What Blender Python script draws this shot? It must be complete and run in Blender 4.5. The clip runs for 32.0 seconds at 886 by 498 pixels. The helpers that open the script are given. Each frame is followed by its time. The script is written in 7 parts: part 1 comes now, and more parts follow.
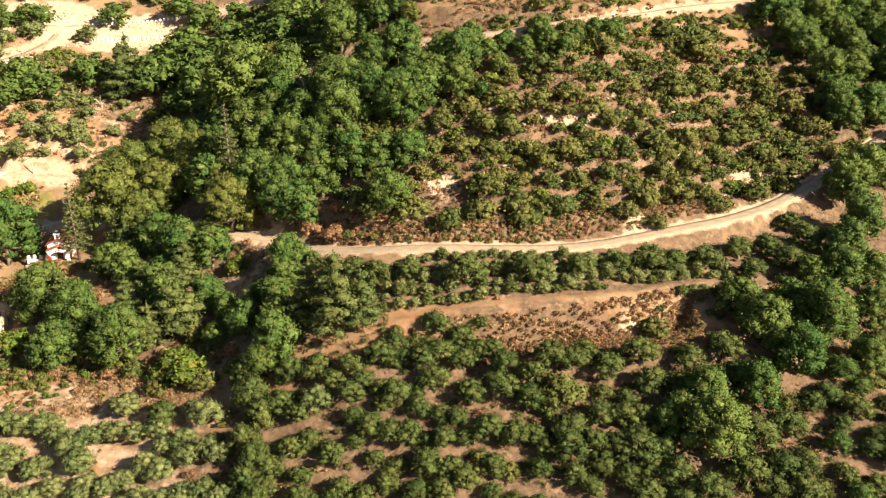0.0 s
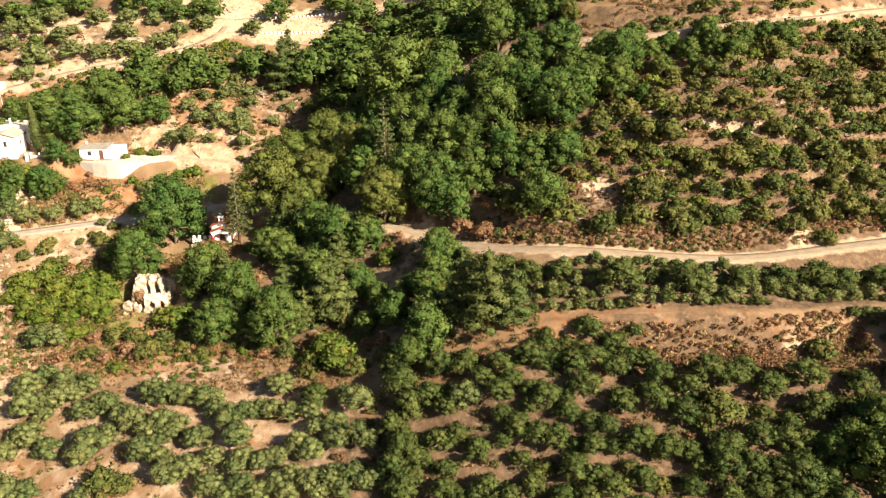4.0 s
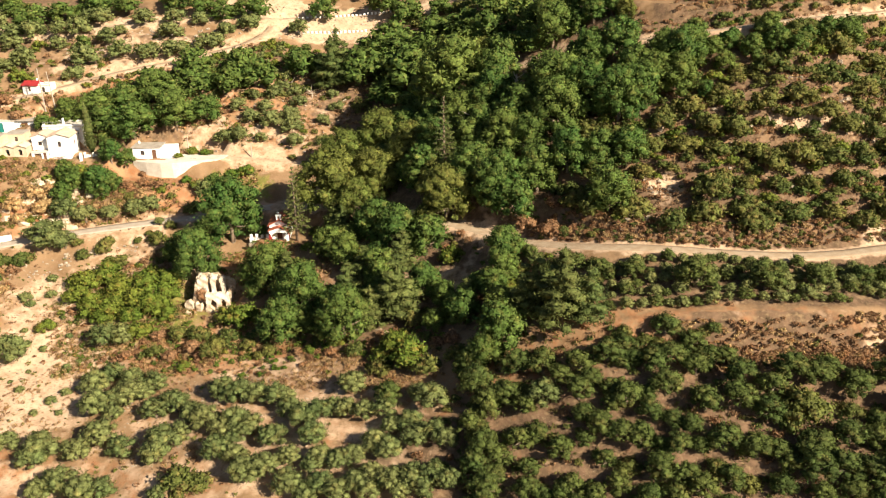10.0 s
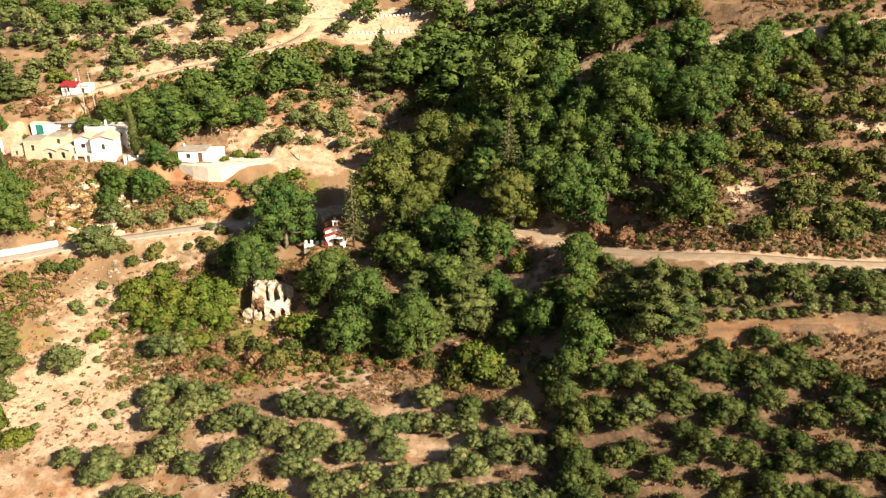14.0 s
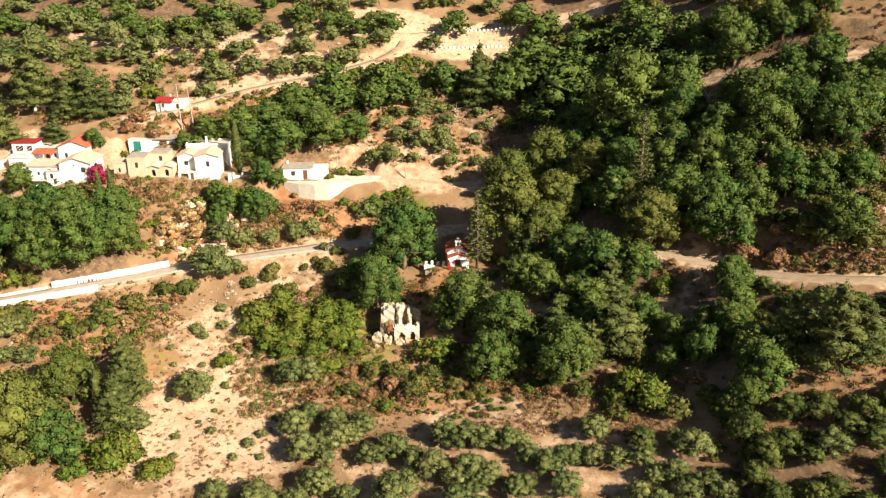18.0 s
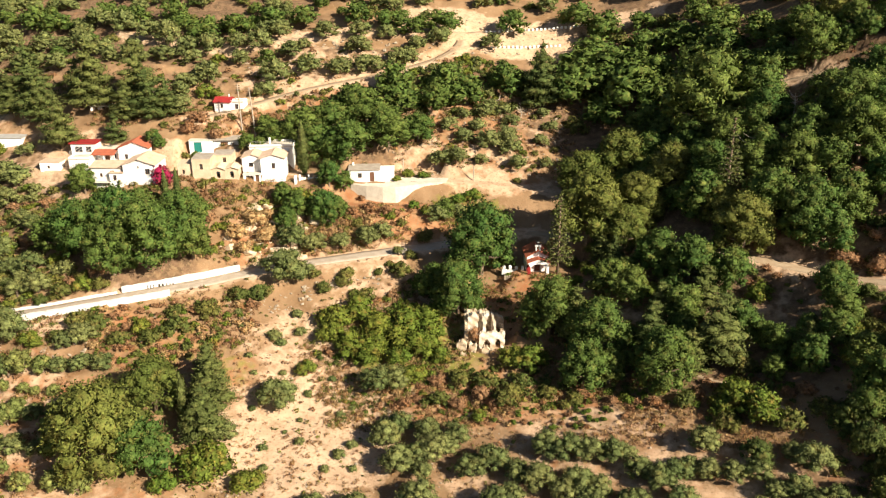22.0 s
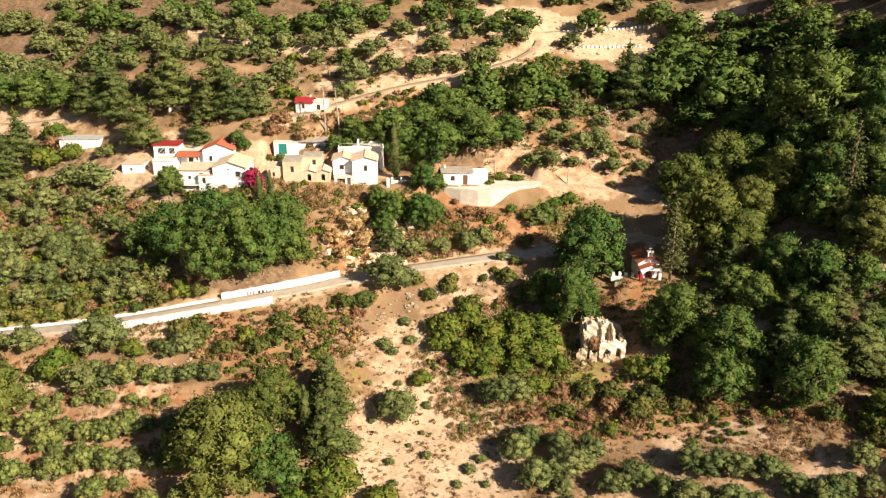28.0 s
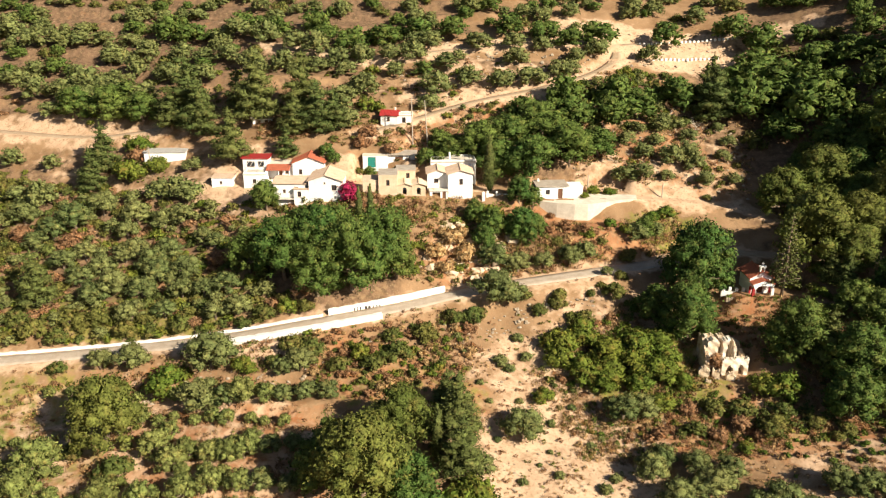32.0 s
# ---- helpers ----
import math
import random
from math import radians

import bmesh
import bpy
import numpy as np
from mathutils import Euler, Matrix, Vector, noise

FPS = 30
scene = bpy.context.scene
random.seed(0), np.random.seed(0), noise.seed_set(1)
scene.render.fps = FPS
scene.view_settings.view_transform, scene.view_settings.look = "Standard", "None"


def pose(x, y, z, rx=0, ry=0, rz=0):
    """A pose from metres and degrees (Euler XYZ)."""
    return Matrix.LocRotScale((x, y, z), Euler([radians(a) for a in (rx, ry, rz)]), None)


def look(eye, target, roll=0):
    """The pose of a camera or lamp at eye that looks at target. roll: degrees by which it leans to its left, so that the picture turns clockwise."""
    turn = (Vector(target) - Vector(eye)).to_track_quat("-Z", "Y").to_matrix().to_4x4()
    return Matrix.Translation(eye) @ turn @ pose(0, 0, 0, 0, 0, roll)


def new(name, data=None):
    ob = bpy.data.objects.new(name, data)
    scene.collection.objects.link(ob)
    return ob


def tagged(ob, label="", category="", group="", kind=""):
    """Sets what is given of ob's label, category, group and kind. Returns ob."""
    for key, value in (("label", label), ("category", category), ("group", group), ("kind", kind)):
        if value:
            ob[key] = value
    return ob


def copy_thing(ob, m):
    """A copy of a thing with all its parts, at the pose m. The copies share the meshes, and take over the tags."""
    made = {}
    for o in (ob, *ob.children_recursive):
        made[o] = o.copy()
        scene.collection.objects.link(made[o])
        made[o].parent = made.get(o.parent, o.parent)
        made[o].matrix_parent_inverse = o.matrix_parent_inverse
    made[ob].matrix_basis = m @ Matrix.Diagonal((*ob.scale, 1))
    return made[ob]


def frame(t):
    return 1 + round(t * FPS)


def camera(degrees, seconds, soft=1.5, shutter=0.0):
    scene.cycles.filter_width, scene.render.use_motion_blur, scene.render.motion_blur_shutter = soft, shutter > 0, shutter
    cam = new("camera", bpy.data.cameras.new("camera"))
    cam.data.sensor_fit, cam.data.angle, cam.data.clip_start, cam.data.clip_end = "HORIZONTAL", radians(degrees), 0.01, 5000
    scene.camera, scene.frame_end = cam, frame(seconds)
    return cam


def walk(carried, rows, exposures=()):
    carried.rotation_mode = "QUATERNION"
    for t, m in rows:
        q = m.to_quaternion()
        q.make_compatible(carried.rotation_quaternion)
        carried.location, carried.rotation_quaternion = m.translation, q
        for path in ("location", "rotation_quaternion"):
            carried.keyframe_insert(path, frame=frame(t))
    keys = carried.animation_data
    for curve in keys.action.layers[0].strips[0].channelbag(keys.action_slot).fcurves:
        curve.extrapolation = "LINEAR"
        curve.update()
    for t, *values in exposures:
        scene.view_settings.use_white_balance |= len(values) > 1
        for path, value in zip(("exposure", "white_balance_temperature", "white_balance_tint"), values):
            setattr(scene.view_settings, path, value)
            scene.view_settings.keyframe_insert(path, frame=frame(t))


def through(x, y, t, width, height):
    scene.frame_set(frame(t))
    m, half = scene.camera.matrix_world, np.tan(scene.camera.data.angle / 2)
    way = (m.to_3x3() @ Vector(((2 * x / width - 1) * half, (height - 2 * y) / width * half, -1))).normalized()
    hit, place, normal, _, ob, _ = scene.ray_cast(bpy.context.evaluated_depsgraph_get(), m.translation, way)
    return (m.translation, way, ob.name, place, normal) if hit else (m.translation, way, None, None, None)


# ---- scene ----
cam = camera(57.1, 32.0, soft=1.2)
METRES, EYE, TILT, LEAN, TURN = 108.0, 75.0, -22.5, 0.0, 0.0
ROWS = [
    (0.0, 0.0, 0.0, 0.0, 0.0, 0.0, -0.0),
    (0.5, -0.0106, 0.0001, -0.0008, 0.64, 0.03, -0.33),
    (1.0, -0.0195, 0.0003, 0.0, 1.23, -0.02, -0.64),
    (1.5, -0.0273, -0.0, -0.0001, 2.56, -0.03, -1.22),
    (2.0, -0.0331, -0.0002, 0.0, 4.27, -0.09, -1.88),
    (2.5, -0.0377, -0.0005, -0.0001, 5.9, -0.17, -2.46),
    (3.0, -0.0413, -0.0002, -0.0008, 6.89, -0.2, -2.83),
    (3.5, -0.0453, -0.0001, -0.0011, 7.75, -0.26, -3.15),
    (5.5, -0.0597, -0.0006, -0.0032, 9.16, -0.37, -3.55),
    (6.0, -0.0667, -0.0013, -0.0039, 9.14, -0.38, -3.54),
    (6.5, -0.0751, -0.0022, -0.0045, 9.12, -0.38, -3.54),
    (7.0, -0.0845, -0.0038, -0.0047, 9.14, -0.41, -3.53),
    (7.5, -0.0936, -0.0044, -0.006, 9.12, -0.4, -3.53),
    (8.0, -0.1012, -0.0058, -0.0062, 9.17, -0.43, -3.45),
    (8.5, -0.1099, -0.0059, -0.0076, 9.16, -0.33, -3.38),
    (9.0, -0.1184, -0.0067, -0.009, 9.15, -0.27, -3.33),
    (9.5, -0.1267, -0.0076, -0.0103, 9.15, -0.26, -3.31),
    (10.0, -0.1358, -0.0085, -0.011, 9.14, -0.29, -3.28),
    (10.5, -0.1446, -0.0074, -0.0118, 9.13, -0.29, -3.25),
    (11.0, -0.1533, -0.0051, -0.0109, 9.12, -0.32, -3.18),
    (11.5, -0.1623, -0.0015, -0.0105, 9.09, -0.3, -3.21),
    (12.0, -0.1739, 0.0027, -0.0092, 9.02, -0.3, -3.25),
    (12.5, -0.1891, 0.0071, -0.0081, 8.97, -0.27, -3.28),
    (13.0, -0.2093, 0.0112, -0.0078, 8.9, -0.24, -3.33),
    (13.5, -0.2329, 0.0144, -0.0074, 8.87, -0.22, -3.36),
    (14.0, -0.2588, 0.017, -0.0072, 8.88, -0.21, -3.39),
    (14.5, -0.2863, 0.0188, -0.007, 8.87, -0.2, -3.42),
    (16.5, -0.3976, 0.024, -0.0072, 8.93, 0.76, -3.49),
    (17.0, -0.4253, 0.0253, -0.0075, 8.94, 0.77, -3.49),
    (17.5, -0.4538, 0.0263, -0.0078, 8.95, 0.77, -3.47),
    (18.0, -0.4797, 0.0276, -0.0075, 9.0, 0.75, -3.48),
    (18.5, -0.5023, 0.0288, -0.0077, 9.03, 0.76, -3.54),
    (19.0, -0.523, 0.0297, -0.0071, 9.03, 0.73, -3.6),
    (19.5, -0.5407, 0.0314, -0.0067, 9.04, 0.73, -3.65),
    (20.0, -0.557, 0.033, -0.0056, 9.05, 0.7, -3.63),
    (20.5, -0.5721, 0.035, -0.0059, 9.06, 0.71, -3.59),
    (21.0, -0.5875, 0.0371, -0.0065, 9.02, 0.73, -3.59),
    (21.5, -0.6028, 0.0391, -0.007, 9.01, 0.73, -3.59),
    (22.0, -0.6187, 0.0412, -0.0072, 9.0, 0.73, -3.58),
    (22.5, -0.6366, 0.043, -0.0076, 8.97, 0.72, -3.57),
    (23.0, -0.6559, 0.0445, -0.0081, 8.93, 0.72, -3.58),
    (23.5, -0.6765, 0.0453, -0.0082, 8.94, 0.73, -3.54),
    (24.0, -0.6949, 0.0462, -0.0085, 8.93, 0.73, -3.61),
    (24.5, -0.7112, 0.047, -0.0087, 8.91, 0.75, -3.67),
    (25.0, -0.7253, 0.0478, -0.008, 8.9, 0.73, -3.7),
    (25.5, -0.7384, 0.0486, -0.008, 8.89, 0.73, -3.66),
    (27.5, -0.792, 0.053, -0.0091, 8.83, 0.75, -3.64),
    (28.0, -0.8079, 0.0538, -0.0094, 8.78, 0.76, -3.66),
    (28.5, -0.8268, 0.0539, -0.0099, 8.73, 0.77, -3.66),
    (29.0, -0.8475, 0.0536, -0.0104, 8.71, 0.77, -3.64),
    (29.5, -0.8681, 0.0528, -0.0108, 8.71, 0.77, -3.64),
    (30.0, -0.8903, 0.0518, -0.0118, 8.68, 0.78, -3.65),
    (30.5, -0.9135, 0.0507, -0.013, 8.63, 0.79, -3.65),
    (31.0, -0.9387, 0.0491, -0.014, 8.58, 0.8, -3.65),
    (31.5, -0.9652, 0.0472, -0.0139, 8.52, 1.1, -3.64),
    (32.0, -0.9933, 0.0456, -0.0158, 8.47, 1.61, -3.64),
]
walk(cam, [(t, pose(0, 0, EYE, TILT, LEAN, TURN) @ pose(METRES * x, METRES * y, METRES * z, 90 + pitch, roll, yaw)) for t, x, y, z, yaw, pitch, roll in ROWS],
     [(0.0, 1.38), (3.0, 1.24), (6.0, 1.14), (12.0, 1.05), (24.0, 0.98), (32.0, 0.9)])

# ---- daylight: low afternoon sun over the camera's right shoulder ----
SUN_FROM = Vector((0.86, -0.51, 0.0)).normalized()
SUN_HIGH = radians(32)
world = bpy.data.worlds.new("sky")
scene.world = world
world.use_nodes = True
wn = world.node_tree.nodes
sky = wn.new("ShaderNodeTexSky")
sky.sky_type, sky.sun_disc = "NISHITA", False
sky.sun_elevation, sky.sun_rotation = SUN_HIGH, math.atan2(SUN_FROM.x, SUN_FROM.y)
sky.air_density, sky.dust_density = 1.0, 1.2
world.node_tree.links.new(sky.outputs[0], wn["Background"].inputs[0])
wn["Background"].inputs[1].default_value = 0.036
sun = new("sun", bpy.data.lights.new("sun", "SUN"))
sun.data.energy, sun.data.angle, sun.data.color = 5.6, radians(0.6), (1.0, 0.88, 0.69)
toward = Vector((SUN_FROM.x * math.cos(SUN_HIGH), SUN_FROM.y * math.cos(SUN_HIGH), math.sin(SUN_HIGH)))
sun.matrix_world = look(toward * 300, (0, 0, 0))


# ---- materials ----
def material(name, rough=0.8):
    m = bpy.data.materials.new(name)
    m.use_nodes = True
    n = m.node_tree.nodes
    b = n["Principled BSDF"]
    b.inputs["Roughness"].default_value = rough
    b.inputs["Specular IOR Level"].default_value = 0.15
    return m, n, m.node_tree.links, b


def mix(n, l, a, b, fac, blend="MIX"):
    """A colour mix node; a, b, fac are sockets or values. Returns its output."""
    k = n.new("ShaderNodeMix")
    k.data_type, k.blend_type = "RGBA", blend
    for slot, v in ((0, fac), (6, a), (7, b)):
        if hasattr(v, "links"):
            l.new(v, k.inputs[slot])
        else:
            k.inputs[slot].default_value = (*v, 1) if isinstance(v, tuple) else v
    return k.outputs[2]


def grain(n, l, scale, detail=4.0, low=0.35, high=0.65, kind="Object"):
    """A noise field from 0 to 1, in metres when taken from the object's own coordinates."""
    c = n.new("ShaderNodeTexCoord")
    t = n.new("ShaderNodeTexNoise")
    t.inputs["Scale"].default_value, t.inputs["Detail"].default_value = scale, detail
    l.new(c.outputs[kind], t.inputs["Vector"])
    r = n.new("ShaderNodeMapRange")
    r.inputs[1].default_value, r.inputs[2].default_value = low, high
    l.new(t.outputs[0], r.inputs[0])
    return r.outputs[0]


def relief(n, l, b, field, strength, depth):
    k = n.new("ShaderNodeBump")
    k.inputs["Strength"].default_value, k.inputs["Distance"].default_value = strength, depth
    l.new(field, k.inputs["Height"])
    l.new(k.outputs[0], b.inputs["Normal"])


def plain(name, colour, other, scale=1.5, rough=0.85, bump=0.3, depth=0.02, fine=9.0):
    """A surface of two tones at a coarse and a fine scale, with relief."""
    m, n, l, b = material(name, rough)
    c = mix(n, l, colour, other, grain(n, l, scale))
    d = n.new("ShaderNodeMath")
    d.operation = "MULTIPLY"
    l.new(grain(n, l, fine, 5, 0.45, 0.75), d.inputs[0])
    d.inputs[1].default_value = 0.45
    l.new(mix(n, l, c, tuple(0.6 * v for v in other), d.outputs[0]), b.inputs["Base Color"])
    relief(n, l, b, grain(n, l, fine, 5, 0.2, 0.8), bump, depth)
    return m


def foliage(name, colour, other, dry, through=0.16):
    """Leaves: hue varies from plant to plant, from bough to bough and from leaf to leaf."""
    m, n, l, b = material(name, 0.7)
    info, geo = n.new("ShaderNodeObjectInfo"), n.new("ShaderNodeNewGeometry")

    def field(scale, detail, low, high):
        t = n.new("ShaderNodeTexNoise")
        t.inputs["Scale"].default_value, t.inputs["Detail"].default_value = scale, detail
        l.new(geo.outputs["Position"], t.inputs["Vector"])
        r = n.new("ShaderNodeMapRange")
        r.inputs[1].default_value, r.inputs[2].default_value = low, high
        l.new(t.outputs[0], r.inputs[0])
        return r.outputs[0]

    def ranged(socket, low, high):
        v = n.new("ShaderNodeMapRange")
        v.inputs[3].default_value, v.inputs[4].default_value = low, high
        l.new(socket, v.inputs[0])
        return v.outputs[0]

    patch = n.new("ShaderNodeMath")
    patch.operation, patch.use_clamp = "MULTIPLY_ADD", True
    patch.inputs[1].default_value = 0.45
    l.new(field(0.16, 2, 0.35, 0.65), patch.inputs[0])
    l.new(ranged(info.outputs["Random"], -0.1, 0.7), patch.inputs[2])
    c = mix(n, l, colour, other, patch.outputs[0])
    c = mix(n, l, c, dry, field(0.75, 3, 0.52, 0.78))
    c = mix(n, l, c, ranged(field(2.2, 4, 0.3, 0.7), 0.6, 1.35), 1.0, "MULTIPLY")
    c = mix(n, l, c, ranged(geo.outputs["Random Per Island"], 0.65, 1.35), 1.0, "MULTIPLY")
    l.new(c, b.inputs["Base Color"])
    relief(n, l, b, field(4.5, 4, 0.25, 0.75), 0.7, 0.16)
    t = n.new("ShaderNodeBsdfTranslucent")
    l.new(c, t.inputs[0])
    s = n.new("ShaderNodeMixShader")
    s.inputs[0].default_value = through
    l.new(b.outputs[0], s.inputs[1])
    l.new(t.outputs[0], s.inputs[2])
    l.new(s.outputs[0], n["Material Output"].inputs[0])
    return m


LEAF_OLIVE = foliage("olive_leaves", (0.105, 0.142, 0.046), (0.200, 0.212, 0.074), (0.23, 0.21, 0.066))
LEAF_DARK = foliage("broad_leaves", (0.052, 0.108, 0.022), (0.120, 0.160, 0.034), (0.175, 0.170, 0.042))
LEAF_GROVE = foliage("grove_leaves", (0.055, 0.086, 0.021), (0.108, 0.130, 0.032), (0.14, 0.12, 0.034))
LEAF_YOUNG = foliage("young_olive_leaves", (0.150, 0.185, 0.052), (0.215, 0.230, 0.068), (0.26, 0.22, 0.065))
LEAF_PLANE = foliage("plane_leaves", (0.095, 0.126, 0.026), (0.155, 0.160, 0.036), (0.18, 0.155, 0.040))
LEAF_PINE = foliage("needles", (0.064, 0.092, 0.025), (0.115, 0.130, 0.036), (0.14, 0.13, 0.04), 0.08)
LEAF_FRESH = foliage("fresh_leaves", (0.088, 0.142, 0.020), (0.160, 0.180, 0.028), (0.25, 0.17, 0.04))
LEAF_SCRUB = foliage("scrub_leaves", (0.078, 0.106, 0.025), (0.150, 0.145, 0.036), (0.21, 0.14, 0.05))
LEAF_DRY = foliage("dry_scrub", (0.240, 0.128, 0.066), (0.300, 0.175, 0.092), (0.33, 0.155, 0.062))
LEAF_STRAW = foliage("straw", (0.370, 0.250, 0.120), (0.430, 0.290, 0.135), (0.39, 0.19, 0.07))
LEAF_PINK = foliage("pink_blossom", (0.30, 0.012, 0.06), (0.36, 0.03, 0.10), (0.12, 0.10, 0.03))
BARK = plain("bark", (0.16, 0.11, 0.075), (0.24, 0.19, 0.14), 3.0, 0.9, 0.7, 0.03, 14)
DEAD = plain("dead_wood", (0.46, 0.40, 0.33), (0.34, 0.28, 0.22), 3.0, 0.9, 0.4, 0.02, 14)


def ground_material():
    m, n, l, b = material("hillside_soil", 0.95)
    at = n.new("ShaderNodeAttribute")
    at.attribute_name = "cover"
    sep = n.new("ShaderNodeSeparateColor")
    l.new(at.outputs["Color"], sep.inputs[0])

    def ragged(socket, scale):
        """Breaks a cover's edge up into patches."""
        a = n.new("ShaderNodeMath")
        a.operation = "ADD"
        l.new(socket, a.inputs[0])
        s = n.new("ShaderNodeMapRange")
        s.inputs[1].default_value, s.inputs[2].default_value = 0.2, 0.8
        s.inputs[3].default_value, s.inputs[4].default_value = -0.5, 0.5
        l.new(grain(n, l, scale, 6, 0.0, 1.0), s.inputs[0])
        l.new(s.outputs[0], a.inputs[1])
        r = n.new("ShaderNodeMapRange")
        r.inputs[1].default_value, r.inputs[2].default_value = 0.32, 0.68
        l.new(a.outputs[0], r.inputs[0])
        return r.outputs[0]

    c = mix(n, l, (0.200, 0.118, 0.060), (0.310, 0.196, 0.110), grain(n, l, 0.22, 5))
    c = mix(n, l, c, mix(n, l, (0.300, 0.130, 0.058), (0.350, 0.200, 0.105), grain(n, l, 0.6, 4)), ragged(sep.outputs[1], 0.45))
    c = mix(n, l, c, mix(n, l, (0.145, 0.150, 0.034), (0.240, 0.195, 0.055), grain(n, l, 0.7, 4)), ragged(sep.outputs[2], 0.5))
    c = mix(n, l, c, mix(n, l, (0.105, 0.068, 0.040), (0.200, 0.122, 0.074), grain(n, l, 0.8, 5)), ragged(at.outputs["Alpha"], 0.35))
    c = mix(n, l, c, mix(n, l, (0.540, 0.385, 0.262), (0.450, 0.300, 0.194), grain(n, l, 0.5, 5)), ragged(sep.outputs[0], 0.4))
    c = mix(n, l, c, (0.22, 0.15, 0.085), grain(n, l, 2.2, 7, 0.54, 0.8))
    c = mix(n, l, c, (0.46, 0.33, 0.22), grain(n, l, 4.5, 6, 0.62, 0.85))
    c = mix(n, l, c, (0.27, 0.18, 0.10), grain(n, l, 1.1, 8, 0.55, 0.75))
    l.new(c, b.inputs["Base Color"])
    relief(n, l, b, grain(n, l, 2.3, 9, 0.2, 0.8), 0.45, 0.14)
    return m


SOIL = ground_material()
ASPHALT = plain("worn_asphalt", (0.50, 0.42, 0.34), (0.42, 0.34, 0.26), 0.7, 0.9, 0.2, 0.01, 12)
DIRT = plain("pale_dirt_track", (0.432, 0.338, 0.238), (0.360, 0.259, 0.166), 0.8, 0.95, 0.5, 0.05, 5)
LIME = plain("whitewash", (0.84, 0.83, 0.81), (0.74, 0.72, 0.68), 0.9, 0.9, 0.2, 0.01, 10)
STONE = plain("old_limestone", (0.403, 0.338, 0.259), (0.288, 0.223, 0.158), 1.2, 0.95, 0.6, 0.05, 6)
CONCRETE = plain("pale_concrete", (0.66, 0.60, 0.51), (0.54, 0.48, 0.40), 0.8, 0.9, 0.3, 0.02, 8)
TILE = plain("terracotta_tile", (0.40, 0.12, 0.065), (0.32, 0.10, 0.06), 1.2, 0.8, 0.3, 0.02, 8)
RED = plain("red_paint", (0.34, 0.030, 0.030), (0.27, 0.03, 0.03), 1.0, 0.6, 0.1, 0.01, 8)
# ---- lie of the land: one cross-section (south to north) for each station, west to east ----
SECTION_Y = [40, 80, 95, 110, 125, 140, 158, 180, 210, 260, 340]
SECTIONS = {}


def section(x, *heights):
    SECTIONS[x] = heights


section(-330, -16.1, -7.5, -4.3, -0.4, 4.7, 11, 19.6, 29.9, 42.7, 64.7, 90.7)
section(-260, -14.2, -5.8, -2.3, 2, 7.6, 14.3, 23.4, 34.5, 49.1, 72.3, 98.3)
section(-215, -13.9, -5.1, -1.5, 3, 8.9, 16, 24.9, 35.9, 47.8, 73, 99)
section(-180, -13.5, -4.6, -1.5, 2.6, 9.2, 16.4, 27, 39.3, 49.9, 71.5, 97.5)
section(-152, -13.6, -3.1, 0, 4.6, 11.2, 20.1, 28.3, 35.7, 49.1, 69.9, 95.9)
section(-128, -14.3, -4.2, -0.9, 3.8, 8.9, 15.3, 24.2, 34, 49.1, 67.6, 93.6)
section(-105, -15, -5.5, -2.6, 0.4, 6.7, 12.7, 21.5, 31.4, 46.9, 64.7, 90.7)
section(-82, -15.1, -4.7, -1.5, 1.5, 7.1, 11, 17, 28.5, 42.1, 62.7, 88.7)
section(-60, -14.9, -2.6, 1.6, 5, 8.6, 15.3, 20.1, 25, 41.6, 65.6, 91.6)
section(-35, -14.3, -0.5, 5.1, 10.2, 13, 22, 32.9, 40.8, 52.3, 74.9, 100.9)
section(-8, -13.4, 1.8, 11.5, 19.2, 24.1, 31.3, 43.9, 56.4, 67.2, 86, 112)
section(25, -11.1, 5.3, 13.4, 21.5, 23.8, 33.8, 47.9, 60.3, 74.1, 94, 120)
section(60, -8.4, 7, 12.8, 17.9, 22.1, 26.8, 35.2, 49.2, 69.8, 94.4, 120.4)
section(120, -5.2, 8.4, 13.3, 18, 22.6, 27.8, 35.3, 46.6, 64.3, 88.5, 114.5)


def hermite(xs, v, q):
    """Smooth curve through the stations xs with the values v (last axis), at q."""
    xs, v, q = np.asarray(xs, float), np.asarray(v, float), np.asarray(q, float)
    d = np.diff(v, axis=-1) / np.diff(xs)
    m = np.concatenate([d[..., :1], (d[..., 1:] + d[..., :-1]) / 2, d[..., -1:]], axis=-1)
    i = np.clip(np.searchsorted(xs, q) - 1, 0, len(xs) - 2)
    h = xs[i + 1] - xs[i]
    t = (q - xs[i]) / h
    tc = np.clip(t, 0, 1)
    a, b = (1 + 2 * tc) * (1 - tc) ** 2, tc * (1 - tc) ** 2
    c, e = tc ** 2 * (3 - 2 * tc), tc ** 2 * (tc - 1)
    r = a * v[..., i] + b * h * m[..., i] + c * v[..., i + 1] + e * h * m[..., i + 1]
    return r + np.where(t < 0, t * h * m[..., i], 0) + np.where(t > 1, (t - 1) * h * m[..., i + 1], 0)


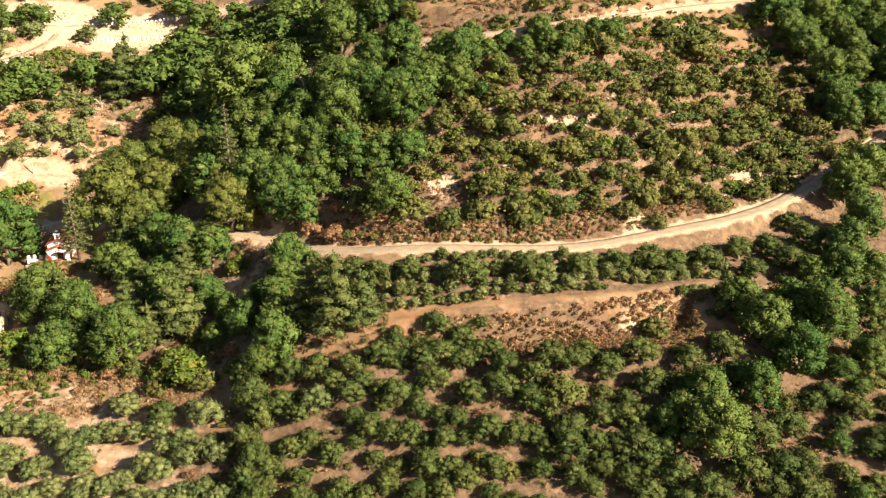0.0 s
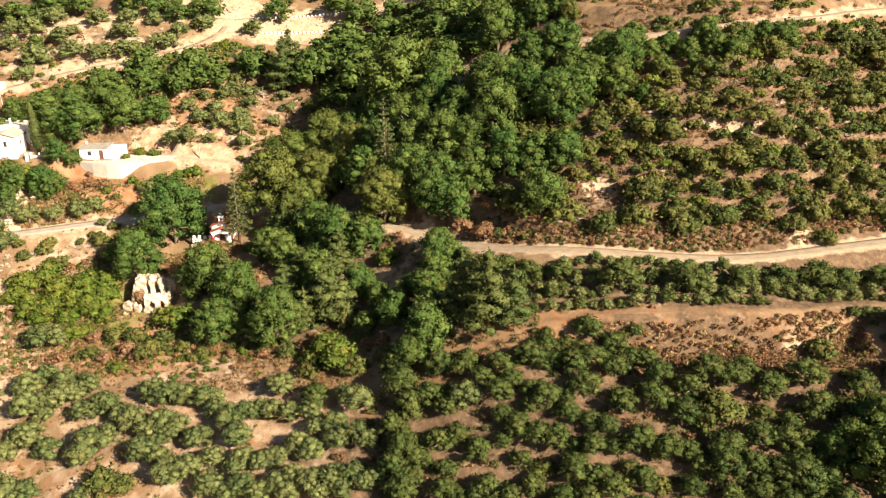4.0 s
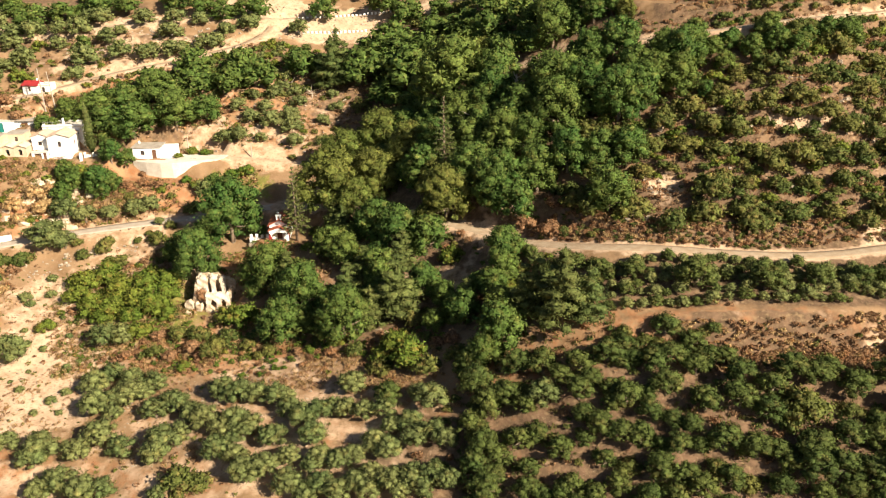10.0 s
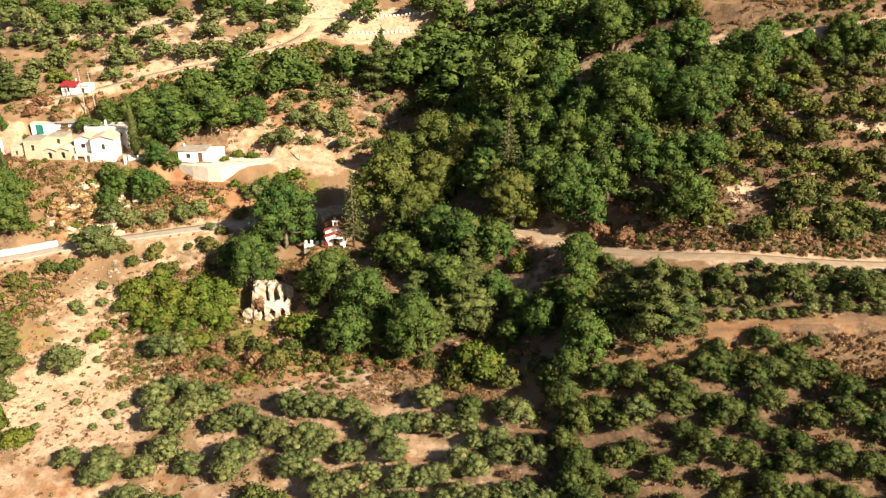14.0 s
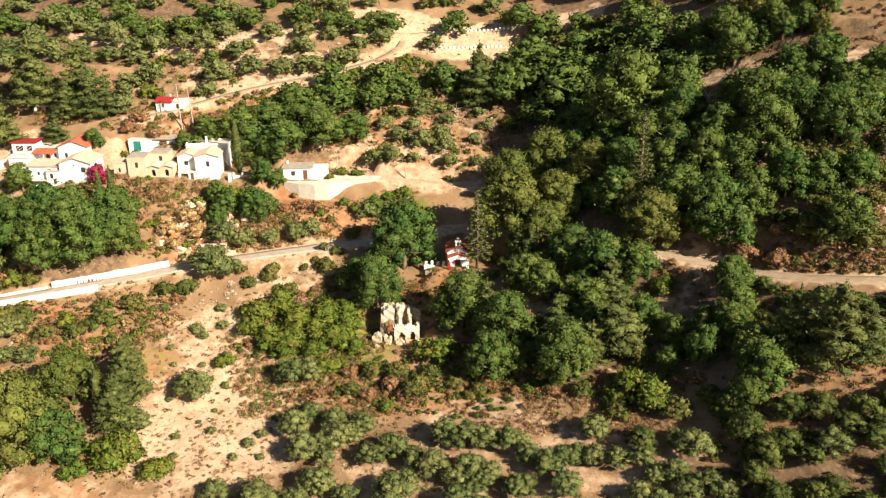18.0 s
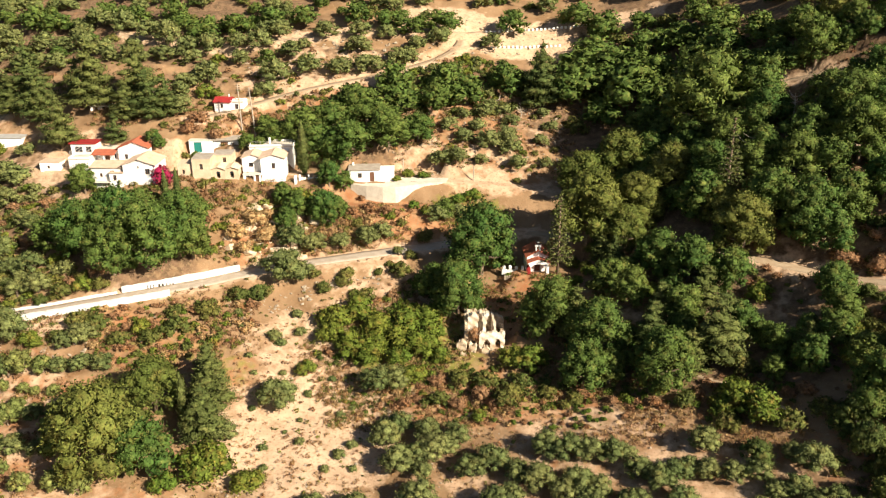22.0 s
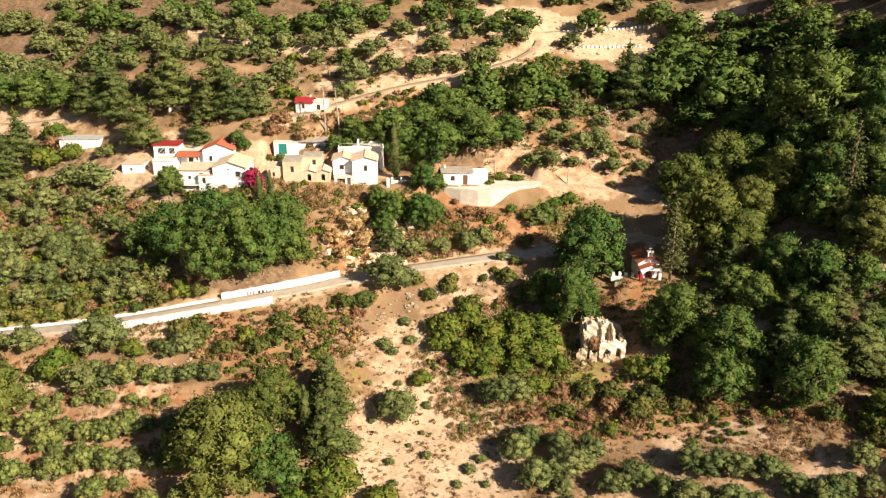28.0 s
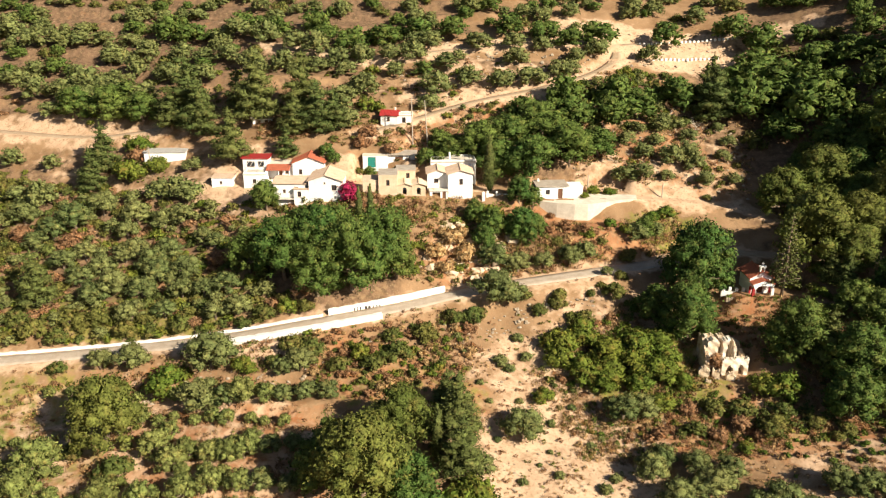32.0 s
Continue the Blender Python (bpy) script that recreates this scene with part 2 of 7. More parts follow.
def base_height(x, y):
    """Height of the bare hillside, before roads and terraces."""
    x, y = np.atleast_1d(np.asarray(x, float)), np.atleast_1d(np.asarray(y, float))
    xs = sorted(SECTIONS)
    table = np.array([SECTIONS[k] for k in xs])
    yc, xc = np.clip(y, -40, 360), np.clip(x, -400, 190)
    rows = hermite(SECTION_Y, table, yc)
    d = np.diff(rows, axis=0) / np.diff(xs)[:, None]
    m = np.concatenate([d[:1], (d[1:] + d[:-1]) / 2, d[-1:]], axis=0)
    sx = np.asarray(xs, float)
    i = np.clip(np.searchsorted(sx, xc) - 1, 0, len(sx) - 2)
    k = np.arange(len(xc))
    h = sx[i + 1] - sx[i]
    t = np.clip((xc - sx[i]) / h, 0, 1)
    z = (1 + 2 * t) * (1 - t) ** 2 * rows[i, k] + t * (1 - t) ** 2 * h * m[i, k]
    z += t ** 2 * (3 - 2 * t) * rows[i + 1, k] + t ** 2 * (t - 1) * h * m[i + 1, k]
    far = np.clip((y - 360) / 600, 0, 1)
    return z + 60 * far * (2 - far) - np.clip(-40 - y, 0, 400) * 0.02
# ---- roads, tracks, benches: centre lines in plan, half width, bank width, lift ----
ROAD_LINES = {
    "asphalt": (2.0, 3.0, 0.0, [(-330, 104), (-260, 109), (-207.7, 113.1), (-192.3, 115.7), (-173.3, 119.5), (-161.4, 121), (-152.1, 123.2), (-143.1, 126.5), (-134.1, 130.7), (-126.8, 135), (-117.1, 139.7), (-108.1, 142.9), (-99, 146.7), (-91, 150.5), (-83, 154.5), (-76, 156)]),
    "track": (1.7, 2.0, 0.0, [(-76, 156), (-66, 153), (-55, 148), (-44, 142), (-33.3, 137), (-28, 133.8), (-21.8, 129.6), (-12, 125), (-2, 123.3), (10.7, 122.9), (20.2, 124.2), (27.9, 125.8), (34.9, 127.9), (48.6, 132.4), (59.5, 138.1), (67.8, 144.2), (77.5, 151), (90, 159), (115, 168), (150, 176)]),
    "upper": (1.6, 1.5, 0.0, [(-152, 172), (-145.6, 176.2), (-135.7, 184.7), (-127.3, 188.6), (-114.8, 193.6), (-103.3, 201.8), (-99, 207), (-97.5, 211), (-98.7, 216), (-89.4, 220.2), (-79.2, 224.2), (-68.7, 225.8), (-50, 226)]),
    "shelf": (1.5, 1.5, 0.0, [(-185, 203), (-160.2, 198.8), (-145, 203), (-125, 209), (-112, 212), (-98.7, 215)]),
    "lower_shelf": (1.2, 1.2, 0.0, [(-98, 209.4), (-88.3, 213.5), (-72.9, 218)]),
    "ridge": (1.4, 1.8, 0.0, [(-40, 180), (-22.2, 175.6), (-9.6, 168), (0.7, 166.5), (10.8, 165.9), (19.9, 167.4), (32, 172.6), (44.4, 180.7), (51.9, 186.8), (64.4, 190.8), (90, 196)]),
    "terrace": (0.9, 0.8, 0.6, [(-7.1, 107.4), (-0.3, 108.4), (8.1, 108.4), (16.5, 109.0), (25.2, 110.2), (32.6, 112.5), (41.5, 115.6)]),
    "yard_path": (1.5, 1.5, 0.0, [(-94.3, 166.6), (-91, 167.2), (-85.3, 168.6), (-75.1, 169.2), (-66, 166), (-62, 160)]),
    "west": (1.7, 2.0, 0.0, [(-300, 172), (-260, 171.5), (-237.8, 170.8), (-225.7, 169.4), (-215.3, 168.4), (-205, 168.5), (-196, 171)]),
    "footpath": (0.6, 0.8, 0.0, [(-47, 118), (-45.1, 116.6), (-42, 114.8), (-39.1, 112.7), (-36.6, 109.5), (-34.4, 106.2)]),
}


def chaikin(points, turns=2):
    p = np.array(points, float)
    for _ in range(turns):
        a, b = p[:-1] * 0.75 + p[1:] * 0.25, p[:-1] * 0.25 + p[1:] * 0.75
        p = np.concatenate([p[:1], np.stack([a, b], 1).reshape(-1, 2), p[-1:]])
    return p


def smooth(v, n):
    for _ in range(n):
        v = np.concatenate([v[:1], (v[:-2] + 2 * v[1:-1] + v[2:]) / 4, v[-1:]])
    return v


ROADS = {}
for key, (half, bank, lift, line) in ROAD_LINES.items():
    curve = chaikin(line)
    ROADS[key] = (half, bank, curve, smooth(base_height(curve[:, 0], curve[:, 1]), 12) + lift)


def along(key, x, y):
    """Distance to a road's centre line, its height there, and how far along it."""
    half, bank, p, z = ROADS[key]
    best, level, run = np.full(x.shape, 1e9), np.zeros(x.shape), np.zeros(x.shape)
    ok = np.where((x > p[:, 0].min() - 12) & (x < p[:, 0].max() + 12) & (y > p[:, 1].min() - 12) & (y < p[:, 1].max() + 12))[0]
    length = np.concatenate([[0], np.cumsum(np.linalg.norm(np.diff(p, axis=0), axis=1))])
    for k in range(len(p) - 1):
        a, d = p[k], p[k + 1] - p[k]
        t = np.clip(((x[ok] - a[0]) * d[0] + (y[ok] - a[1]) * d[1]) / (d @ d), 0, 1)
        r = np.hypot(x[ok] - a[0] - t * d[0], y[ok] - a[1] - t * d[1])
        m = r < best[ok]
        best[ok[m]], level[ok[m]] = r[m], (z[k] + t * (z[k + 1] - z[k]))[m]
        run[ok[m]] = length[k] + t[m] * (length[k + 1] - length[k])
    return best, level, run


def soft(t):
    t = np.clip(t, 0, 1)
    return t * t * (3 - 2 * t)


def ripple(x, y, size, seed=0.0):
    """Smooth value noise, -1 to 1, with features of the given size."""
    u, v = x / size + 17.3 * seed, y / size - 9.1 * seed
    i, j = np.floor(u), np.floor(v)
    a, b = soft(u - i), soft(v - j)

    def knot(p, q):
        r = np.sin(p * 127.1 + q * 311.7 + seed * 74.7) * 43758.5453
        return (r - np.floor(r)) * 2 - 1

    return (knot(i, j) * (1 - a) + knot(i + 1, j) * a) * (1 - b) + (knot(i, j + 1) * (1 - a) + knot(i + 1, j + 1) * a) * b


# terraced ground: west, south, east, north edges, step height, strength
BENCHES = [(-215, 84, -133, 117, 2.2, 0.85), (-32, 70, 90, 108, 2.4, 0.7), (-106, 166, -74, 200, 2.0, 0.6), (-30, 126, 100, 185, 3.8, 0.8),
           (-110, 78, -40, 104, 1.2, 0.6), (-260, 175, -120, 235, 3.0, 0.6), (-240, 130, -150, 160, 2.5, 0.5)]
# level ground for buildings and yards: x, y, half sizes, turn, level, soft edge
PADS = [(-105.0, 157.3, 9.5, 2.2, 6, 19.9, 2.5), (-104.5, 167.6, 9.5, 4.0, 14, 23.3, 0.8), (-71.5, 146.0, 5.5, 5.0, 0, 13.6, 2.5), (-126, 163.5, 8, 4.5, 0, 24.6, 2.0), (-143, 160.5, 7, 4, 0, 25.0, 2.5),
        (-158, 155.5, 9, 4.5, 0, 24.4, 3.0), (-135, 168, 6, 3, 0, 29.0, 3.0), (-81.4, 125.6, 4.6, 3.2, 8, 6.35, 2.2), (0.6, 136.2, 2.0, 1.3, 10, 29.3, 0.9)]


def height(x, y):
    """Height of the finished ground."""
    x, y = np.atleast_1d(np.asarray(x, float)), np.atleast_1d(np.asarray(y, float))
    z = base_height(x, y)
    for w, s, e, n, step, force in BENCHES:
        inside = soft((x - w) / 8) * soft((e - x) / 8) * soft((y - s) / 5) * soft((n - y) / 5) * force
        q = z / step + 0.2 * ripple(x, y, 18, step)
        f = q - np.floor(q)
        z = z + inside * step * (soft((f - 0.55) / 0.35) - f)
    edge = np.interp(x, [-10, 7, 14, 28, 34, 44], [105.8, 107.4, 107.9, 109.4, 111.4, 115.5])
    south = edge - y
    z = z - 3.4 * soft((x + 2) / 8) * soft((39 - x) / 4) * soft(south / 2.2) * (1 - soft((south - 3) / 6))
    z = z + 0.5 * ripple(x, y, 7.5, 0.4) + 0.16 * ripple(x, y, 3.7, 2.1)
    for px, py, hx, hy, turn, level, edge in PADS:
        c, s = np.cos(np.radians(turn)), np.sin(np.radians(turn))
        u, v = (x - px) * c + (y - py) * s, -(x - px) * s + (y - py) * c
        out = np.hypot(np.clip(np.abs(u) - hx, 0, None), np.clip(np.abs(v) - hy, 0, None))
        z = z + (level - z) * (1 - soft(out / edge))
    for key in ROADS:
        half, bank, _, _ = ROADS[key]
        r, level, _ = along(key, x, y)
        z = z + (level - z) * (1 - soft((r - half) / bank))
    return z


# ---- building blocks ----
def mesh_of(name, verts, faces, mats=(), slots=None, smooth_faces=None, normals=None):
    me = bpy.data.meshes.new(name)
    me.from_pydata(verts, [], faces)
    for m in mats:
        me.materials.append(m)
    if slots is not None:
        me.polygons.foreach_set("material_index", np.asarray(slots, dtype=np.int32))
    if smooth_faces is not None:
        me.polygons.foreach_set("use_smooth", np.full(len(me.polygons), bool(smooth_faces)))
    if normals is not None:
        me.normals_split_custom_set_from_vertices(normals)
    me.update()
    return me


def thing(name, label, category, at=(0, 0, 0), turn=0.0, group="", kind=""):
    e = new(name)
    e.empty_display_size = 0.3
    e.matrix_world = pose(*at, 0, 0, turn)
    return tagged(e, label, category, group, kind)


def part(name, me, parent, label="", at=(0, 0, 0), turn=0.0):
    ob = new(name, me)
    ob.parent = parent
    ob.location = at
    ob.rotation_euler = (0, 0, radians(turn))
    return tagged(ob, label)


def unit(v):
    return v / np.maximum(np.linalg.norm(v, axis=-1, keepdims=True), 1e-9)


def ball(rings=5, sides=8):
    v, f = [(0, 0, 1)], []
    for i in range(1, rings):
        a = math.pi * i / rings
        v += [(math.sin(a) * math.cos(2 * math.pi * j / sides), math.sin(a) * math.sin(2 * math.pi * j / sides), math.cos(a)) for j in range(sides)]
    v.append((0, 0, -1))
    for j in range(sides):
        k = (j + 1) % sides
        f.append((0, 1 + j, 1 + k))
        for i in range(rings - 2):
            a = 1 + i * sides
            f.append((a + j, a + sides + j, a + sides + k, a + k))
        f.append((len(v) - 1, len(v) - 1 - sides + k, len(v) - 1 - sides + j))
    return np.array(v), f


def leaves(rng, lumps, size, density, core=0.72, flat=0.0, ragged=0.2, fine=(5, 7), up=0.0, slim=0.75):
    """Sprays of leaves over a cluster of lumps (centre, three radii), with a close, uneven inner mass. Returns verts, faces, normals."""
    centres = np.array([c for c, _ in lumps], float)
    radii = np.array([r for _, r in lumps], float)
    V, F, N, base = [], [], [], 0
    bv, bf = ball(*fine)
    heart = centres.mean(axis=0)
    for k in range(len(lumps)):
        r = radii[k]
        area = 4 * math.pi * (r[0] * r[1] + r[0] * r[2] + r[1] * r[2]) / 3
        n = int(area * density / size ** 2)
        d = unit(rng.normal(size=(n, 3)))
        wave = rng.uniform(0, 6.28, 3)
        swell = 1 + 0.20 * np.sin(d * 7.0 + wave).sum(1, keepdims=True) / 1.7
        p = centres[k] + d * r * swell * (1 + ragged * rng.normal(size=(n, 1)))
        q = (p[:, None, :] - centres[None]) / radii[None]
        depth = np.linalg.norm(q, axis=2)
        depth[:, k] = 9
        keep = (depth.min(axis=1) > 0.84) & ((d[:, 2] > -0.35) | (rng.random(n) < 0.45))
        p, d = p[keep], d[keep]
        n = len(p)
        if n:
            out = unit(d / r)
            nrm = unit(out + 0.85 * rng.normal(size=(n, 3)) + np.array([0, 0, flat]))
            nrm *= np.where((nrm * out).sum(1, keepdims=True) < 0, -1, 1)
            t = unit(np.cross(nrm, rng.normal(size=(n, 3))) + np.array([0, 0, up]))
            b = unit(np.cross(nrm, t))
            s = size * rng.uniform(0.55, 1.35, (n, 1))
            w = s * slim * rng.uniform(0.75, 1.2, (n, 1))
            V.append(np.stack([p - t * s * 0.5 + b * w, p - t * s * 0.8 - b * w, p + t * s * 1.2], 1).reshape(-1, 3))
            N.append(np.repeat(unit(out * 0.5 + 0.3 * unit(p - heart) + 0.7 * nrm + np.array([0, 0, 0.1])), 3, axis=0))
            F += [(base + 3 * i, base + 3 * i + 1, base + 3 * i + 2) for i in range(n)]
            base += 3 * n
        if core:
            w = bv * (1 + 0.20 * np.sin(bv * 7.0 + wave).sum(1, keepdims=True) / 1.7 + 0.05 * rng.normal(size=(len(bv), 1)))
            V.append(centres[k] + w * r * core)
            N.append(unit(unit(bv / r) + 0.5 * unit(V[-1] - heart)))
            F += [tuple(base + i for i in f) for f in bf]
            base += len(bv)
    return np.concatenate(V), F, np.concatenate(N)


def tube(points, radii, sides=7):
    """A bent, tapering stem through the points. Returns verts and faces."""
    p = [Vector(q) for q in points]
    v, f = [], []
    for i, q in enumerate(p):
        d = (p[min(i + 1, len(p) - 1)] - p[max(i - 1, 0)]).normalized()
        a = d.orthogonal().normalized() if abs(d.z) < 0.99 else Vector((1, 0, 0))
        b = d.cross(a)
        for j in range(sides):
            w = 2 * math.pi * j / sides
            v.append(tuple(q + (a * math.cos(w) + b * math.sin(w)) * radii[i]))
    for i in range(len(p) - 1):
        for j in range(sides):
            k = (j + 1) % sides
            f.append((i * sides + j, i * sides + k, (i + 1) * sides + k, (i + 1) * sides + j))
    f.append(tuple(range(sides))[::-1])
    f.append(tuple((len(p) - 1) * sides + j for j in range(sides)))
    return v, f


def join(pieces):
    v, f = [], []
    for a, b in pieces:
        n = len(v)
        v += list(a)
        f += [tuple(n + i for i in q) for q in b]
    return v, f


def stems(rng, lumps, high, thick, count=4):
    """A trunk that forks into limbs, each running into a lump of the crown."""
    fork = (rng.uniform(-0.08, 0.08), rng.uniform(-0.08, 0.08), high)
    out = [tube([(0, 0, -0.25), (0.02, 0.01, high * 0.4), fork], [thick * 1.25, thick, thick * 0.85])]
    for c, r in lumps[:count]:
        mid = [fork[i] * 0.5 + c[i] * 0.5 + rng.uniform(-0.06, 0.06) for i in range(3)]
        out.append(tube([fork, mid, (c[0], c[1], c[2] + r[2] * 0.3)], [thick * 0.6, thick * 0.42, thick * 0.15], 5))
    return join(out)


def dome(rng, count, spread, mid, tall, low, high):
    """Lumps laid out as a rounded, uneven crown of about unit radius."""
    out = []
    for i in range(count):
        a = 2.4 * i + rng.uniform(-0.5, 0.5)
        h = (i + 0.5) / count
        ring = spread * math.sqrt(max(0.02, 1 - (h * 1.5 - 0.5) ** 2)) * rng.uniform(0.75, 1.1)
        r = rng.uniform(low, high)
        out.append(((ring * math.cos(a), ring * math.sin(a), mid + tall * (h * 2 - 1) + rng.uniform(-0.06, 0.06)), (r, r * rng.uniform(0.85, 1.1), r * rng.uniform(0.7, 0.9))))
    out.append(((0, 0, mid + 0.05), (0.55, 0.55, tall * 0.8)))
    return out


# each kind: number of patterns, what the crown is made of, its mid height over the ground for a crown of unit radius
def pattern(kind, seed):
    """The trunk and crown meshes of one plant of the kind, with a crown of unit radius."""
    rng = np.random.default_rng(seed)
    if kind in ("olive", "young", "grove"):
        lumps = dome(rng, 24, 0.74, 1.0, 0.56, 0.15, 0.36)
        return stems(rng, lumps[3:], 0.5, 0.10), leaves(rng, lumps, 0.066, 0.62, up=1.0, slim=0.45), {"olive": LEAF_OLIVE, "young": LEAF_YOUNG, "grove": LEAF_GROVE}[kind]
    if kind == "broad":
        lumps = dome(rng, 36, 0.76, 1.1, 0.76, 0.11, 0.36)
        return stems(rng, lumps[5:], 0.5, 0.075, 5), leaves(rng, lumps, 0.047, 0.46), LEAF_DARK
    if kind in ("great", "plane"):
        lumps = dome(rng, 56, 0.8, 1.1, 0.78, 0.09, 0.30)
        return stems(rng, lumps[9:], 0.5, 0.07, 6), leaves(rng, lumps, 0.034, 0.48), LEAF_DARK if kind == "great" else LEAF_PLANE
    if kind in ("bush", "fresh", "dry", "shrub", "straw"):
        lumps = dome(rng, 15, 0.68, 0.46, 0.34, 0.14, 0.4)
        leaf = {"bush": LEAF_SCRUB, "fresh": LEAF_FRESH, "dry": LEAF_DRY, "shrub": LEAF_OLIVE, "straw": LEAF_STRAW}[kind]
        return stems(rng, lumps[3:], 0.18, 0.05), leaves(rng, lumps, 0.065 if kind == "fresh" else 0.075, 0.5), leaf
    if kind == "pine":
        lumps, tiers = [], 8
        for i in range(tiers):
            h = i / (tiers - 1)
            wide = (1 - h ** 1.4) * 0.9 + 0.12
            arms = max(2, int(round(7 * (1 - h) + 2)))
            for j in range(arms):
                a = 2 * math.pi * (j + rng.uniform(-0.35, 0.35)) / arms + i
                reach, fat = wide * rng.uniform(0.45, 0.85), rng.uniform(0.16, 0.32) * (0.55 + 0.45 * wide)
                lumps.append(((reach * math.cos(a), reach * math.sin(a), 0.45 + 2.0 * h + rng.uniform(-0.16, 0.16)), (fat * 1.25, fat * 1.25, fat * 0.62)))
            lumps.append(((0, 0, 0.5 + 2.0 * h), (0.42 * wide, 0.42 * wide, 0.26)))
        trunk = tube([(0, 0, -0.3), (0, 0, 1.2), (0.02, 0, 2.4)], [0.08, 0.055, 0.015])
        return trunk, leaves(rng, lumps, 0.052, 0.5, 0.7, 0.4, 0.22, slim=0.45), LEAF_PINE
    if kind == "cypress":
        lumps = [((rng.uniform(-0.12, 0.12), rng.uniform(-0.12, 0.12), 0.9 + 8.2 * i / 12), (0.95 * w, 0.95 * w, 0.75)) for i, w in enumerate((0.7, 0.9, 1, 1, 0.98, 0.95, 0.9, 0.85, 0.78, 0.68, 0.55, 0.4, 0.24))]
        return tube([(0, 0, -0.3), (0, 0, 4), (0, 0, 8)], [0.2, 0.15, 0.03]), leaves(rng, lumps, 0.16, 0.8, 0.84, 0.2, 0.1, up=2.0, slim=0.35), LEAF_PINE
    lumps = []  # araucaria: regular whorls of thin, level arms round a straight stem
    out = [tube([(0, 0, -0.3), (0, 0, 3), (0, 0, 5.6)], [0.11, 0.07, 0.015])]
    for i in range(15):
        h = i / 14
        wide = (1 - h) * 0.95 + 0.08
        for j in range(6):
            a = 2 * math.pi * j / 6 + 0.5 * i
            tip = (wide * math.cos(a), wide * math.sin(a), 0.9 + 4.6 * h + 0.12)
            out.append(tube([(0, 0, 0.9 + 4.6 * h), tip], [0.03, 0.012], 4))
            lumps += [((tip[0] * u, tip[1] * u, tip[2] + 0.02), (0.17 * wide + 0.03, 0.17 * wide + 0.03, 0.06)) for u in (0.5, 0.9)]
    return join(out), leaves(rng, lumps, 0.07, 0.5, 0.0, 0.5, 0.2), LEAF_PINE


KINDS = {"olive": (6, 1.05), "young": (3, 1.05), "grove": (4, 1.05), "broad": (6, 1.15), "plane": (3, 1.15), "great": (3, 1.15), "bush": (5, 0.5), "straw": (3, 0.5), "fresh": (3, 0.5), "dry": (3, 0.5), "shrub": (3, 0.5), "pine": (4, 1.35), "cypress": (2, 4.6), "araucaria": (1, 3.0)}
PLANTS = {"olive": ("olive_tree", "grey-green olive tree on dry terraced soil", "olive tree", "olive trees"),
          "grove": ("olive_tree", "dark green olive tree on reddish terraced soil", "olive tree", "olive trees"),
          "young": ("olive_tree", "light yellow-green olive tree on an orange terrace", "olive tree", "olive trees"),
          "broad": ("broadleaf_tree", "dark green broadleaf tree with a full, lumpy crown", "tree", "woodland trees"),
          "great": ("broadleaf_tree", "large spreading dark green broadleaf tree", "tree", "woodland trees"),
          "plane": ("plane_tree", "yellowish green plane tree with a spreading crown", "tree", "plane trees"),
          "bush": ("bush", "low olive-green scrub bush on the dry slope", "bush", "scrub bushes"),
          "fresh": ("leafy_bush", "bright green leafy bush among dry grass", "bush", "leafy bushes"),
          "dry": ("dry_bush", "dry rust-brown bush on the slope", "bush", "dry bushes"),
          "straw": ("grass_clump", "tall straw-coloured clump of dead grass on the cliff", "grass", "grass clumps"),
          "shrub": ("young_olive", "small young olive planted in bare soil", "olive tree", "young olives"),
          "pine": ("conifer", "dark conifer with tiered, drooping boughs", "conifer", "conifers"),
          "cypress": ("cypress", "tall slender column-shaped cypress", "cypress", "cypresses"),
          "araucaria": ("araucaria", "tall araucaria with regular whorls of thin boughs", "conifer", "")}
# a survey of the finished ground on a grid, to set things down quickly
GRID_X, GRID_Y = np.arange(-400.0, 201.0, 1.0), np.arange(40.0, 341.0, 1.0)
survey_x, survey_y = [g.ravel() for g in np.meshgrid(GRID_X, GRID_Y)]
SURVEY = height(survey_x, survey_y).reshape(len(GRID_Y), len(GRID_X))
FREE = np.full(survey_x.shape, 99.0)
for key in ROADS:
    FREE = np.minimum(FREE, along(key, survey_x, survey_y)[0] - ROADS[key][0])
FREE = FREE.reshape(SURVEY.shape)


def read(grid, x, y):
    u, v = min(max(x + 400, 0), 599.9), min(max(y - 40, 0), 299.9)
    i, j = int(u), int(v)
    a, b = u - i, v - j
    return float((grid[j, i] * (1 - a) + grid[j, i + 1] * a) * (1 - b) + (grid[j + 1, i] * (1 - a) + grid[j + 1, i + 1] * a) * b)


def level(x, y):
    return read(SURVEY, x, y)


PATTERNS, PLACED, TAKEN = {}, np.zeros((9000, 3)), [0]
lay = np.random.default_rng(7)


def take(x, y, r):
    PLACED[TAKEN[0]] = (x, y, r)
    TAKEN[0] += 1


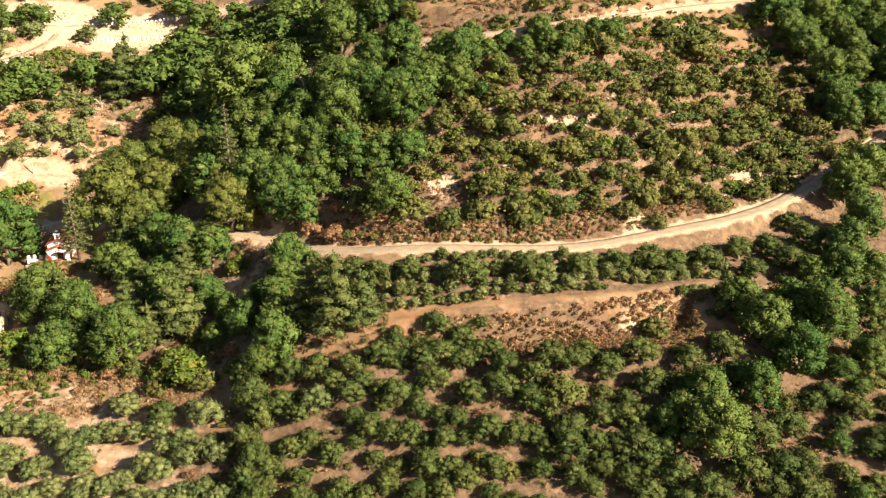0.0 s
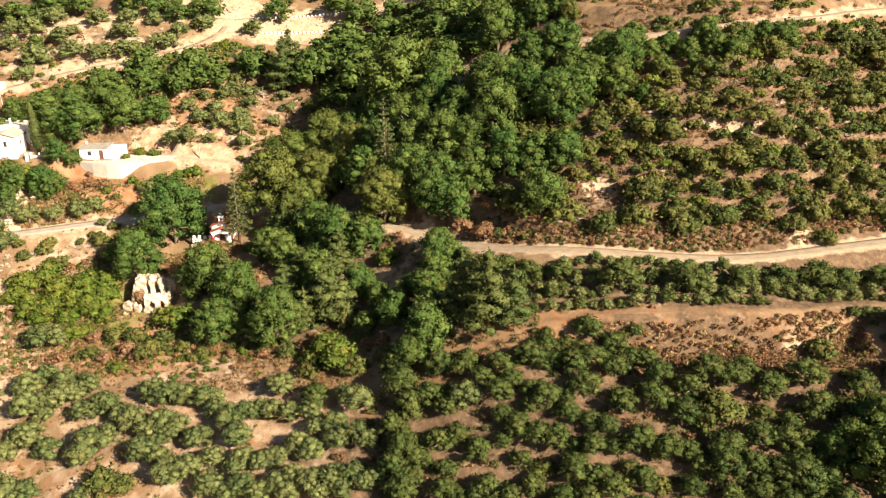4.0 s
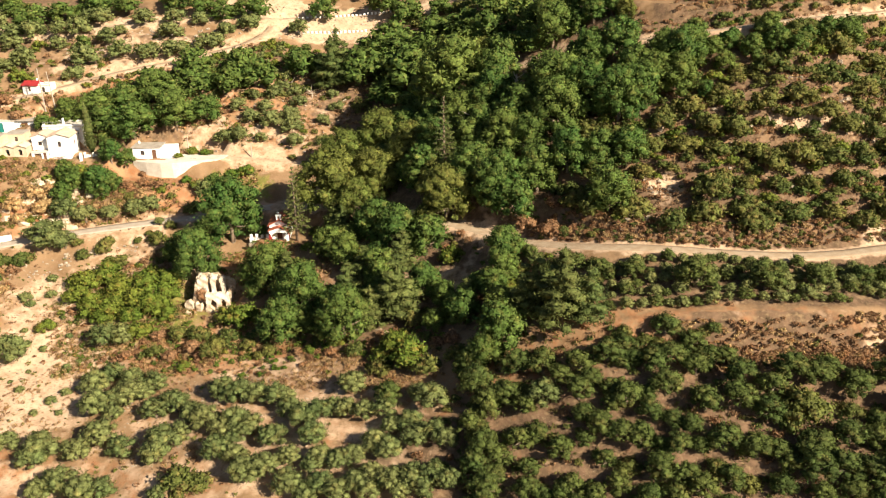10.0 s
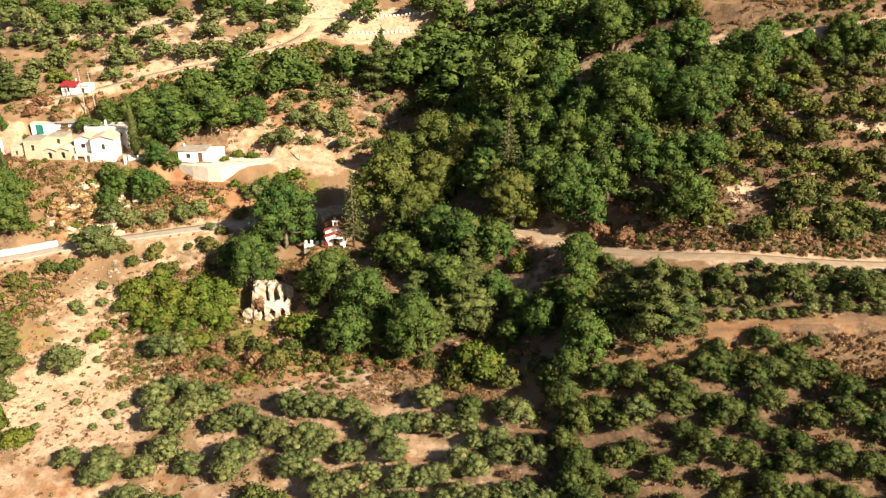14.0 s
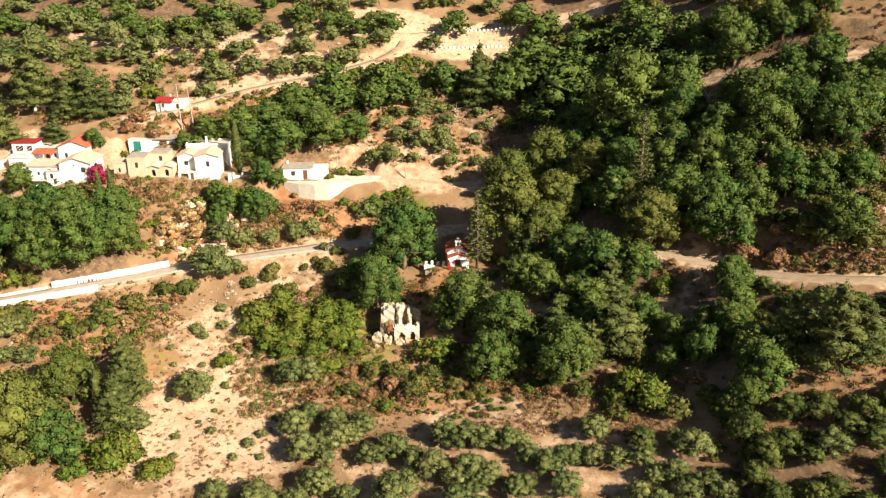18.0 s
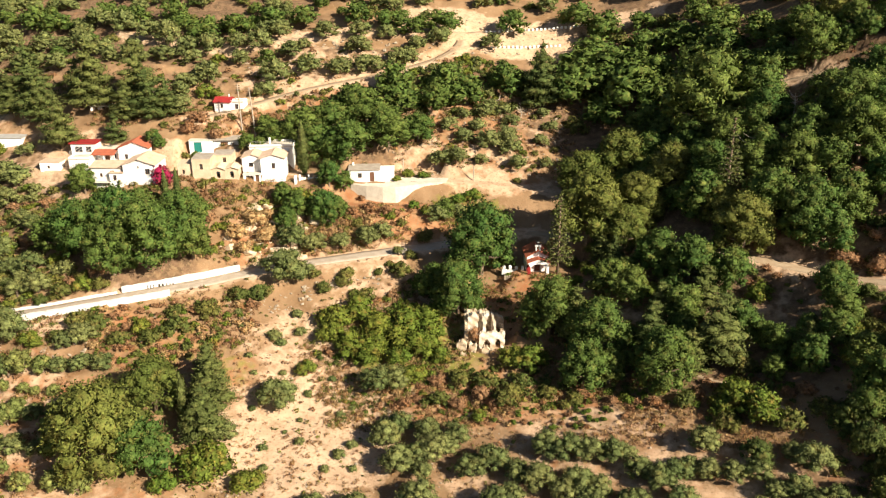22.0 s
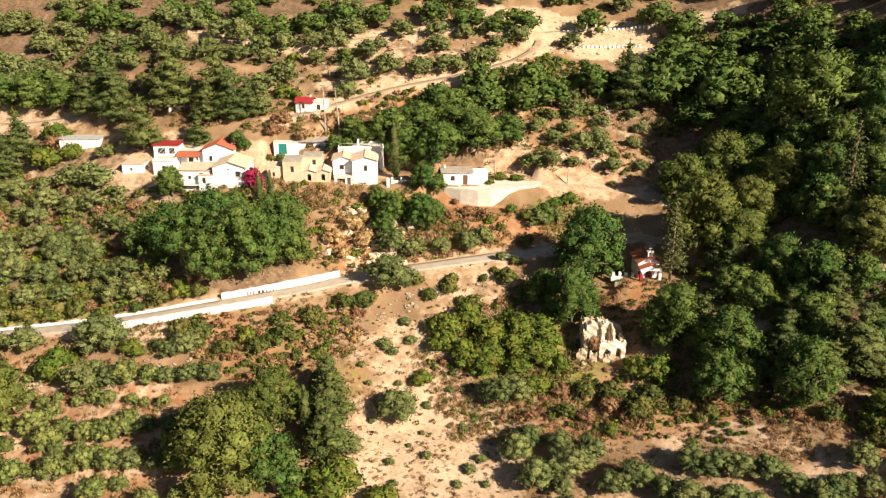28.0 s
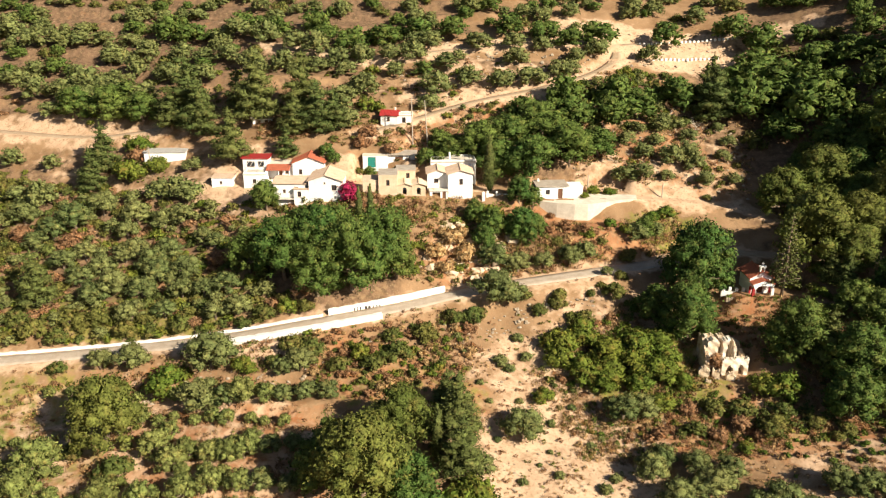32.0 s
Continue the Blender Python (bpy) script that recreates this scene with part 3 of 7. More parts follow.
def plant(kind, x, y, r, tall=1.0, label=""):
    """One plant of the kind, its crown r metres in radius, on the ground at x, y."""
    which = int(lay.integers(KINDS[kind][0]))
    key = (kind, which)
    name, text, category, group = PLANTS[kind]
    z = level(x, y) - 0.05
    m = pose(x, y, z, 0, 0, float(lay.uniform(0, 360))) @ Matrix.Diagonal((r, r, r * tall, 1))
    take(x, y, r)
    if key not in PATTERNS:
        (tv, tf), (cv, cf, cn), leaf = pattern(kind, 100 * len(PATTERNS) + 11 + which)
        root = thing(name, label or text, category, group=group)
        part("trunk", mesh_of("trunk", tv, tf, [BARK], None, True), root)
        part("crown", mesh_of("crown", cv.tolist(), cf, [leaf], None, True, cn.tolist()), root)
        root.matrix_world = m
        PATTERNS[key] = root
        return root
    made = copy_thing(PATTERNS[key], Matrix.Identity(4))
    made.matrix_basis = m
    if label:
        tagged(made, label)
    return made


FAR = []


def clear_of_others(x, y, r, share=0.36):
    """Whether no plant stands so near already that the two would be one."""
    p = PLACED[:TAKEN[0]]
    return not np.any((np.hypot(p[:, 0] - x, p[:, 1] - y) < share * (p[:, 2] + r)) & (np.minimum(p[:, 2], r) > 0.5 * np.maximum(p[:, 2], r)))


def row_of(kind, spots):
    """Plants one after another; small ones far up the hill are kept for the joined far growth."""
    for i in range(0, len(spots), 3):
        x, y, r = spots[i:i + 3]
        if not clear_of_others(x, y, r):
            continue
        if y > (148 if kind in ("olive", "grove") else 178) and kind in ("olive", "grove", "bush", "dry", "fresh", "broad"):
            FAR.append((kind, x, y, r))
            take(x, y, r)
        else:
            plant("great" if kind == "broad" and r > 4.6 and y < 160 else kind, x, y, r, 0.8 if kind in ("olive", "grove") or kind == "broad" and y > 162 and x < -70 else 1.0)


SPRIGS = {}


def growth(name, label, category, spots, size=0.2, density=0.5, shapes=5, core=0.72, parts=6, up=0.0, slim=0.75):
    """Many small plants joined into one piece: spots are (kind, x, y, r)."""
    leaf = {"olive": LEAF_OLIVE, "broad": LEAF_DARK, "plane": LEAF_PLANE, "bush": LEAF_SCRUB, "fresh": LEAF_FRESH, "dry": LEAF_DRY, "straw": LEAF_STRAW, "grove": LEAF_GROVE, "thorn": LEAF_GROVE}
    order = list(leaf)
    rng = np.random.default_rng(len(spots))
    V, N, L, C, S, base = [], [], [], [], [], 0
    for kind, x, y, r in spots:
        tree = kind in ("olive", "broad", "plane", "grove")
        key = (tree, size, parts, up, int(rng.integers(shapes)))
        if key not in SPRIGS:
            lumps = dome(rng, parts + 5 if tree else parts, 0.66, 1.1 if tree else 0.45, 0.6 if tree else 0.3, 0.24, 0.44)
            v, f, n = leaves(rng, lumps, size * 0.66, density, core, 0.0, 0.18, (3, 5), up, slim)
            SPRIGS[key] = (v, n, np.array([i for q in f for i in q]), np.array([len(q) for q in f]))
        v, n, loops, sizes = SPRIGS[key]
        a = rng.uniform(0, 6.28)
        c, s = math.cos(a), math.sin(a)
        turn = np.array([[c, -s, 0], [s, c, 0], [0, 0, 1]])
        V.append(v @ turn.T * r * np.array([1, 1, rng.uniform(0.62, 0.9) if tree else rng.uniform(0.8, 1.15)]) + np.array([x, y, level(x, y) - 0.1 * r]))
        N.append(n @ turn.T)
        L.append(loops + base)
        C.append(sizes)
        S.append(np.full(len(sizes), order.index(kind)))
        base += len(v)
    V, N, L, C, S = [np.concatenate(q) for q in (V, N, L, C, S)]
    me = bpy.data.meshes.new(name)
    me.vertices.add(len(V))
    me.vertices.foreach_set("co", V.ravel())
    me.loops.add(len(L))
    me.loops.foreach_set("vertex_index", L.astype(np.int32))
    me.polygons.add(len(C))
    me.polygons.foreach_set("loop_start", np.concatenate([[0], np.cumsum(C)[:-1]]).astype(np.int32))
    for k in order:
        me.materials.append(leaf[k])
    me.polygons.foreach_set("material_index", S.astype(np.int32))
    me.update(calc_edges=True)
    me.polygons.foreach_set("use_smooth", np.ones(len(C), bool))
    me.normals_split_custom_set_from_vertices(N.tolist())
    return tagged(new(name, me), label, category, kind="stuff")


BANDS = (base_height(survey_x, survey_y) / 3.8 + 0.2 * ripple(survey_x, survey_y, 18, 3.8)).reshape(SURVEY.shape)


def on_edge(x, y):
    """Whether a spot lies on the outer edge and face of a terrace rather than on its level part."""
    return 0.5 < read(BANDS, x, y) % 1.0 < 0.98


def strewn(poly, kinds, low, high, tries, crowd=0.6, limit=9999, gap=0.0, test=None):
    """Spots for joined growth over a stretch of the plan."""
    xs, ys = [p[0] for p in poly], [p[1] for p in poly]
    out = []
    for _ in range(tries):
        x, y, r = lay.uniform(min(xs), max(xs)), lay.uniform(min(ys), max(ys)), lay.uniform(low, high)
        if len(out) < limit and inside(poly, x, y) and (test is None or test(x, y)) and read(FREE, x, y) > 0.6 * r + gap and clear(x, y, r, crowd):
            out.append((kinds[int(lay.integers(len(kinds)))], x, y, r))
            take(x, y, r)
    return out


def inside(poly, x, y):
    hit = False
    for (ax, ay), (bx, by) in zip(poly, poly[1:] + poly[:1]):
        if (ay > y) != (by > y) and x < (bx - ax) * (y - ay) / (by - ay) + ax:
            hit = not hit
    return hit


# open ground: clearing by the track, ground towards the sun from the chapel, rock hollow, rust bank, bare strips of the lower field
OPEN = [(-31, 128.5, 6.5, 3), (-68, 138.5, 4, 3), (-63, 135, 4, 3), (-58, 131, 3, 3), (0.5, 134.5, 3.5, 3), (24, 106, 15, 2.4), (-57, 108, 11, 2.5), (-106, 106, 10, 12), (36, 128, 5, 3)]


def clear(x, y, r, crowd):
    """Whether a plant fits: off the roads and yards, clear of the chapel and ruin, and not too deep in its neighbours."""
    if -90 < x < -67 and 119 < y < 148 and r > 0.7 or -101 < x < -66 and 206 < y < 228:
        return False
    if r > 0.7 and any((x - cx) ** 2 / (a + r) ** 2 + (y - cy) ** 2 / (b + r) ** 2 < 1 for cx, cy, a, b in OPEN):
        return False
    if read(FREE, x, y) < 0.7 * r:
        return False
    for px, py, hx, hy, turn, _, _ in PADS:
        c, s = math.cos(radians(turn)), math.sin(radians(turn))
        if abs((x - px) * c + (y - py) * s) < hx + 0.6 * r and abs(-(x - px) * s + (y - py) * c) < hy + 0.6 * r:
            return False
    if TAKEN[0]:
        p = PLACED[:TAKEN[0]]
        if np.any(np.hypot(p[:, 0] - x, p[:, 1] - y) < crowd * (p[:, 2] + r)):
            return False
    return True


def scatter(poly, kinds, low, high, tries, crowd=0.7, limit=999):
    """Plants strewn over a stretch of the plan; kinds is a string list to draw from."""
    xs, ys = [p[0] for p in poly], [p[1] for p in poly]
    made = 0
    for _ in range(tries):
        x, y, r = lay.uniform(min(xs), max(xs)), lay.uniform(min(ys), max(ys)), lay.uniform(low, high)
        kind = kinds[int(lay.integers(len(kinds)))]
        if made < limit and inside(poly, x, y) and clear(x, y, r, crowd):
            plant(kind, x, y, r)
            made += 1


# ---- the hillside: one sheet, fine where the camera passes, coarse to the horizon ----
# cover: x, y, half sizes, then bare pale soil, rust-coloured dry grass, green weeds
COVERS = [(-106, 105, 16, 14, 0.8, 0.3, 0), (-112, 122, 10, 8, 0.6, 0, 0), (-98, 136, 14, 8, 0.5, 0.1, 0.1), (-90, 172, 18, 8, 0.55, 0.45, 0), (-84, 186, 14, 9, 0.3, 0.6, 0),
          (-92, 218, 26, 9, 0.9, 0, 0), (-135, 190, 18, 5, 0.6, 0, 0), (-125, 198, 16, 6, 0.5, 0.2, 0), (-166, 155, 22, 6, 0.75, 0.3, 0), (-140, 162, 20, 4, 0.6, 0.4, 0), (-125, 144, 9, 8, 0.35, 0.8, 0), (-106, 155, 14, 6, 0.1, 0.95, 0.1), (-88, 160, 8, 5, 0, 0.4, 0.7),
          (-140, 119, 16, 4, 0, 0.7, 0.3), (-130, 114, 14, 6, 0.1, 0.5, 0.4), (-170, 98, 34, 16, 0.5, 0.9, 0), (-190, 100, 16, 14, 0, 0.3, 0.6), (-185, 126, 22, 7, 0, 0.2, 0.8), (-63, 109, 14, 4, 0.55, 0.3, 0),
          (-80, 115, 22, 6, 0.25, 0.7, 0.2), (-92, 124, 12, 8, 0, 0.3, 0.8), (18, 105.3, 27, 3.4, 0.0, 1.3, 0), (28.5, 106, 2.5, 3, 0.8, 0.1, 0), (0, 98, 40, 14, 0.05, 0.5, 0), (20, 145, 45, 22, 0.0, 0.35, 0.15), (-60, 95, 30, 12, 0.5, 0.35, 0),
          (-140, 175, 14, 7, 0.3, 0.55, 0), (-172, 155, 12, 10, 0.6, 0.2, 0), (-200, 160, 25, 10, 0.4, 0.3, 0.1), (-225, 172, 18, 6, 0.7, 0.1, 0), (-76, 137, 8, 7, 0.1, 0.8, 0), (45, 145, 16, 12, 0.2, 0.3, 0),
          (-40, 127, 9, 5, 0.4, 0.4, 0.1), (-215, 215, 40, 22, 0.1, 0.5, 0.2), (-110, 80, 60, 12, 0.5, 0.6, 0), (-40, 133, 28, 9, 0.3, 0.6, 0.2), (-110, 186, 34, 12, 0.35, 0.6, 0), (-82, 128, 5, 4, 0.5, 0.5, 0),
          (35, 129.5, 4, 2.5, 0.95, 0, 0), (46, 146, 3, 2, 0.9, 0, 0), (60, 146, 4, 3, 0.9, 0, 0), (53, 146, 3, 2, 0.8, 0, 0), (68, 145.5, 5, 2.5, 0.9, 0, 0), (27, 148, 9, 1.6, 0.75, 0, 0), (0.4, 136.8, 3.2, 3.0, 1.0, 0, 0), (42, 158, 8, 1.5, 0.6, 0, 0), (-157, 118, 6, 2, 0.9, 0, 0), (-170, 108, 10, 2, 0.7, 0.2, 0)]

# leaf litter and brown dead grass: x, y, half sizes, strength
LITTER = [(14, 115.5, 34, 5.5, 0.9), (-110, 196, 34, 9, 0.6), (-160, 195, 40, 12, 0.5), (17, 106.2, 23, 2.8, 0.85), (30, 150, 62, 34, 0.75), (-35, 160, 36, 36, 0.9), (-40, 125, 26, 14, 0.7), (-60, 195, 30, 18, 0.8), (85, 130, 40, 60, 0.8), (12, 91, 60, 13, 0.85), (-148, 134, 14, 9, 0.7), (15, 215, 110, 35, 0.7), (-250, 215, 120, 40, 0.8), (-205, 145, 45, 22, 0.6), (-115, 176, 16, 9, 0.6)]


def land(name, xs, ys, label):
    gx, gy = np.meshgrid(xs, ys)
    x, y = gx.ravel(), gy.ravel()
    z = height(x, y)
    w, n = len(xs), len(x)
    idx = np.arange(n).reshape(len(ys), w)
    f = np.stack([idx[:-1, :-1], idx[:-1, 1:], idx[1:, 1:], idx[1:, :-1]], -1).reshape(-1, 4)
    me = bpy.data.meshes.new(name)
    me.from_pydata(np.c_[x, y, z].tolist(), [], f.tolist())
    me.materials.append(SOIL)
    me.polygons.foreach_set("use_smooth", np.ones(len(me.polygons), bool))
    cover = np.zeros((n, 4))
    cover[:, 3] = 0
    for cx, cy, rx, ry, k in LITTER:
        d = np.hypot((x - cx) / rx, (y - cy) / ry)
        cover[:, 3] = np.maximum(cover[:, 3], k * (1 - soft((d - 0.7) / 0.5)))
    for cx, cy, rx, ry, *k in COVERS:
        d = np.hypot((x - cx) / rx, (y - cy) / ry)
        cover[:, :3] = np.maximum(cover[:, :3], np.outer(1 - soft((d - 0.7) / 0.6), k))
    for key, side in (("asphalt", 2.2), ("track", 0.9), ("upper", 2.8), ("shelf", 3.0), ("lower_shelf", 2.2), ("ridge", 1.8), ("west", 3.0), ("yard_path", 1.5), ("terrace", 0.3)):
        d, _, _ = along(key, x, y)
        cover[:, 0] = np.maximum(cover[:, 0], (0.12 if key == "terrace" else 0.8) * (1 - soft((d - ROADS[key][0]) / side)))
    at = me.attributes.new("cover", "FLOAT_COLOR", "POINT")
    at.data.foreach_set("color", cover.ravel())
    return tagged(new(name, me), label, "ground", kind="structure")


near_x = np.concatenate([np.array([-2500, -1500, -900, -600, -450, -380, -345]), np.arange(-330, 121, 1.0), np.array([135, 160, 200, 300, 500, 900, 1500, 2500])])
near_y = np.concatenate([np.array([-1500, -700, -300, -120, -40, 10, 35, 50, 60]), np.arange(68, 232, 1.0), np.array([235, 240, 247, 256, 270, 290, 320, 360, 420, 520, 700, 1000, 1600, 2600])])
land("ground", near_x, near_y, "dry terraced hillside of pale and rust-coloured soil")


def ribbon(name, key, half, mat, label, lift=0.04, start=0.0, end=1.0):
    """A road's surface laid along its line, with a worn, uneven edge."""
    _, _, p, z = ROADS[key]
    a, b = int(start * (len(p) - 1)), int(math.ceil(end * (len(p) - 1))) + 1
    p = p[a:b]
    fine = np.concatenate([p[:-1] + (p[1:] - p[:-1]) * u for u in (0, 1 / 3, 2 / 3)], axis=1).reshape(-1, 2)
    d = np.gradient(fine, axis=0)
    d /= np.linalg.norm(d, axis=1, keepdims=True)
    side = np.c_[-d[:, 1], d[:, 0]]
    rows = []
    for k, u in enumerate((-1.08, -1, -0.4, 0.4, 1, 1.08)):
        w = half * u * (1 + 0.10 * ripple(fine[:, 0], fine[:, 1], 2.2, k // 3))
        q = fine + side * w[:, None]
        _, lev, _ = along(key, fine[:, 0], fine[:, 1])
        rows.append(np.c_[q, lev + (lift if abs(u) <= 1 else -0.25)])
    v = np.concatenate(rows)
    n = len(fine)
    f = [(k * n + i, k * n + i + 1, (k + 1) * n + i + 1, (k + 1) * n + i) for k in range(5) for i in range(n - 1)]
    me = mesh_of(name, v.tolist(), f, [mat], None, True)
    me.flip_normals()
    return tagged(new(name, me), label, "road", kind="structure")


ribbon("road", "asphalt", 1.75, ASPHALT, "narrow sunlit grey country road", end=0.97)
ribbon("dirt_road_1", "track", 1.35, DIRT, "pale dirt track along the wooded slope")
ribbon("dirt_road_2", "upper", 1.2, DIRT, "pale dirt track winding up the hill")
ribbon("dirt_road_3", "ridge", 1.0, DIRT, "pale track high on the scrubby slope")
ribbon("dirt_road_4", "west", 1.3, DIRT, "pale dirt road above the olive slope")
ribbon("dirt_road_5", "shelf", 1.2, DIRT, "pale graded shelf on the hillside")
ribbon("footpath", "footpath", 0.45, DIRT, "narrow trodden footpath")


# ---- trees and bushes: place in plan and crown radius ----
# lower olive field and eastern olive terraces
row_of("olive", [-93.3, 105.7, 2.7, -91.5, 108.1, 2.2, -86.9, 106.6, 2.3, -82.4, 106.1, 2.3, -90.1, 100.4, 2.8, -87.7, 101.6, 2.3, -85.1, 102.6, 2.8, -83.4, 104.0, 2.1, -86.4, 99.2, 1.7, -79.2, 99.9, 2.5, -76.1, 100.8, 2.7, -72.8, 99.0, 2.2, -69.4, 97.5, 2.6, -65.9, 95.6, 2.1, -64.1, 96.9, 2.5, -61.5, 96.2, 2.2, -62.3, 94.7, 1.9, -68.8, 103.2, 2.6, -65.7, 102.2, 2.6, -62.4, 102.0, 2.3, -59.4, 101.6, 2.3, -57.6, 102.0, 1.6, -56.2, 99.2, 2.2, -53.6, 97.2, 2.5, -51.3, 98.3, 2.2, -49.6, 99.7, 1.9, -47.1, 99.0, 2.0, -44.1, 98.1, 2.0, -41.1, 98.3, 2.1, -51.1, 93.8, 2.3])
row_of("olive", [-85.8, 94.2, 3.0, -88.4, 91.3, 2.5, -81.3, 92.2, 2.3, -93.8, 90.9, 3.2, -94.0, 88.6, 2.5, -74.6, 93.3, 3.1, -74.7, 90.7, 2.3, -72.9, 95.3, 2.1, -65.2, 91.2, 2.5, -63.5, 93.1, 1.9, -56.9, 93.7, 2.5, -59.1, 87.4, 2.7, -61.7, 90.3, 2.0, -56.3, 87.9, 2.5, -53.4, 90.3, 2.0, -52.1, 85.7, 2.6, -48.8, 90.6, 1.9, -49.6, 88.9, 1.8, -45.6, 90.0, 2.2, -43.7, 90.7, 1.8, -41.3, 92.5, 2.1, -38.9, 91.3, 2.2, -36.6, 95.7, 2.1, -35.1, 92.8, 2.2, -32.8, 93.7, 2.1, -30.7, 92.4, 1.9, -39.1, 95.5, 1.9, -34.0, 99.3, 2.6, -36.3, 100.8, 1.8, -47.4, 103.3, 2.5])
row_of("olive", [-87.4, 85.2, 2.7, -82.8, 83.9, 2.7, -80.1, 84.7, 2.1, -90.1, 83.7, 2.2, -47.2, 85.8, 2.2, -44.7, 84.6, 2.2, -42.5, 86.4, 1.9, -40.4, 87.6, 1.9, -37.6, 86.3, 2.2, -34.5, 86.8, 2.2, -31.8, 87.2, 2.0, -29.3, 86.3, 2.0, -40.4, 85.0, 1.9, -35.7, 85.0, 1.8, -32.5, 85.3, 1.8, -49.2, 84.3, 2.1, -71.1, 83.8, 1.6, -17.7, 97.3, 2.7])
row_of("bush", [-68.5, 85.5, 3.3, -65.6, 86.6, 2.2, 16.1, 95.7, 3.6, 14.1, 93.6, 1.8, 8.7, 87.3, 1.9, -27.0, 98.0, 1.9])
row_of("grove", [-30.1, 103.7, 2.0, -27.4, 100.6, 2.7, -22.9, 97.9, 2.6, -21.9, 102.5, 2.7, -18.1, 102.2, 2.7, -15.5, 99.3, 2.0, -12.9, 101.1, 2.3, -9.0, 101.9, 2.5, -6.7, 103.3, 2.2, -3.1, 101.0, 2.6, -0.5, 101.8, 2.2, -1.2, 105.9, 2.3, 2.6, 105.1, 2.3, 5.1, 104.3, 2.2, 7.2, 104.4, 1.9, -12.9, 96.8, 2.2, -20.3, 96.0, 1.9, -6.5, 96.2, 2.5, -8.6, 97.9, 1.7, -1.2, 97.6, 2.5, 3.9, 96.0, 2.5, 3.0, 100.9, 2.2, 8.8, 99.6, 2.5, 8.2, 96.1, 2.6, 12.6, 97.9, 2.3, 15.1, 100.2, 2.6, 18.2, 99.6, 2.3, 23.0, 98.8, 2.7, 20.2, 100.9, 1.8, 27.8, 100.2, 2.8])
row_of("grove", [28.5, 96.2, 2.7, -9.7, 92.6, 2.3, -7.0, 91.7, 2.3, -4.6, 91.1, 2.3, -8.6, 95.4, 1.6, -20.5, 91.4, 2.2, -15.0, 90.0, 2.2, -26.2, 93.2, 1.9, -23.3, 89.6, 2.5, -23.7, 86.9, 2.2, -19.0, 88.6, 1.8, 0.2, 90.1, 2.1, -1.9, 87.5, 2.5, 0.9, 86.8, 2.0, 5.9, 91.1, 2.6, 10.0, 90.3, 2.6, 12.4, 90.1, 2.1, 12.0, 95.0, 2.5, 16.8, 90.8, 3.0, 16.5, 88.0, 3.0, 13.7, 88.7, 1.8, 21.1, 92.1, 2.3, 19.8, 88.1, 2.6, 22.7, 87.6, 2.5, 24.4, 91.9, 2.2, 26.7, 92.0, 2.2, 25.5, 87.7, 3.0, 20.9, 86.1, 2.1, 6.5, 87.1, 2.1, 3.0, 85.7, 2.3])
row_of("grove", [-0.4, 84.9, 2.1, -9.0, 89.2, 1.7, -7.4, 86.3, 2.1, -13.2, 85.9, 2.1, -10.2, 85.2, 1.6, -14.5, 85.2, 1.6, -19.0, 85.6, 2.1, 26.6, 86.0, 2.2, 16.9, 85.4, 2.1])

# olive grove on the eastern terraces
row_of("grove", [34.6, 100.1, 2.6, 40.0, 101.4, 2.8, 40.8, 89.0, 3.4, 45.9, 90.7, 2.8, 50.1, 94.1, 2.0, 52.9, 91.1, 1.8, 55.9, 92.7, 2.2])
row_of("grove", [29.8, 85.0, 2.8, 33.3, 82.1, 2.9, 38.7, 84.1, 3.2, 43.5, 85.5, 2.7, 44.8, 81.9, 2.6, 51.1, 84.4, 1.9, 55.3, 87.2, 1.8, 54.5, 83.0, 2.0, 25.7, 82.1, 2.6])
row_of("broad", [35.1, 93.0, 3.5, 42.6, 95.3, 3.5, 29.5, 90.4, 2.5, 35.2, 87.9, 4.5, 31.9, 91.6, 2.7, 50.0, 99.6, 3.9, 55.0, 104.9, 4.9, 60.4, 101.0, 2.8, 46.4, 103.7, 4.0, 44.0, 108.9, 3.3])
row_of("bush", [55.7, 95.9, 1.9, 59.7, 97.9, 2.1, 52.4, 100.0, 1.6])

# bushes by the footpath, the western terraces and the village
row_of("fresh", [-39.5, 108.9, 3.7, -52.8, 114.6, 1.5, -117.9, 95.9, 4.5, -169.8, 111.0, 3.9, -158.5, 115.1, 1.9])
row_of("olive", [-48.2, 104.0, 2.5, -177.5, 114.4, 3.1, -183.1, 113.9, 2.3, -163.8, 115.3, 4.5, -162.7, 108.1, 3.7, -157.9, 108.2, 2.6, -117.4, 101.5, 2.3, -107.7, 182.3, 2.2, -154.7, 186.1, 3.3, -158.3, 179.4, 2.9, -155.8, 173.3, 3.1])
row_of("bush", [-49.4, 112.1, 1.9, -43.6, 107.3, 2.2, -35.8, 106.2, 2.6, -31.3, 107.0, 2.6, -43.0, 113.0, 2.1, -66.6, 113.0, 1.3, -170.5, 94.5, 3.5, -151.4, 119.0, 2.7, -153.1, 115.9, 1.9])
row_of("grove", [-34.8, 101.1, 2.8, -41.1, 100.5, 2.5, -29.5, 103.7, 2.5])
row_of("dry", [-32.8, 111.0, 1.7, -35.2, 111.6, 1.3, -59.4, 112.9, 1.3])
row_of("plane", [-174.2, 99.7, 5.8])
row_of("broad", [-157.4, 162.9, 1.8, -155.7, 162.3, 1.5, -134.3, 165.0, 1.6, -122.5, 146.9, 2.4])

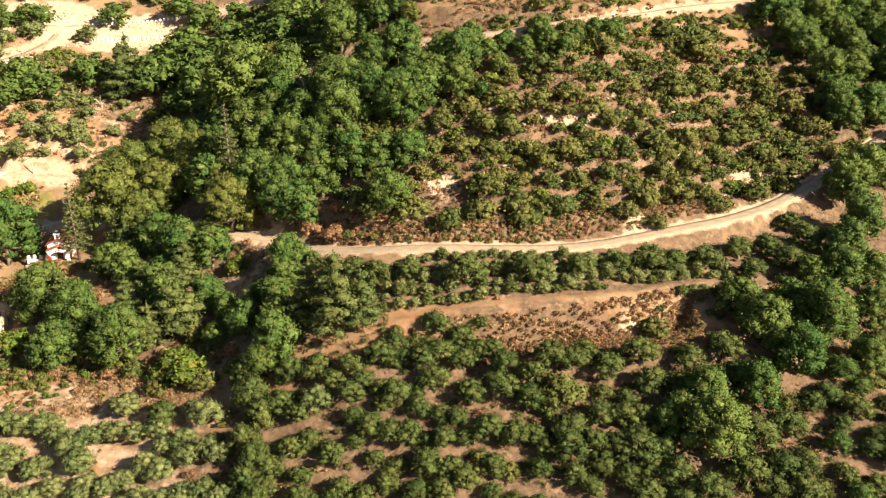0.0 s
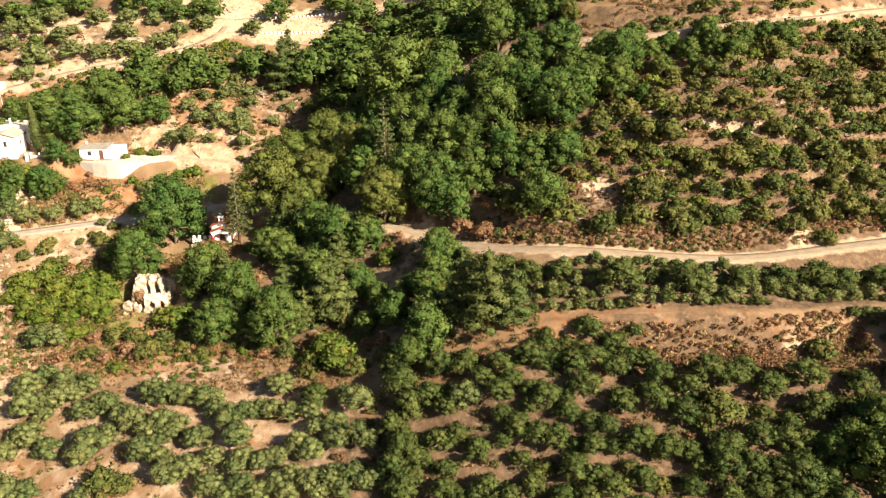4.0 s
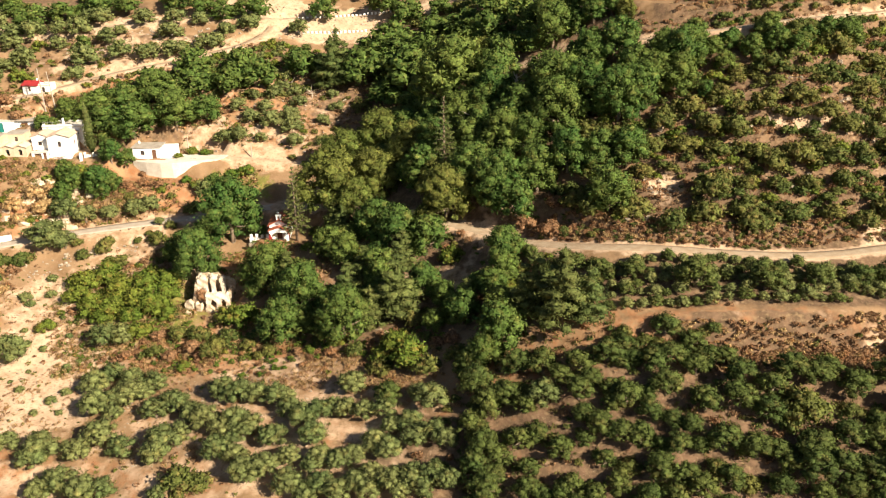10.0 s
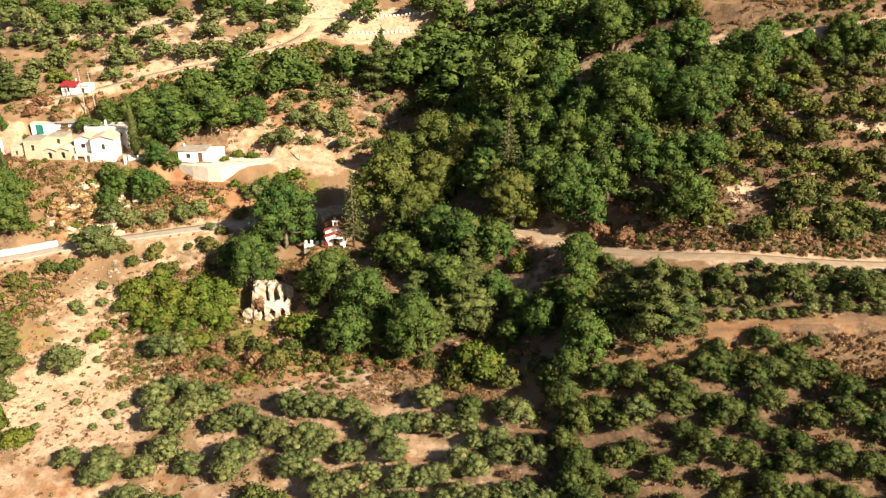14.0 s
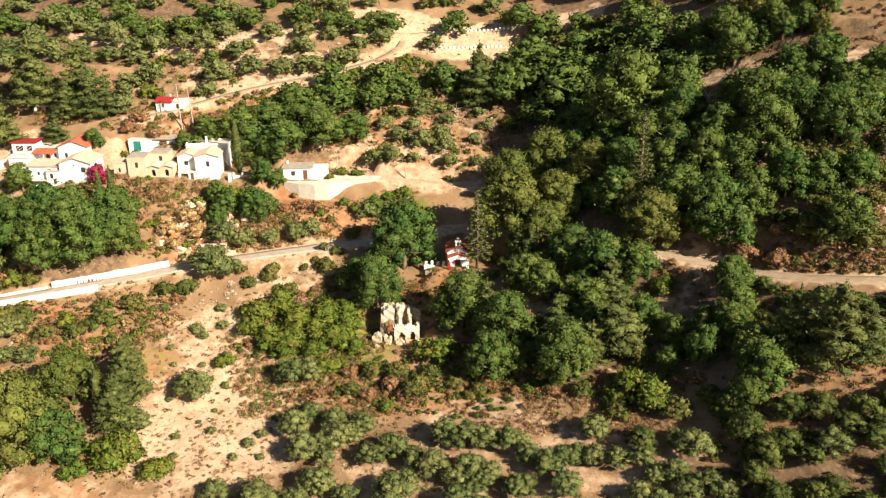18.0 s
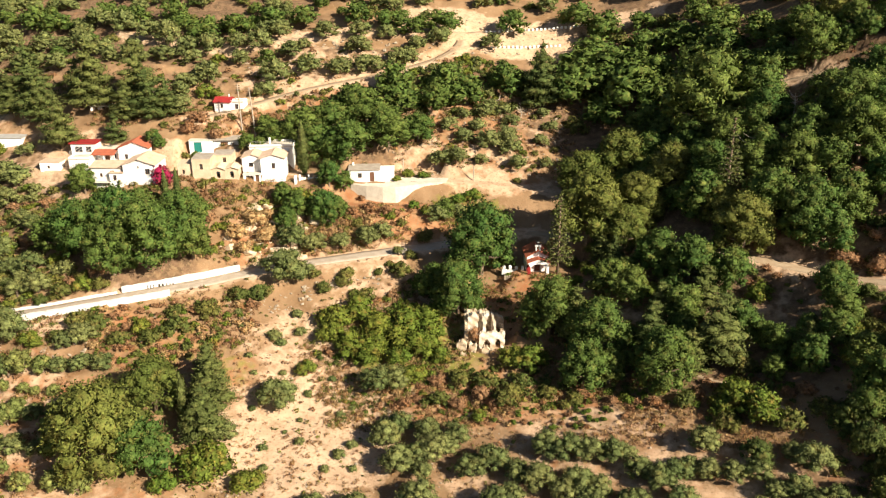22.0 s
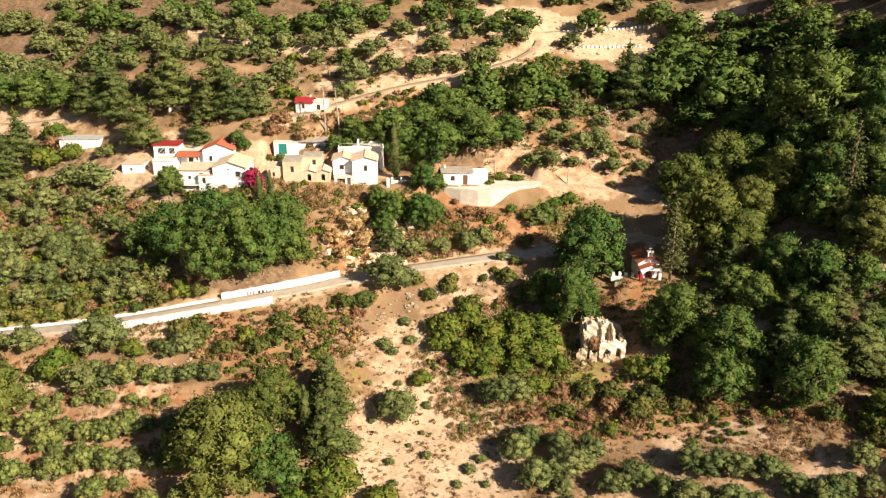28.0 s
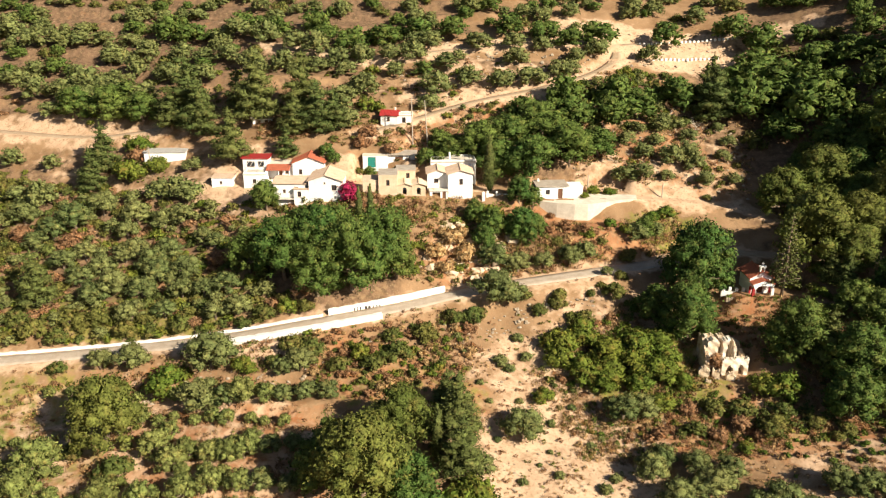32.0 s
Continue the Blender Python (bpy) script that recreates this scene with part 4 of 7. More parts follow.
# low growth beside the chapel
row_of("fresh", [-66.5, 146.5, 1.8, -66.0, 139.0, 1.5, -62.5, 146.3, 2.0, -64.8, 133.2, 1.5])
row_of("bush", [-64.3, 143.2, 1.5, -63.2, 137.2, 1.5, -60.6, 139.0, 1.5, -67.4, 135.6, 1.3])

# trees down the gully beside the lower field
for x, y, r in ((-28.6, 104.6, 2.8), (-27.6, 100.4, 3.0), (-25.8, 96.8, 2.9), (-27.4, 93.2, 2.6), (-25.2, 90.6, 3.0), (-26.2, 87.4, 2.7), (-24.6, 84.6, 2.9), (-26.0, 81.6, 2.8)):
    plant("grove", x, y, 0.86 * r, 1.15, "dark olive tree in a row down the gully")

# trees along the eastern track
row_of("grove", [36.2, 118.7, 2.9, 42.1, 120.4, 2.8, 48.8, 124.0, 2.7, 53.7, 124.9, 2.7, 60.7, 126.6, 3.3, 56.3, 121.7, 2.8, 49.1, 118.1, 2.7, 59.6, 120.5, 2.3, 60.7, 133.8, 2.5, 3.6, 114.0, 3.3, 13.4, 113.8, 3.1, 21.1, 115.6, 2.4, 27.9, 118.1, 2.2, 32.6, 119.0, 3.2, -5.3, 116.9, 2.2, -10.5, 118.2, 2.2, -14.5, 120.9, 2.2])
row_of("broad", [72.8, 140.1, 4.5, 78.0, 143.3, 4.5, 71.7, 130.5, 4.2, 62.4, 116.6, 3.7, 58.1, 116.6, 2.7, 66.1, 123.6, 3.7, 68.1, 118.1, 3.2, 63.8, 108.4, 3.4, 52.1, 110.0, 3.0])
row_of("dry", [52.1, 114.0, 2.1, 18.4, 103.4, 2.3])
row_of("bush", [31.2, 107.3, 2.7, 20.0, 103.7, 2.1])
row_of("cypress", [74.8, 142.0, 0.6])

# scrub on the eastern slope
row_of("bush", [-8.4, 136.7, 3.4, -3.4, 139.7, 2.6, -14.2, 135.1, 3.2, -12.1, 132.3, 2.9, -5.2, 132.0, 3.5, 0.6, 127.8, 2.8, 7.4, 134.0, 3.9, 6.3, 130.6, 3.5, 13.2, 133.0, 3.3, 13.9, 128.8, 3.0, 21.0, 132.2, 2.7, 17.0, 131.6, 2.5, 26.9, 133.1, 2.5, 31.4, 131.2, 2.5, 35.1, 135.4, 3.4, 41.5, 137.0, 3.6, 39.2, 140.6, 3.0, 46.9, 137.9, 2.6, 45.7, 142.0, 2.7, 48.4, 135.6, 2.4, 29.5, 138.0, 2.6, 21.8, 140.8, 4.0, 17.7, 139.9, 3.2, 15.8, 141.8, 2.8, 26.2, 144.2, 3.1, 27.9, 141.3, 2.6, 39.0, 145.9, 3.7, 35.1, 147.8, 2.5, 45.0, 148.4, 3.2, 51.6, 148.4, 3.2])
row_of("bush", [57.7, 154.6, 3.5, 61.6, 152.4, 3.3, 67.5, 153.5, 3.9, 57.0, 140.8, 3.1, 63.4, 144.2, 2.9, 55.1, 153.0, 2.8, 50.6, 157.6, 2.9, 56.8, 159.6, 3.4, 62.1, 162.0, 3.0, 38.1, 153.1, 2.8, 45.0, 159.9, 4.4, 51.8, 164.1, 4.1, 35.4, 157.1, 3.3, 51.8, 175.5, 4.8, 53.7, 172.7, 4.0, 46.9, 175.5, 3.6, 39.0, 165.4, 3.4, 30.6, 162.7, 3.8, 23.8, 162.6, 3.3, 19.0, 157.5, 3.7, 70.6, 164.1, 3.4, 73.6, 158.5, 3.1, 66.7, 166.7, 3.0, 60.0, 168.1, 3.5, 65.3, 170.4, 3.5, 76.0, 152.6, 2.8, 54.1, 163.1, 2.5, 73.9, 170.7, 2.8, 11.9, 145.1, 3.1, 7.8, 146.2, 2.9])
row_of("bush", [3.7, 143.8, 3.3, -0.4, 147.9, 2.9, 8.7, 141.9, 2.8, 13.2, 149.0, 2.5, -2.5, 144.2, 3.1, 4.8, 150.6, 2.9, 10.2, 152.8, 3.2, 17.3, 149.7, 3.1, 23.8, 151.7, 3.4, 27.8, 149.4, 2.9, -8.8, 147.1, 4.2, -13.1, 149.3, 4.0, 36.4, 130.8, 2.3, 33.3, 143.5, 2.5, 45.2, 144.4, 2.5, 40.9, 144.3, 2.3, 56.8, 147.3, 2.5, 62.5, 148.1, 2.3, 71.7, 159.6, 2.9, 63.3, 158.2, 2.7, 50.6, 153.2, 2.6, 30.6, 146.9, 2.5, 23.5, 137.8, 2.2, 13.5, 137.7, 2.2, 9.5, 138.2, 2.2, 18.5, 136.7, 2.2, 26.1, 134.8, 2.0])
row_of("dry", [72.8, 163.3, 2.2, 43.3, 151.0, 1.6, -18.5, 136.5, 1.9])

# woodland in the ravine
row_of("plane", [-63.7, 149.1, 7.1, -55.4, 152.3, 5.0, -65.8, 165.8, 5.2, -57.9, 169.7, 6.0, -38.7, 139.6, 5.5, -49.3, 157.9, 4.9, -41.6, 146.2, 3.7, -57.9, 145.7, 4.2])
row_of("broad", [-83.6, 144.0, 6.9, -86.3, 132.8, 4.9, -91.7, 136.5, 3.2, -69.8, 128.2, 5.3, -62.2, 123.4, 5.1, -64.0, 116.9, 4.0, -52.2, 115.6, 4.8, -59.9, 135.6, 3.4, -52.2, 138.9, 4.0, -56.6, 133.3, 3.2, -47.1, 135.9, 4.3, -41.3, 133.7, 3.9, -48.5, 128.3, 3.8, -26.2, 127.9, 3.5, -26.4, 123.3, 3.2, -31.6, 109.1, 3.6, -25.0, 106.9, 3.9, -26.5, 105.0, 2.8, -33.7, 111.9, 3.0, -42.4, 171.4, 8.5, -46.7, 174.1, 5.9, -32.6, 170.8, 5.4, -31.7, 163.9, 4.4, -27.1, 154.6, 4.6, -29.1, 149.7, 4.5, -24.4, 148.7, 4.4, -34.0, 142.8, 5.6, -28.5, 140.0, 5.4, -25.8, 137.3, 4.2, -22.0, 141.7, 4.3])
row_of("broad", [-16.7, 142.4, 4.2, -44.8, 148.7, 4.6, -43.0, 154.3, 4.7, -35.8, 152.0, 4.2, -33.8, 155.3, 3.8, -19.5, 156.7, 5.7, -19.0, 151.0, 5.6, -14.1, 154.0, 5.0, -8.0, 150.8, 4.9, -4.1, 152.4, 4.5, -22.8, 162.4, 4.3, -9.4, 132.5, 4.1, -11.3, 142.4, 3.8, -14.4, 147.1, 3.9, -6.3, 142.1, 3.8, -56.3, 193.8, 7.9, -63.4, 198.9, 6.7, -68.5, 196.6, 6.7, -50.2, 198.2, 5.8, -60.0, 206.2, 6.4, -68.4, 206.6, 5.6, -52.0, 208.2, 5.5, -42.5, 194.6, 5.1, -36.5, 194.2, 5.6, -32.1, 184.8, 4.8, -44.1, 205.4, 5.9, -36.5, 202.6, 5.8, -29.4, 194.4, 5.0, -25.7, 179.1, 4.2, -21.7, 177.7, 4.6])
row_of("broad", [-13.9, 164.0, 3.8, -8.1, 164.8, 4.6, -5.2, 157.8, 4.0, -1.9, 154.6, 4.0, 0.6, 160.0, 4.0, 3.9, 158.2, 4.4, 2.6, 154.1, 3.9, -52.9, 183.4, 4.5, -62.5, 191.5, 4.7, -52.1, 170.1, 4.3, -45.3, 166.1, 4.3, -49.7, 190.1, 5.1, -38.9, 161.4, 4.0, -34.7, 161.6, 3.9])
row_of("pine", [-43.7, 120.7, 4.5, -48.0, 118.2, 3.0, -31.7, 118.3, 2.4, -20.3, 112.0, 4.2, -15.9, 108.4, 4.8, -12.1, 108.5, 3.5, -18.6, 107.3, 3.6, -70.7, 193.1, 5.3, -76.3, 194.1, 4.8, -38.2, 157.4, 2.4, -59.5, 142.0, 2.2, -65.6, 126.5, 3.9, -61.8, 143.5, 2.3])
row_of("araucaria", [-69.4, 142.9, 2.7, -40.5, 148.9, 3.0])
row_of("bush", [-40.8, 118.3, 2.7, -45.3, 122.6, 1.8])
row_of("fresh", [-72.3, 120.8, 3.6, -75.5, 121.9, 2.7, -41.6, 111.3, 3.4, -44.1, 110.1, 2.5, -63.6, 140.9, 1.7, -26.1, 115.9, 2.5, -36.4, 131.7, 2.5, -24.8, 121.0, 2.1])
row_of("dry", [-18.9, 131.7, 2.4, -23.7, 134.9, 2.5])

# lower olive field
row_of("bush", [-76.0, 113.4, 2.2, -83.3, 117.7, 2.4])

# thicket by the ruin
row_of("fresh", [-107.3, 127.5, 3.5, -103.8, 129.9, 3.5, -99.7, 127.3, 3.5, -94.9, 128.9, 3.9, -91.0, 130.0, 3.5, -89.6, 126.6, 2.6, -91.1, 123.4, 3.4, -95.8, 125.1, 3.2, -99.2, 123.0, 3.4, -103.3, 122.6, 3.2, -107.2, 124.6, 2.8, -100.6, 120.9, 2.6, -94.5, 121.4, 2.6, -87.5, 121.8, 2.1, -109.5, 117.3, 2.1, -91.3, 117.7, 2.5, -79.6, 110.8, 1.5])
row_of("bush", [-99.4, 129.6, 3.1, -79.4, 117.5, 2.3, -90.0, 116.7, 2.5, -86.2, 113.9, 2.0, -73.4, 116.9, 2.0, -74.8, 114.5, 2.0, -65.4, 113.9, 1.6, -59.7, 112.1, 1.4, -69.3, 115.1, 1.8, -108.1, 136.7, 2.2, -111.5, 134.0, 1.7, -98.4, 140.6, 2.4, -102.5, 140.1, 1.1, -103.4, 134.4, 2.1, -100.7, 141.7, 1.1, -108.0, 138.2, 1.7, -125.6, 129.3, 2.1, -123.2, 129.8, 1.5, -96.9, 144.1, 1.5])
row_of("dry", [-79.8, 115.3, 2.0, -77.3, 112.8, 1.6, -83.1, 113.1, 1.7, -91.7, 112.8, 1.5, -87.2, 117.3, 1.7])
row_of("olive", [-112.1, 110.3, 3.4, -97.0, 115.7, 3.0, -93.8, 116.5, 2.5, -118.7, 134.9, 4.3, -120.3, 143.4, 3.1, -115.9, 143.9, 2.7, -111.2, 145.4, 2.2, -106.5, 147.2, 2.7, -103.6, 148.8, 2.3, -115.9, 135.7, 2.6, -100.5, 91.7, 2.1])
row_of("shrub", [-124.5, 126.0, 0.9, -122.9, 123.5, 0.7, -116.8, 122.6, 1.6, -115.3, 121.6, 1.2, -114.4, 128.1, 1.2, -112.7, 124.7, 1.2, -119.6, 117.7, 0.8, -107.9, 113.4, 0.9, -99.7, 102.3, 1.1, -106.2, 103.6, 1.0, -111.3, 101.4, 0.9, -110.0, 97.9, 0.8, -101.0, 99.4, 0.9, -101.8, 110.5, 0.9, -98.2, 104.4, 1.1, -107.8, 108.4, 0.6, -115.8, 108.7, 0.7, -104.9, 117.0, 0.8, -100.4, 112.1, 0.7, -109.2, 105.3, 0.5, -97.0, 100.2, 0.8, -113.1, 115.9, 0.8, -117.7, 114.9, 0.7])

# plants by the village
row_of("broad", [-156.7, 132.5, 6.0, -151.1, 134.7, 5.8, -144.2, 131.8, 6.5, -139.6, 137.9, 5.3, -149.7, 129.5, 4.9, -137.0, 135.6, 4.0, -155.4, 138.1, 4.1, -148.1, 138.5, 4.1, -163.5, 133.4, 4.1, -165.2, 147.6, 3.1, -148.7, 164.9, 1.4, -161.1, 161.7, 1.4, -132.0, 168.6, 2.8, -126.4, 171.0, 4.7, -120.7, 173.7, 4.8, -122.5, 168.7, 5.4, -115.4, 166.5, 5.3, -107.7, 172.3, 5.2, -113.9, 177.7, 5.3, -106.9, 183.4, 4.9, -99.6, 185.3, 4.9, -101.8, 176.2, 4.1, -93.4, 189.9, 5.5, -98.4, 191.2, 5.1, -109.6, 188.1, 5.0, -84.4, 195.3, 5.1, -117.9, 182.6, 4.4, -131.2, 171.6, 2.6, -134.9, 172.0, 3.1, -116.2, 150.3, 3.2])
row_of("broad", [-121.5, 150.1, 2.8, -113.5, 151.2, 2.4, -125.1, 152.8, 2.2, -172.6, 97.6, 6.1, -139.7, 95.1, 3.9, -118.4, 95.3, 3.8, -125.9, 93.8, 4.6, -138.2, 98.5, 4.0])
row_of("fresh", [-102.4, 167.9, 1.6, -99.2, 167.6, 1.4, -104.1, 164.4, 1.1, -154.3, 126.8, 2.5, -145.2, 143.7, 2.7, -121.8, 152.8, 3.7, -145.5, 135.9, 2.0, -174.3, 134.7, 2.1, -154.9, 194.5, 2.7, -153.2, 181.6, 2.8, -150.4, 180.6, 2.3, -170.5, 110.2, 3.3, -168.5, 111.5, 2.6, -157.1, 114.5, 1.7, -139.4, 119.5, 2.2])
row_of("olive", [-117.5, 143.0, 2.7, -102.2, 148.7, 1.7, -99.6, 144.4, 1.2, -93.9, 155.1, 2.8, -90.4, 158.3, 2.2, -138.9, 188.3, 3.9, -131.8, 193.1, 3.4, -138.0, 198.5, 3.2, -130.7, 205.2, 3.6, -122.7, 206.9, 3.3, -115.9, 207.6, 2.7, -121.5, 201.3, 3.5, -111.3, 199.6, 3.2, -102.3, 208.5, 3.3, -90.1, 210.9, 3.0, -107.6, 204.6, 2.7, -139.5, 184.2, 3.0, -108.7, 200.5, 2.7, -132.6, 208.9, 2.5, -123.9, 192.8, 3.4, -117.6, 195.2, 3.9, -95.7, 180.9, 2.4, -92.1, 178.5, 2.4, -88.3, 186.1, 2.5, -84.4, 189.1, 2.3, -82.2, 185.5, 2.5, -86.4, 177.1, 3.1, -82.6, 180.0, 2.6, -81.6, 177.3, 2.6, -95.7, 173.3, 3.3])
row_of("olive", [-92.3, 171.9, 2.3, -79.6, 173.2, 2.3, -89.6, 182.0, 2.2, -73.4, 187.7, 2.2, -75.5, 191.0, 1.8, -80.5, 176.1, 2.1, -73.6, 174.9, 1.9, -93.2, 185.1, 2.0, -75.2, 181.7, 1.9, -87.5, 172.9, 1.6, -163.3, 115.1, 4.2, -148.7, 115.8, 2.7, -151.3, 114.6, 2.0, -149.8, 110.1, 1.9, -146.4, 110.9, 2.1, -143.0, 111.7, 2.1, -148.4, 100.7, 2.0, -145.2, 101.3, 1.8, -141.6, 101.0, 2.0, -147.7, 94.1, 2.2, -143.6, 94.1, 1.9])
row_of("bush", [-95.8, 151.4, 2.1, -113.9, 136.7, 1.4, -105.8, 134.1, 1.4, -122.2, 130.8, 2.3, -126.1, 130.5, 2.1, -129.9, 124.5, 2.5, -133.9, 120.3, 2.8, -137.1, 117.6, 2.2, -147.9, 119.2, 2.6, -135.6, 123.7, 1.9, -79.4, 170.6, 1.2, -142.6, 116.9, 2.2, -190.3, 112.6, 1.9, -184.5, 113.3, 2.1, -170.4, 94.2, 2.1, -179.8, 98.1, 2.2])
row_of("pine", [-191.5, 172.4, 5.5, -186.8, 167.1, 4.8, -175.4, 171.1, 6.1, -165.6, 174.0, 5.6, -161.1, 169.1, 4.3, -176.9, 159.6, 4.4, -166.0, 162.6, 2.6, -194.1, 168.6, 3.7, -180.5, 174.0, 3.7, -205.2, 158.6, 4.1, -76.5, 199.7, 4.4, -205.9, 154.4, 3.5, -165.8, 168.0, 3.6, -158.2, 171.7, 3.6, -121.5, 106.9, 4.3, -201.8, 126.1, 4.1, -119.9, 100.6, 3.7, -124.0, 111.5, 2.9])
row_of("cypress", [-123.3, 161.2, 1.2, -123.8, 102.1, 1.0, -144.0, 145.8, 0.8, -145.9, 144.6, 0.8, -139.1, 140.2, 0.9, -152.2, 134.4, 0.8, -77.7, 199.0, 1.0, -146.5, 132.5, 0.9])
row_of("young", [-158.9, 107.7, 4.6, -178.8, 112.9, 4.1, -163.3, 106.7, 3.2, -155.8, 108.7, 2.5, -152.3, 109.3, 1.8, -154.4, 98.4, 2.1, -152.2, 99.3, 2.1, -157.0, 98.3, 2.0, -150.9, 93.6, 2.1, -165.9, 98.3, 2.5, -162.1, 95.8, 2.3, -160.5, 98.1, 2.0, -158.5, 91.7, 2.4, -163.5, 89.9, 2.4, -155.0, 93.3, 2.2, -181.8, 93.1, 3.8, -182.0, 89.0, 3.2, -168.7, 88.7, 2.7, -165.4, 102.4, 1.7])

# western slope
row_of("olive", [-191.8, 141.9, 2.6, -191.9, 146.0, 3.1, -185.5, 145.1, 2.9, -182.3, 146.0, 2.9, -175.9, 141.6, 2.4, -186.3, 152.7, 3.0, -189.4, 151.2, 3.0, -183.4, 151.6, 3.4, -198.1, 136.8, 2.6, -201.5, 134.7, 2.8, -209.5, 138.3, 2.6, -188.0, 137.7, 2.8, -183.5, 135.5, 3.2, -181.6, 138.8, 2.8, -176.2, 134.2, 3.1, -189.8, 136.7, 2.6, -193.2, 134.1, 2.8, -173.1, 140.2, 2.1, -185.2, 158.7, 2.4, -214.1, 148.5, 3.5, -220.6, 150.5, 3.5, -203.9, 143.8, 3.8, -215.6, 144.4, 3.4, -207.6, 141.5, 3.3, -199.5, 147.0, 3.4, -228.0, 160.3, 3.0, -218.1, 159.4, 2.4, -181.2, 133.0, 3.1, -175.2, 129.5, 2.6, -188.3, 129.4, 3.1])
row_of("olive", [-182.8, 129.2, 2.9, -191.6, 127.1, 3.1, -182.5, 124.1, 3.0, -176.6, 125.2, 2.4, -196.1, 131.1, 2.7, -166.6, 129.6, 3.0, -170.7, 129.2, 2.4, -163.1, 125.8, 2.6, -167.0, 125.0, 2.4, -234.6, 181.0, 4.0, -227.7, 182.0, 4.0, -223.2, 184.5, 4.6, -214.4, 181.7, 4.5, -206.3, 179.6, 3.9, -226.8, 175.1, 3.4, -241.9, 192.7, 3.4, -243.1, 187.1, 3.6, -220.6, 179.5, 4.0, -203.1, 187.8, 3.5, -198.6, 197.7, 3.3, -205.3, 199.2, 3.7, -215.1, 200.5, 4.0, -222.9, 197.5, 3.7, -236.1, 204.7, 3.5, -241.8, 203.6, 3.8, -247.2, 202.0, 3.8, -255.9, 205.8, 4.2, -230.1, 205.5, 3.5, -222.9, 206.7, 3.5, -214.6, 193.0, 3.3])
row_of("olive", [-191.8, 195.8, 3.6, -185.1, 193.3, 3.5, -193.9, 186.6, 3.2, -176.2, 191.8, 3.5, -168.0, 191.9, 3.2, -193.2, 207.0, 4.0, -184.7, 204.3, 4.0, -176.2, 200.6, 3.9, -169.8, 198.4, 3.6, -163.6, 196.1, 3.5, -158.3, 197.3, 3.5, -151.7, 198.9, 3.5, -146.3, 199.5, 3.5, -143.3, 205.7, 3.6, -149.4, 194.2, 2.7, -156.2, 188.6, 3.4, -159.0, 184.1, 3.1, -197.5, 206.2, 3.5])
row_of("bush", [-193.6, 122.3, 3.0, -188.6, 123.0, 2.6, -198.5, 119.5, 3.0, -194.3, 119.4, 2.4, -182.7, 121.7, 2.6, -179.7, 124.4, 2.2, -172.8, 123.4, 2.4, -158.0, 125.7, 2.4, -161.7, 124.1, 1.8, -151.4, 127.4, 2.0, -203.2, 121.7, 2.6, -177.5, 121.8, 1.8])
row_of("fresh", [-198.3, 156.6, 4.0, -192.9, 158.7, 2.9, -199.6, 163.6, 3.2, -166.5, 140.7, 2.1, -179.2, 149.6, 1.6])
row_of("dry", [-170.7, 136.8, 2.7, -198.0, 161.4, 3.1, -153.0, 129.4, 2.4, -173.1, 134.6, 2.1, -213.8, 140.9, 3.4, -202.4, 140.2, 2.9, -150.6, 170.5, 2.6, -151.0, 167.3, 2.4, -144.9, 167.1, 1.9, -182.8, 114.0, 1.9])
row_of("straw", [-128.6, 146.5, 2.8, -131.2, 143.0, 2.5, -128.6, 140.3, 2.0, -125.6, 144.2, 2.6, -127.0, 149.0, 1.8, -123.5, 147.0, 1.6, -130.5, 147.5, 1.7])
row_of("broad", [-220.5, 174.6, 4.7, -211.6, 173.9, 4.9, -209.9, 178.8, 5.2, -202.8, 172.5, 4.3, -236.1, 193.6, 3.4, -212.3, 208.2, 4.4, -205.8, 207.8, 4.4, -193.3, 211.5, 4.4, -183.4, 209.2, 4.3, -173.0, 209.5, 4.3, -162.7, 203.7, 4.7, -154.7, 206.0, 4.7, -147.2, 211.4, 4.8, -138.5, 210.9, 4.2, -131.5, 210.8, 4.7, -124.6, 212.2, 4.2, -116.2, 211.4, 4.2, -109.3, 209.8, 4.1, -102.6, 212.1, 4.7, -85.7, 218.9, 4.2, -69.1, 223.8, 4.8, -62.6, 220.6, 5.0, -65.1, 211.4, 5.4, -54.1, 203.5, 5.7, -47.0, 187.9, 5.2])

# plants by the yard
row_of("broad", [-117.0, 158.2, 2.7, -114.3, 159.9, 2.1, -117.2, 151.9, 2.7, -114.6, 149.3, 2.0, -92.6, 156.7, 2.2, -136.9, 164.7, 2.1])
row_of("fresh", [-99.0, 157.2, 1.6, -96.0, 155.3, 1.6, -88.0, 164.0, 2.3, -90.7, 162.4, 1.8, -103.0, 153.0, 1.3])
row_of("dry", [-107.3, 154.3, 1.8, -104.1, 153.9, 1.6, -110.9, 152.7, 1.6, -110.7, 159.4, 1.0, -96.5, 154.5, 1.3])
row_of("bush", [-150.9, 163.2, 1.3, -142.8, 165.2, 1.1, -98.3, 168.3, 1.1, -109.2, 150.1, 1.5, -100.7, 152.3, 1.3])

# western terraces
row_of("plane", [-132.5, 92.7, 7.2, -129.5, 103.9, 4.8])
row_of("young", [-156.7, 99.6, 1.5, -154.1, 100.4, 1.5, -151.4, 101.1, 1.7, -142.1, 87.4, 1.7, -138.0, 89.0, 1.9, -133.6, 88.9, 2.0, -150.1, 87.2, 2.1])
row_of("fresh", [-116.1, 97.1, 3.3, -111.1, 94.6, 2.7, -122.6, 92.0, 2.4])

# open ground on the sunny side of the chapel
for k in range(5):
    take(-71.0 + 2.0 * k, 141.2 - 1.4 * k, 2.2)

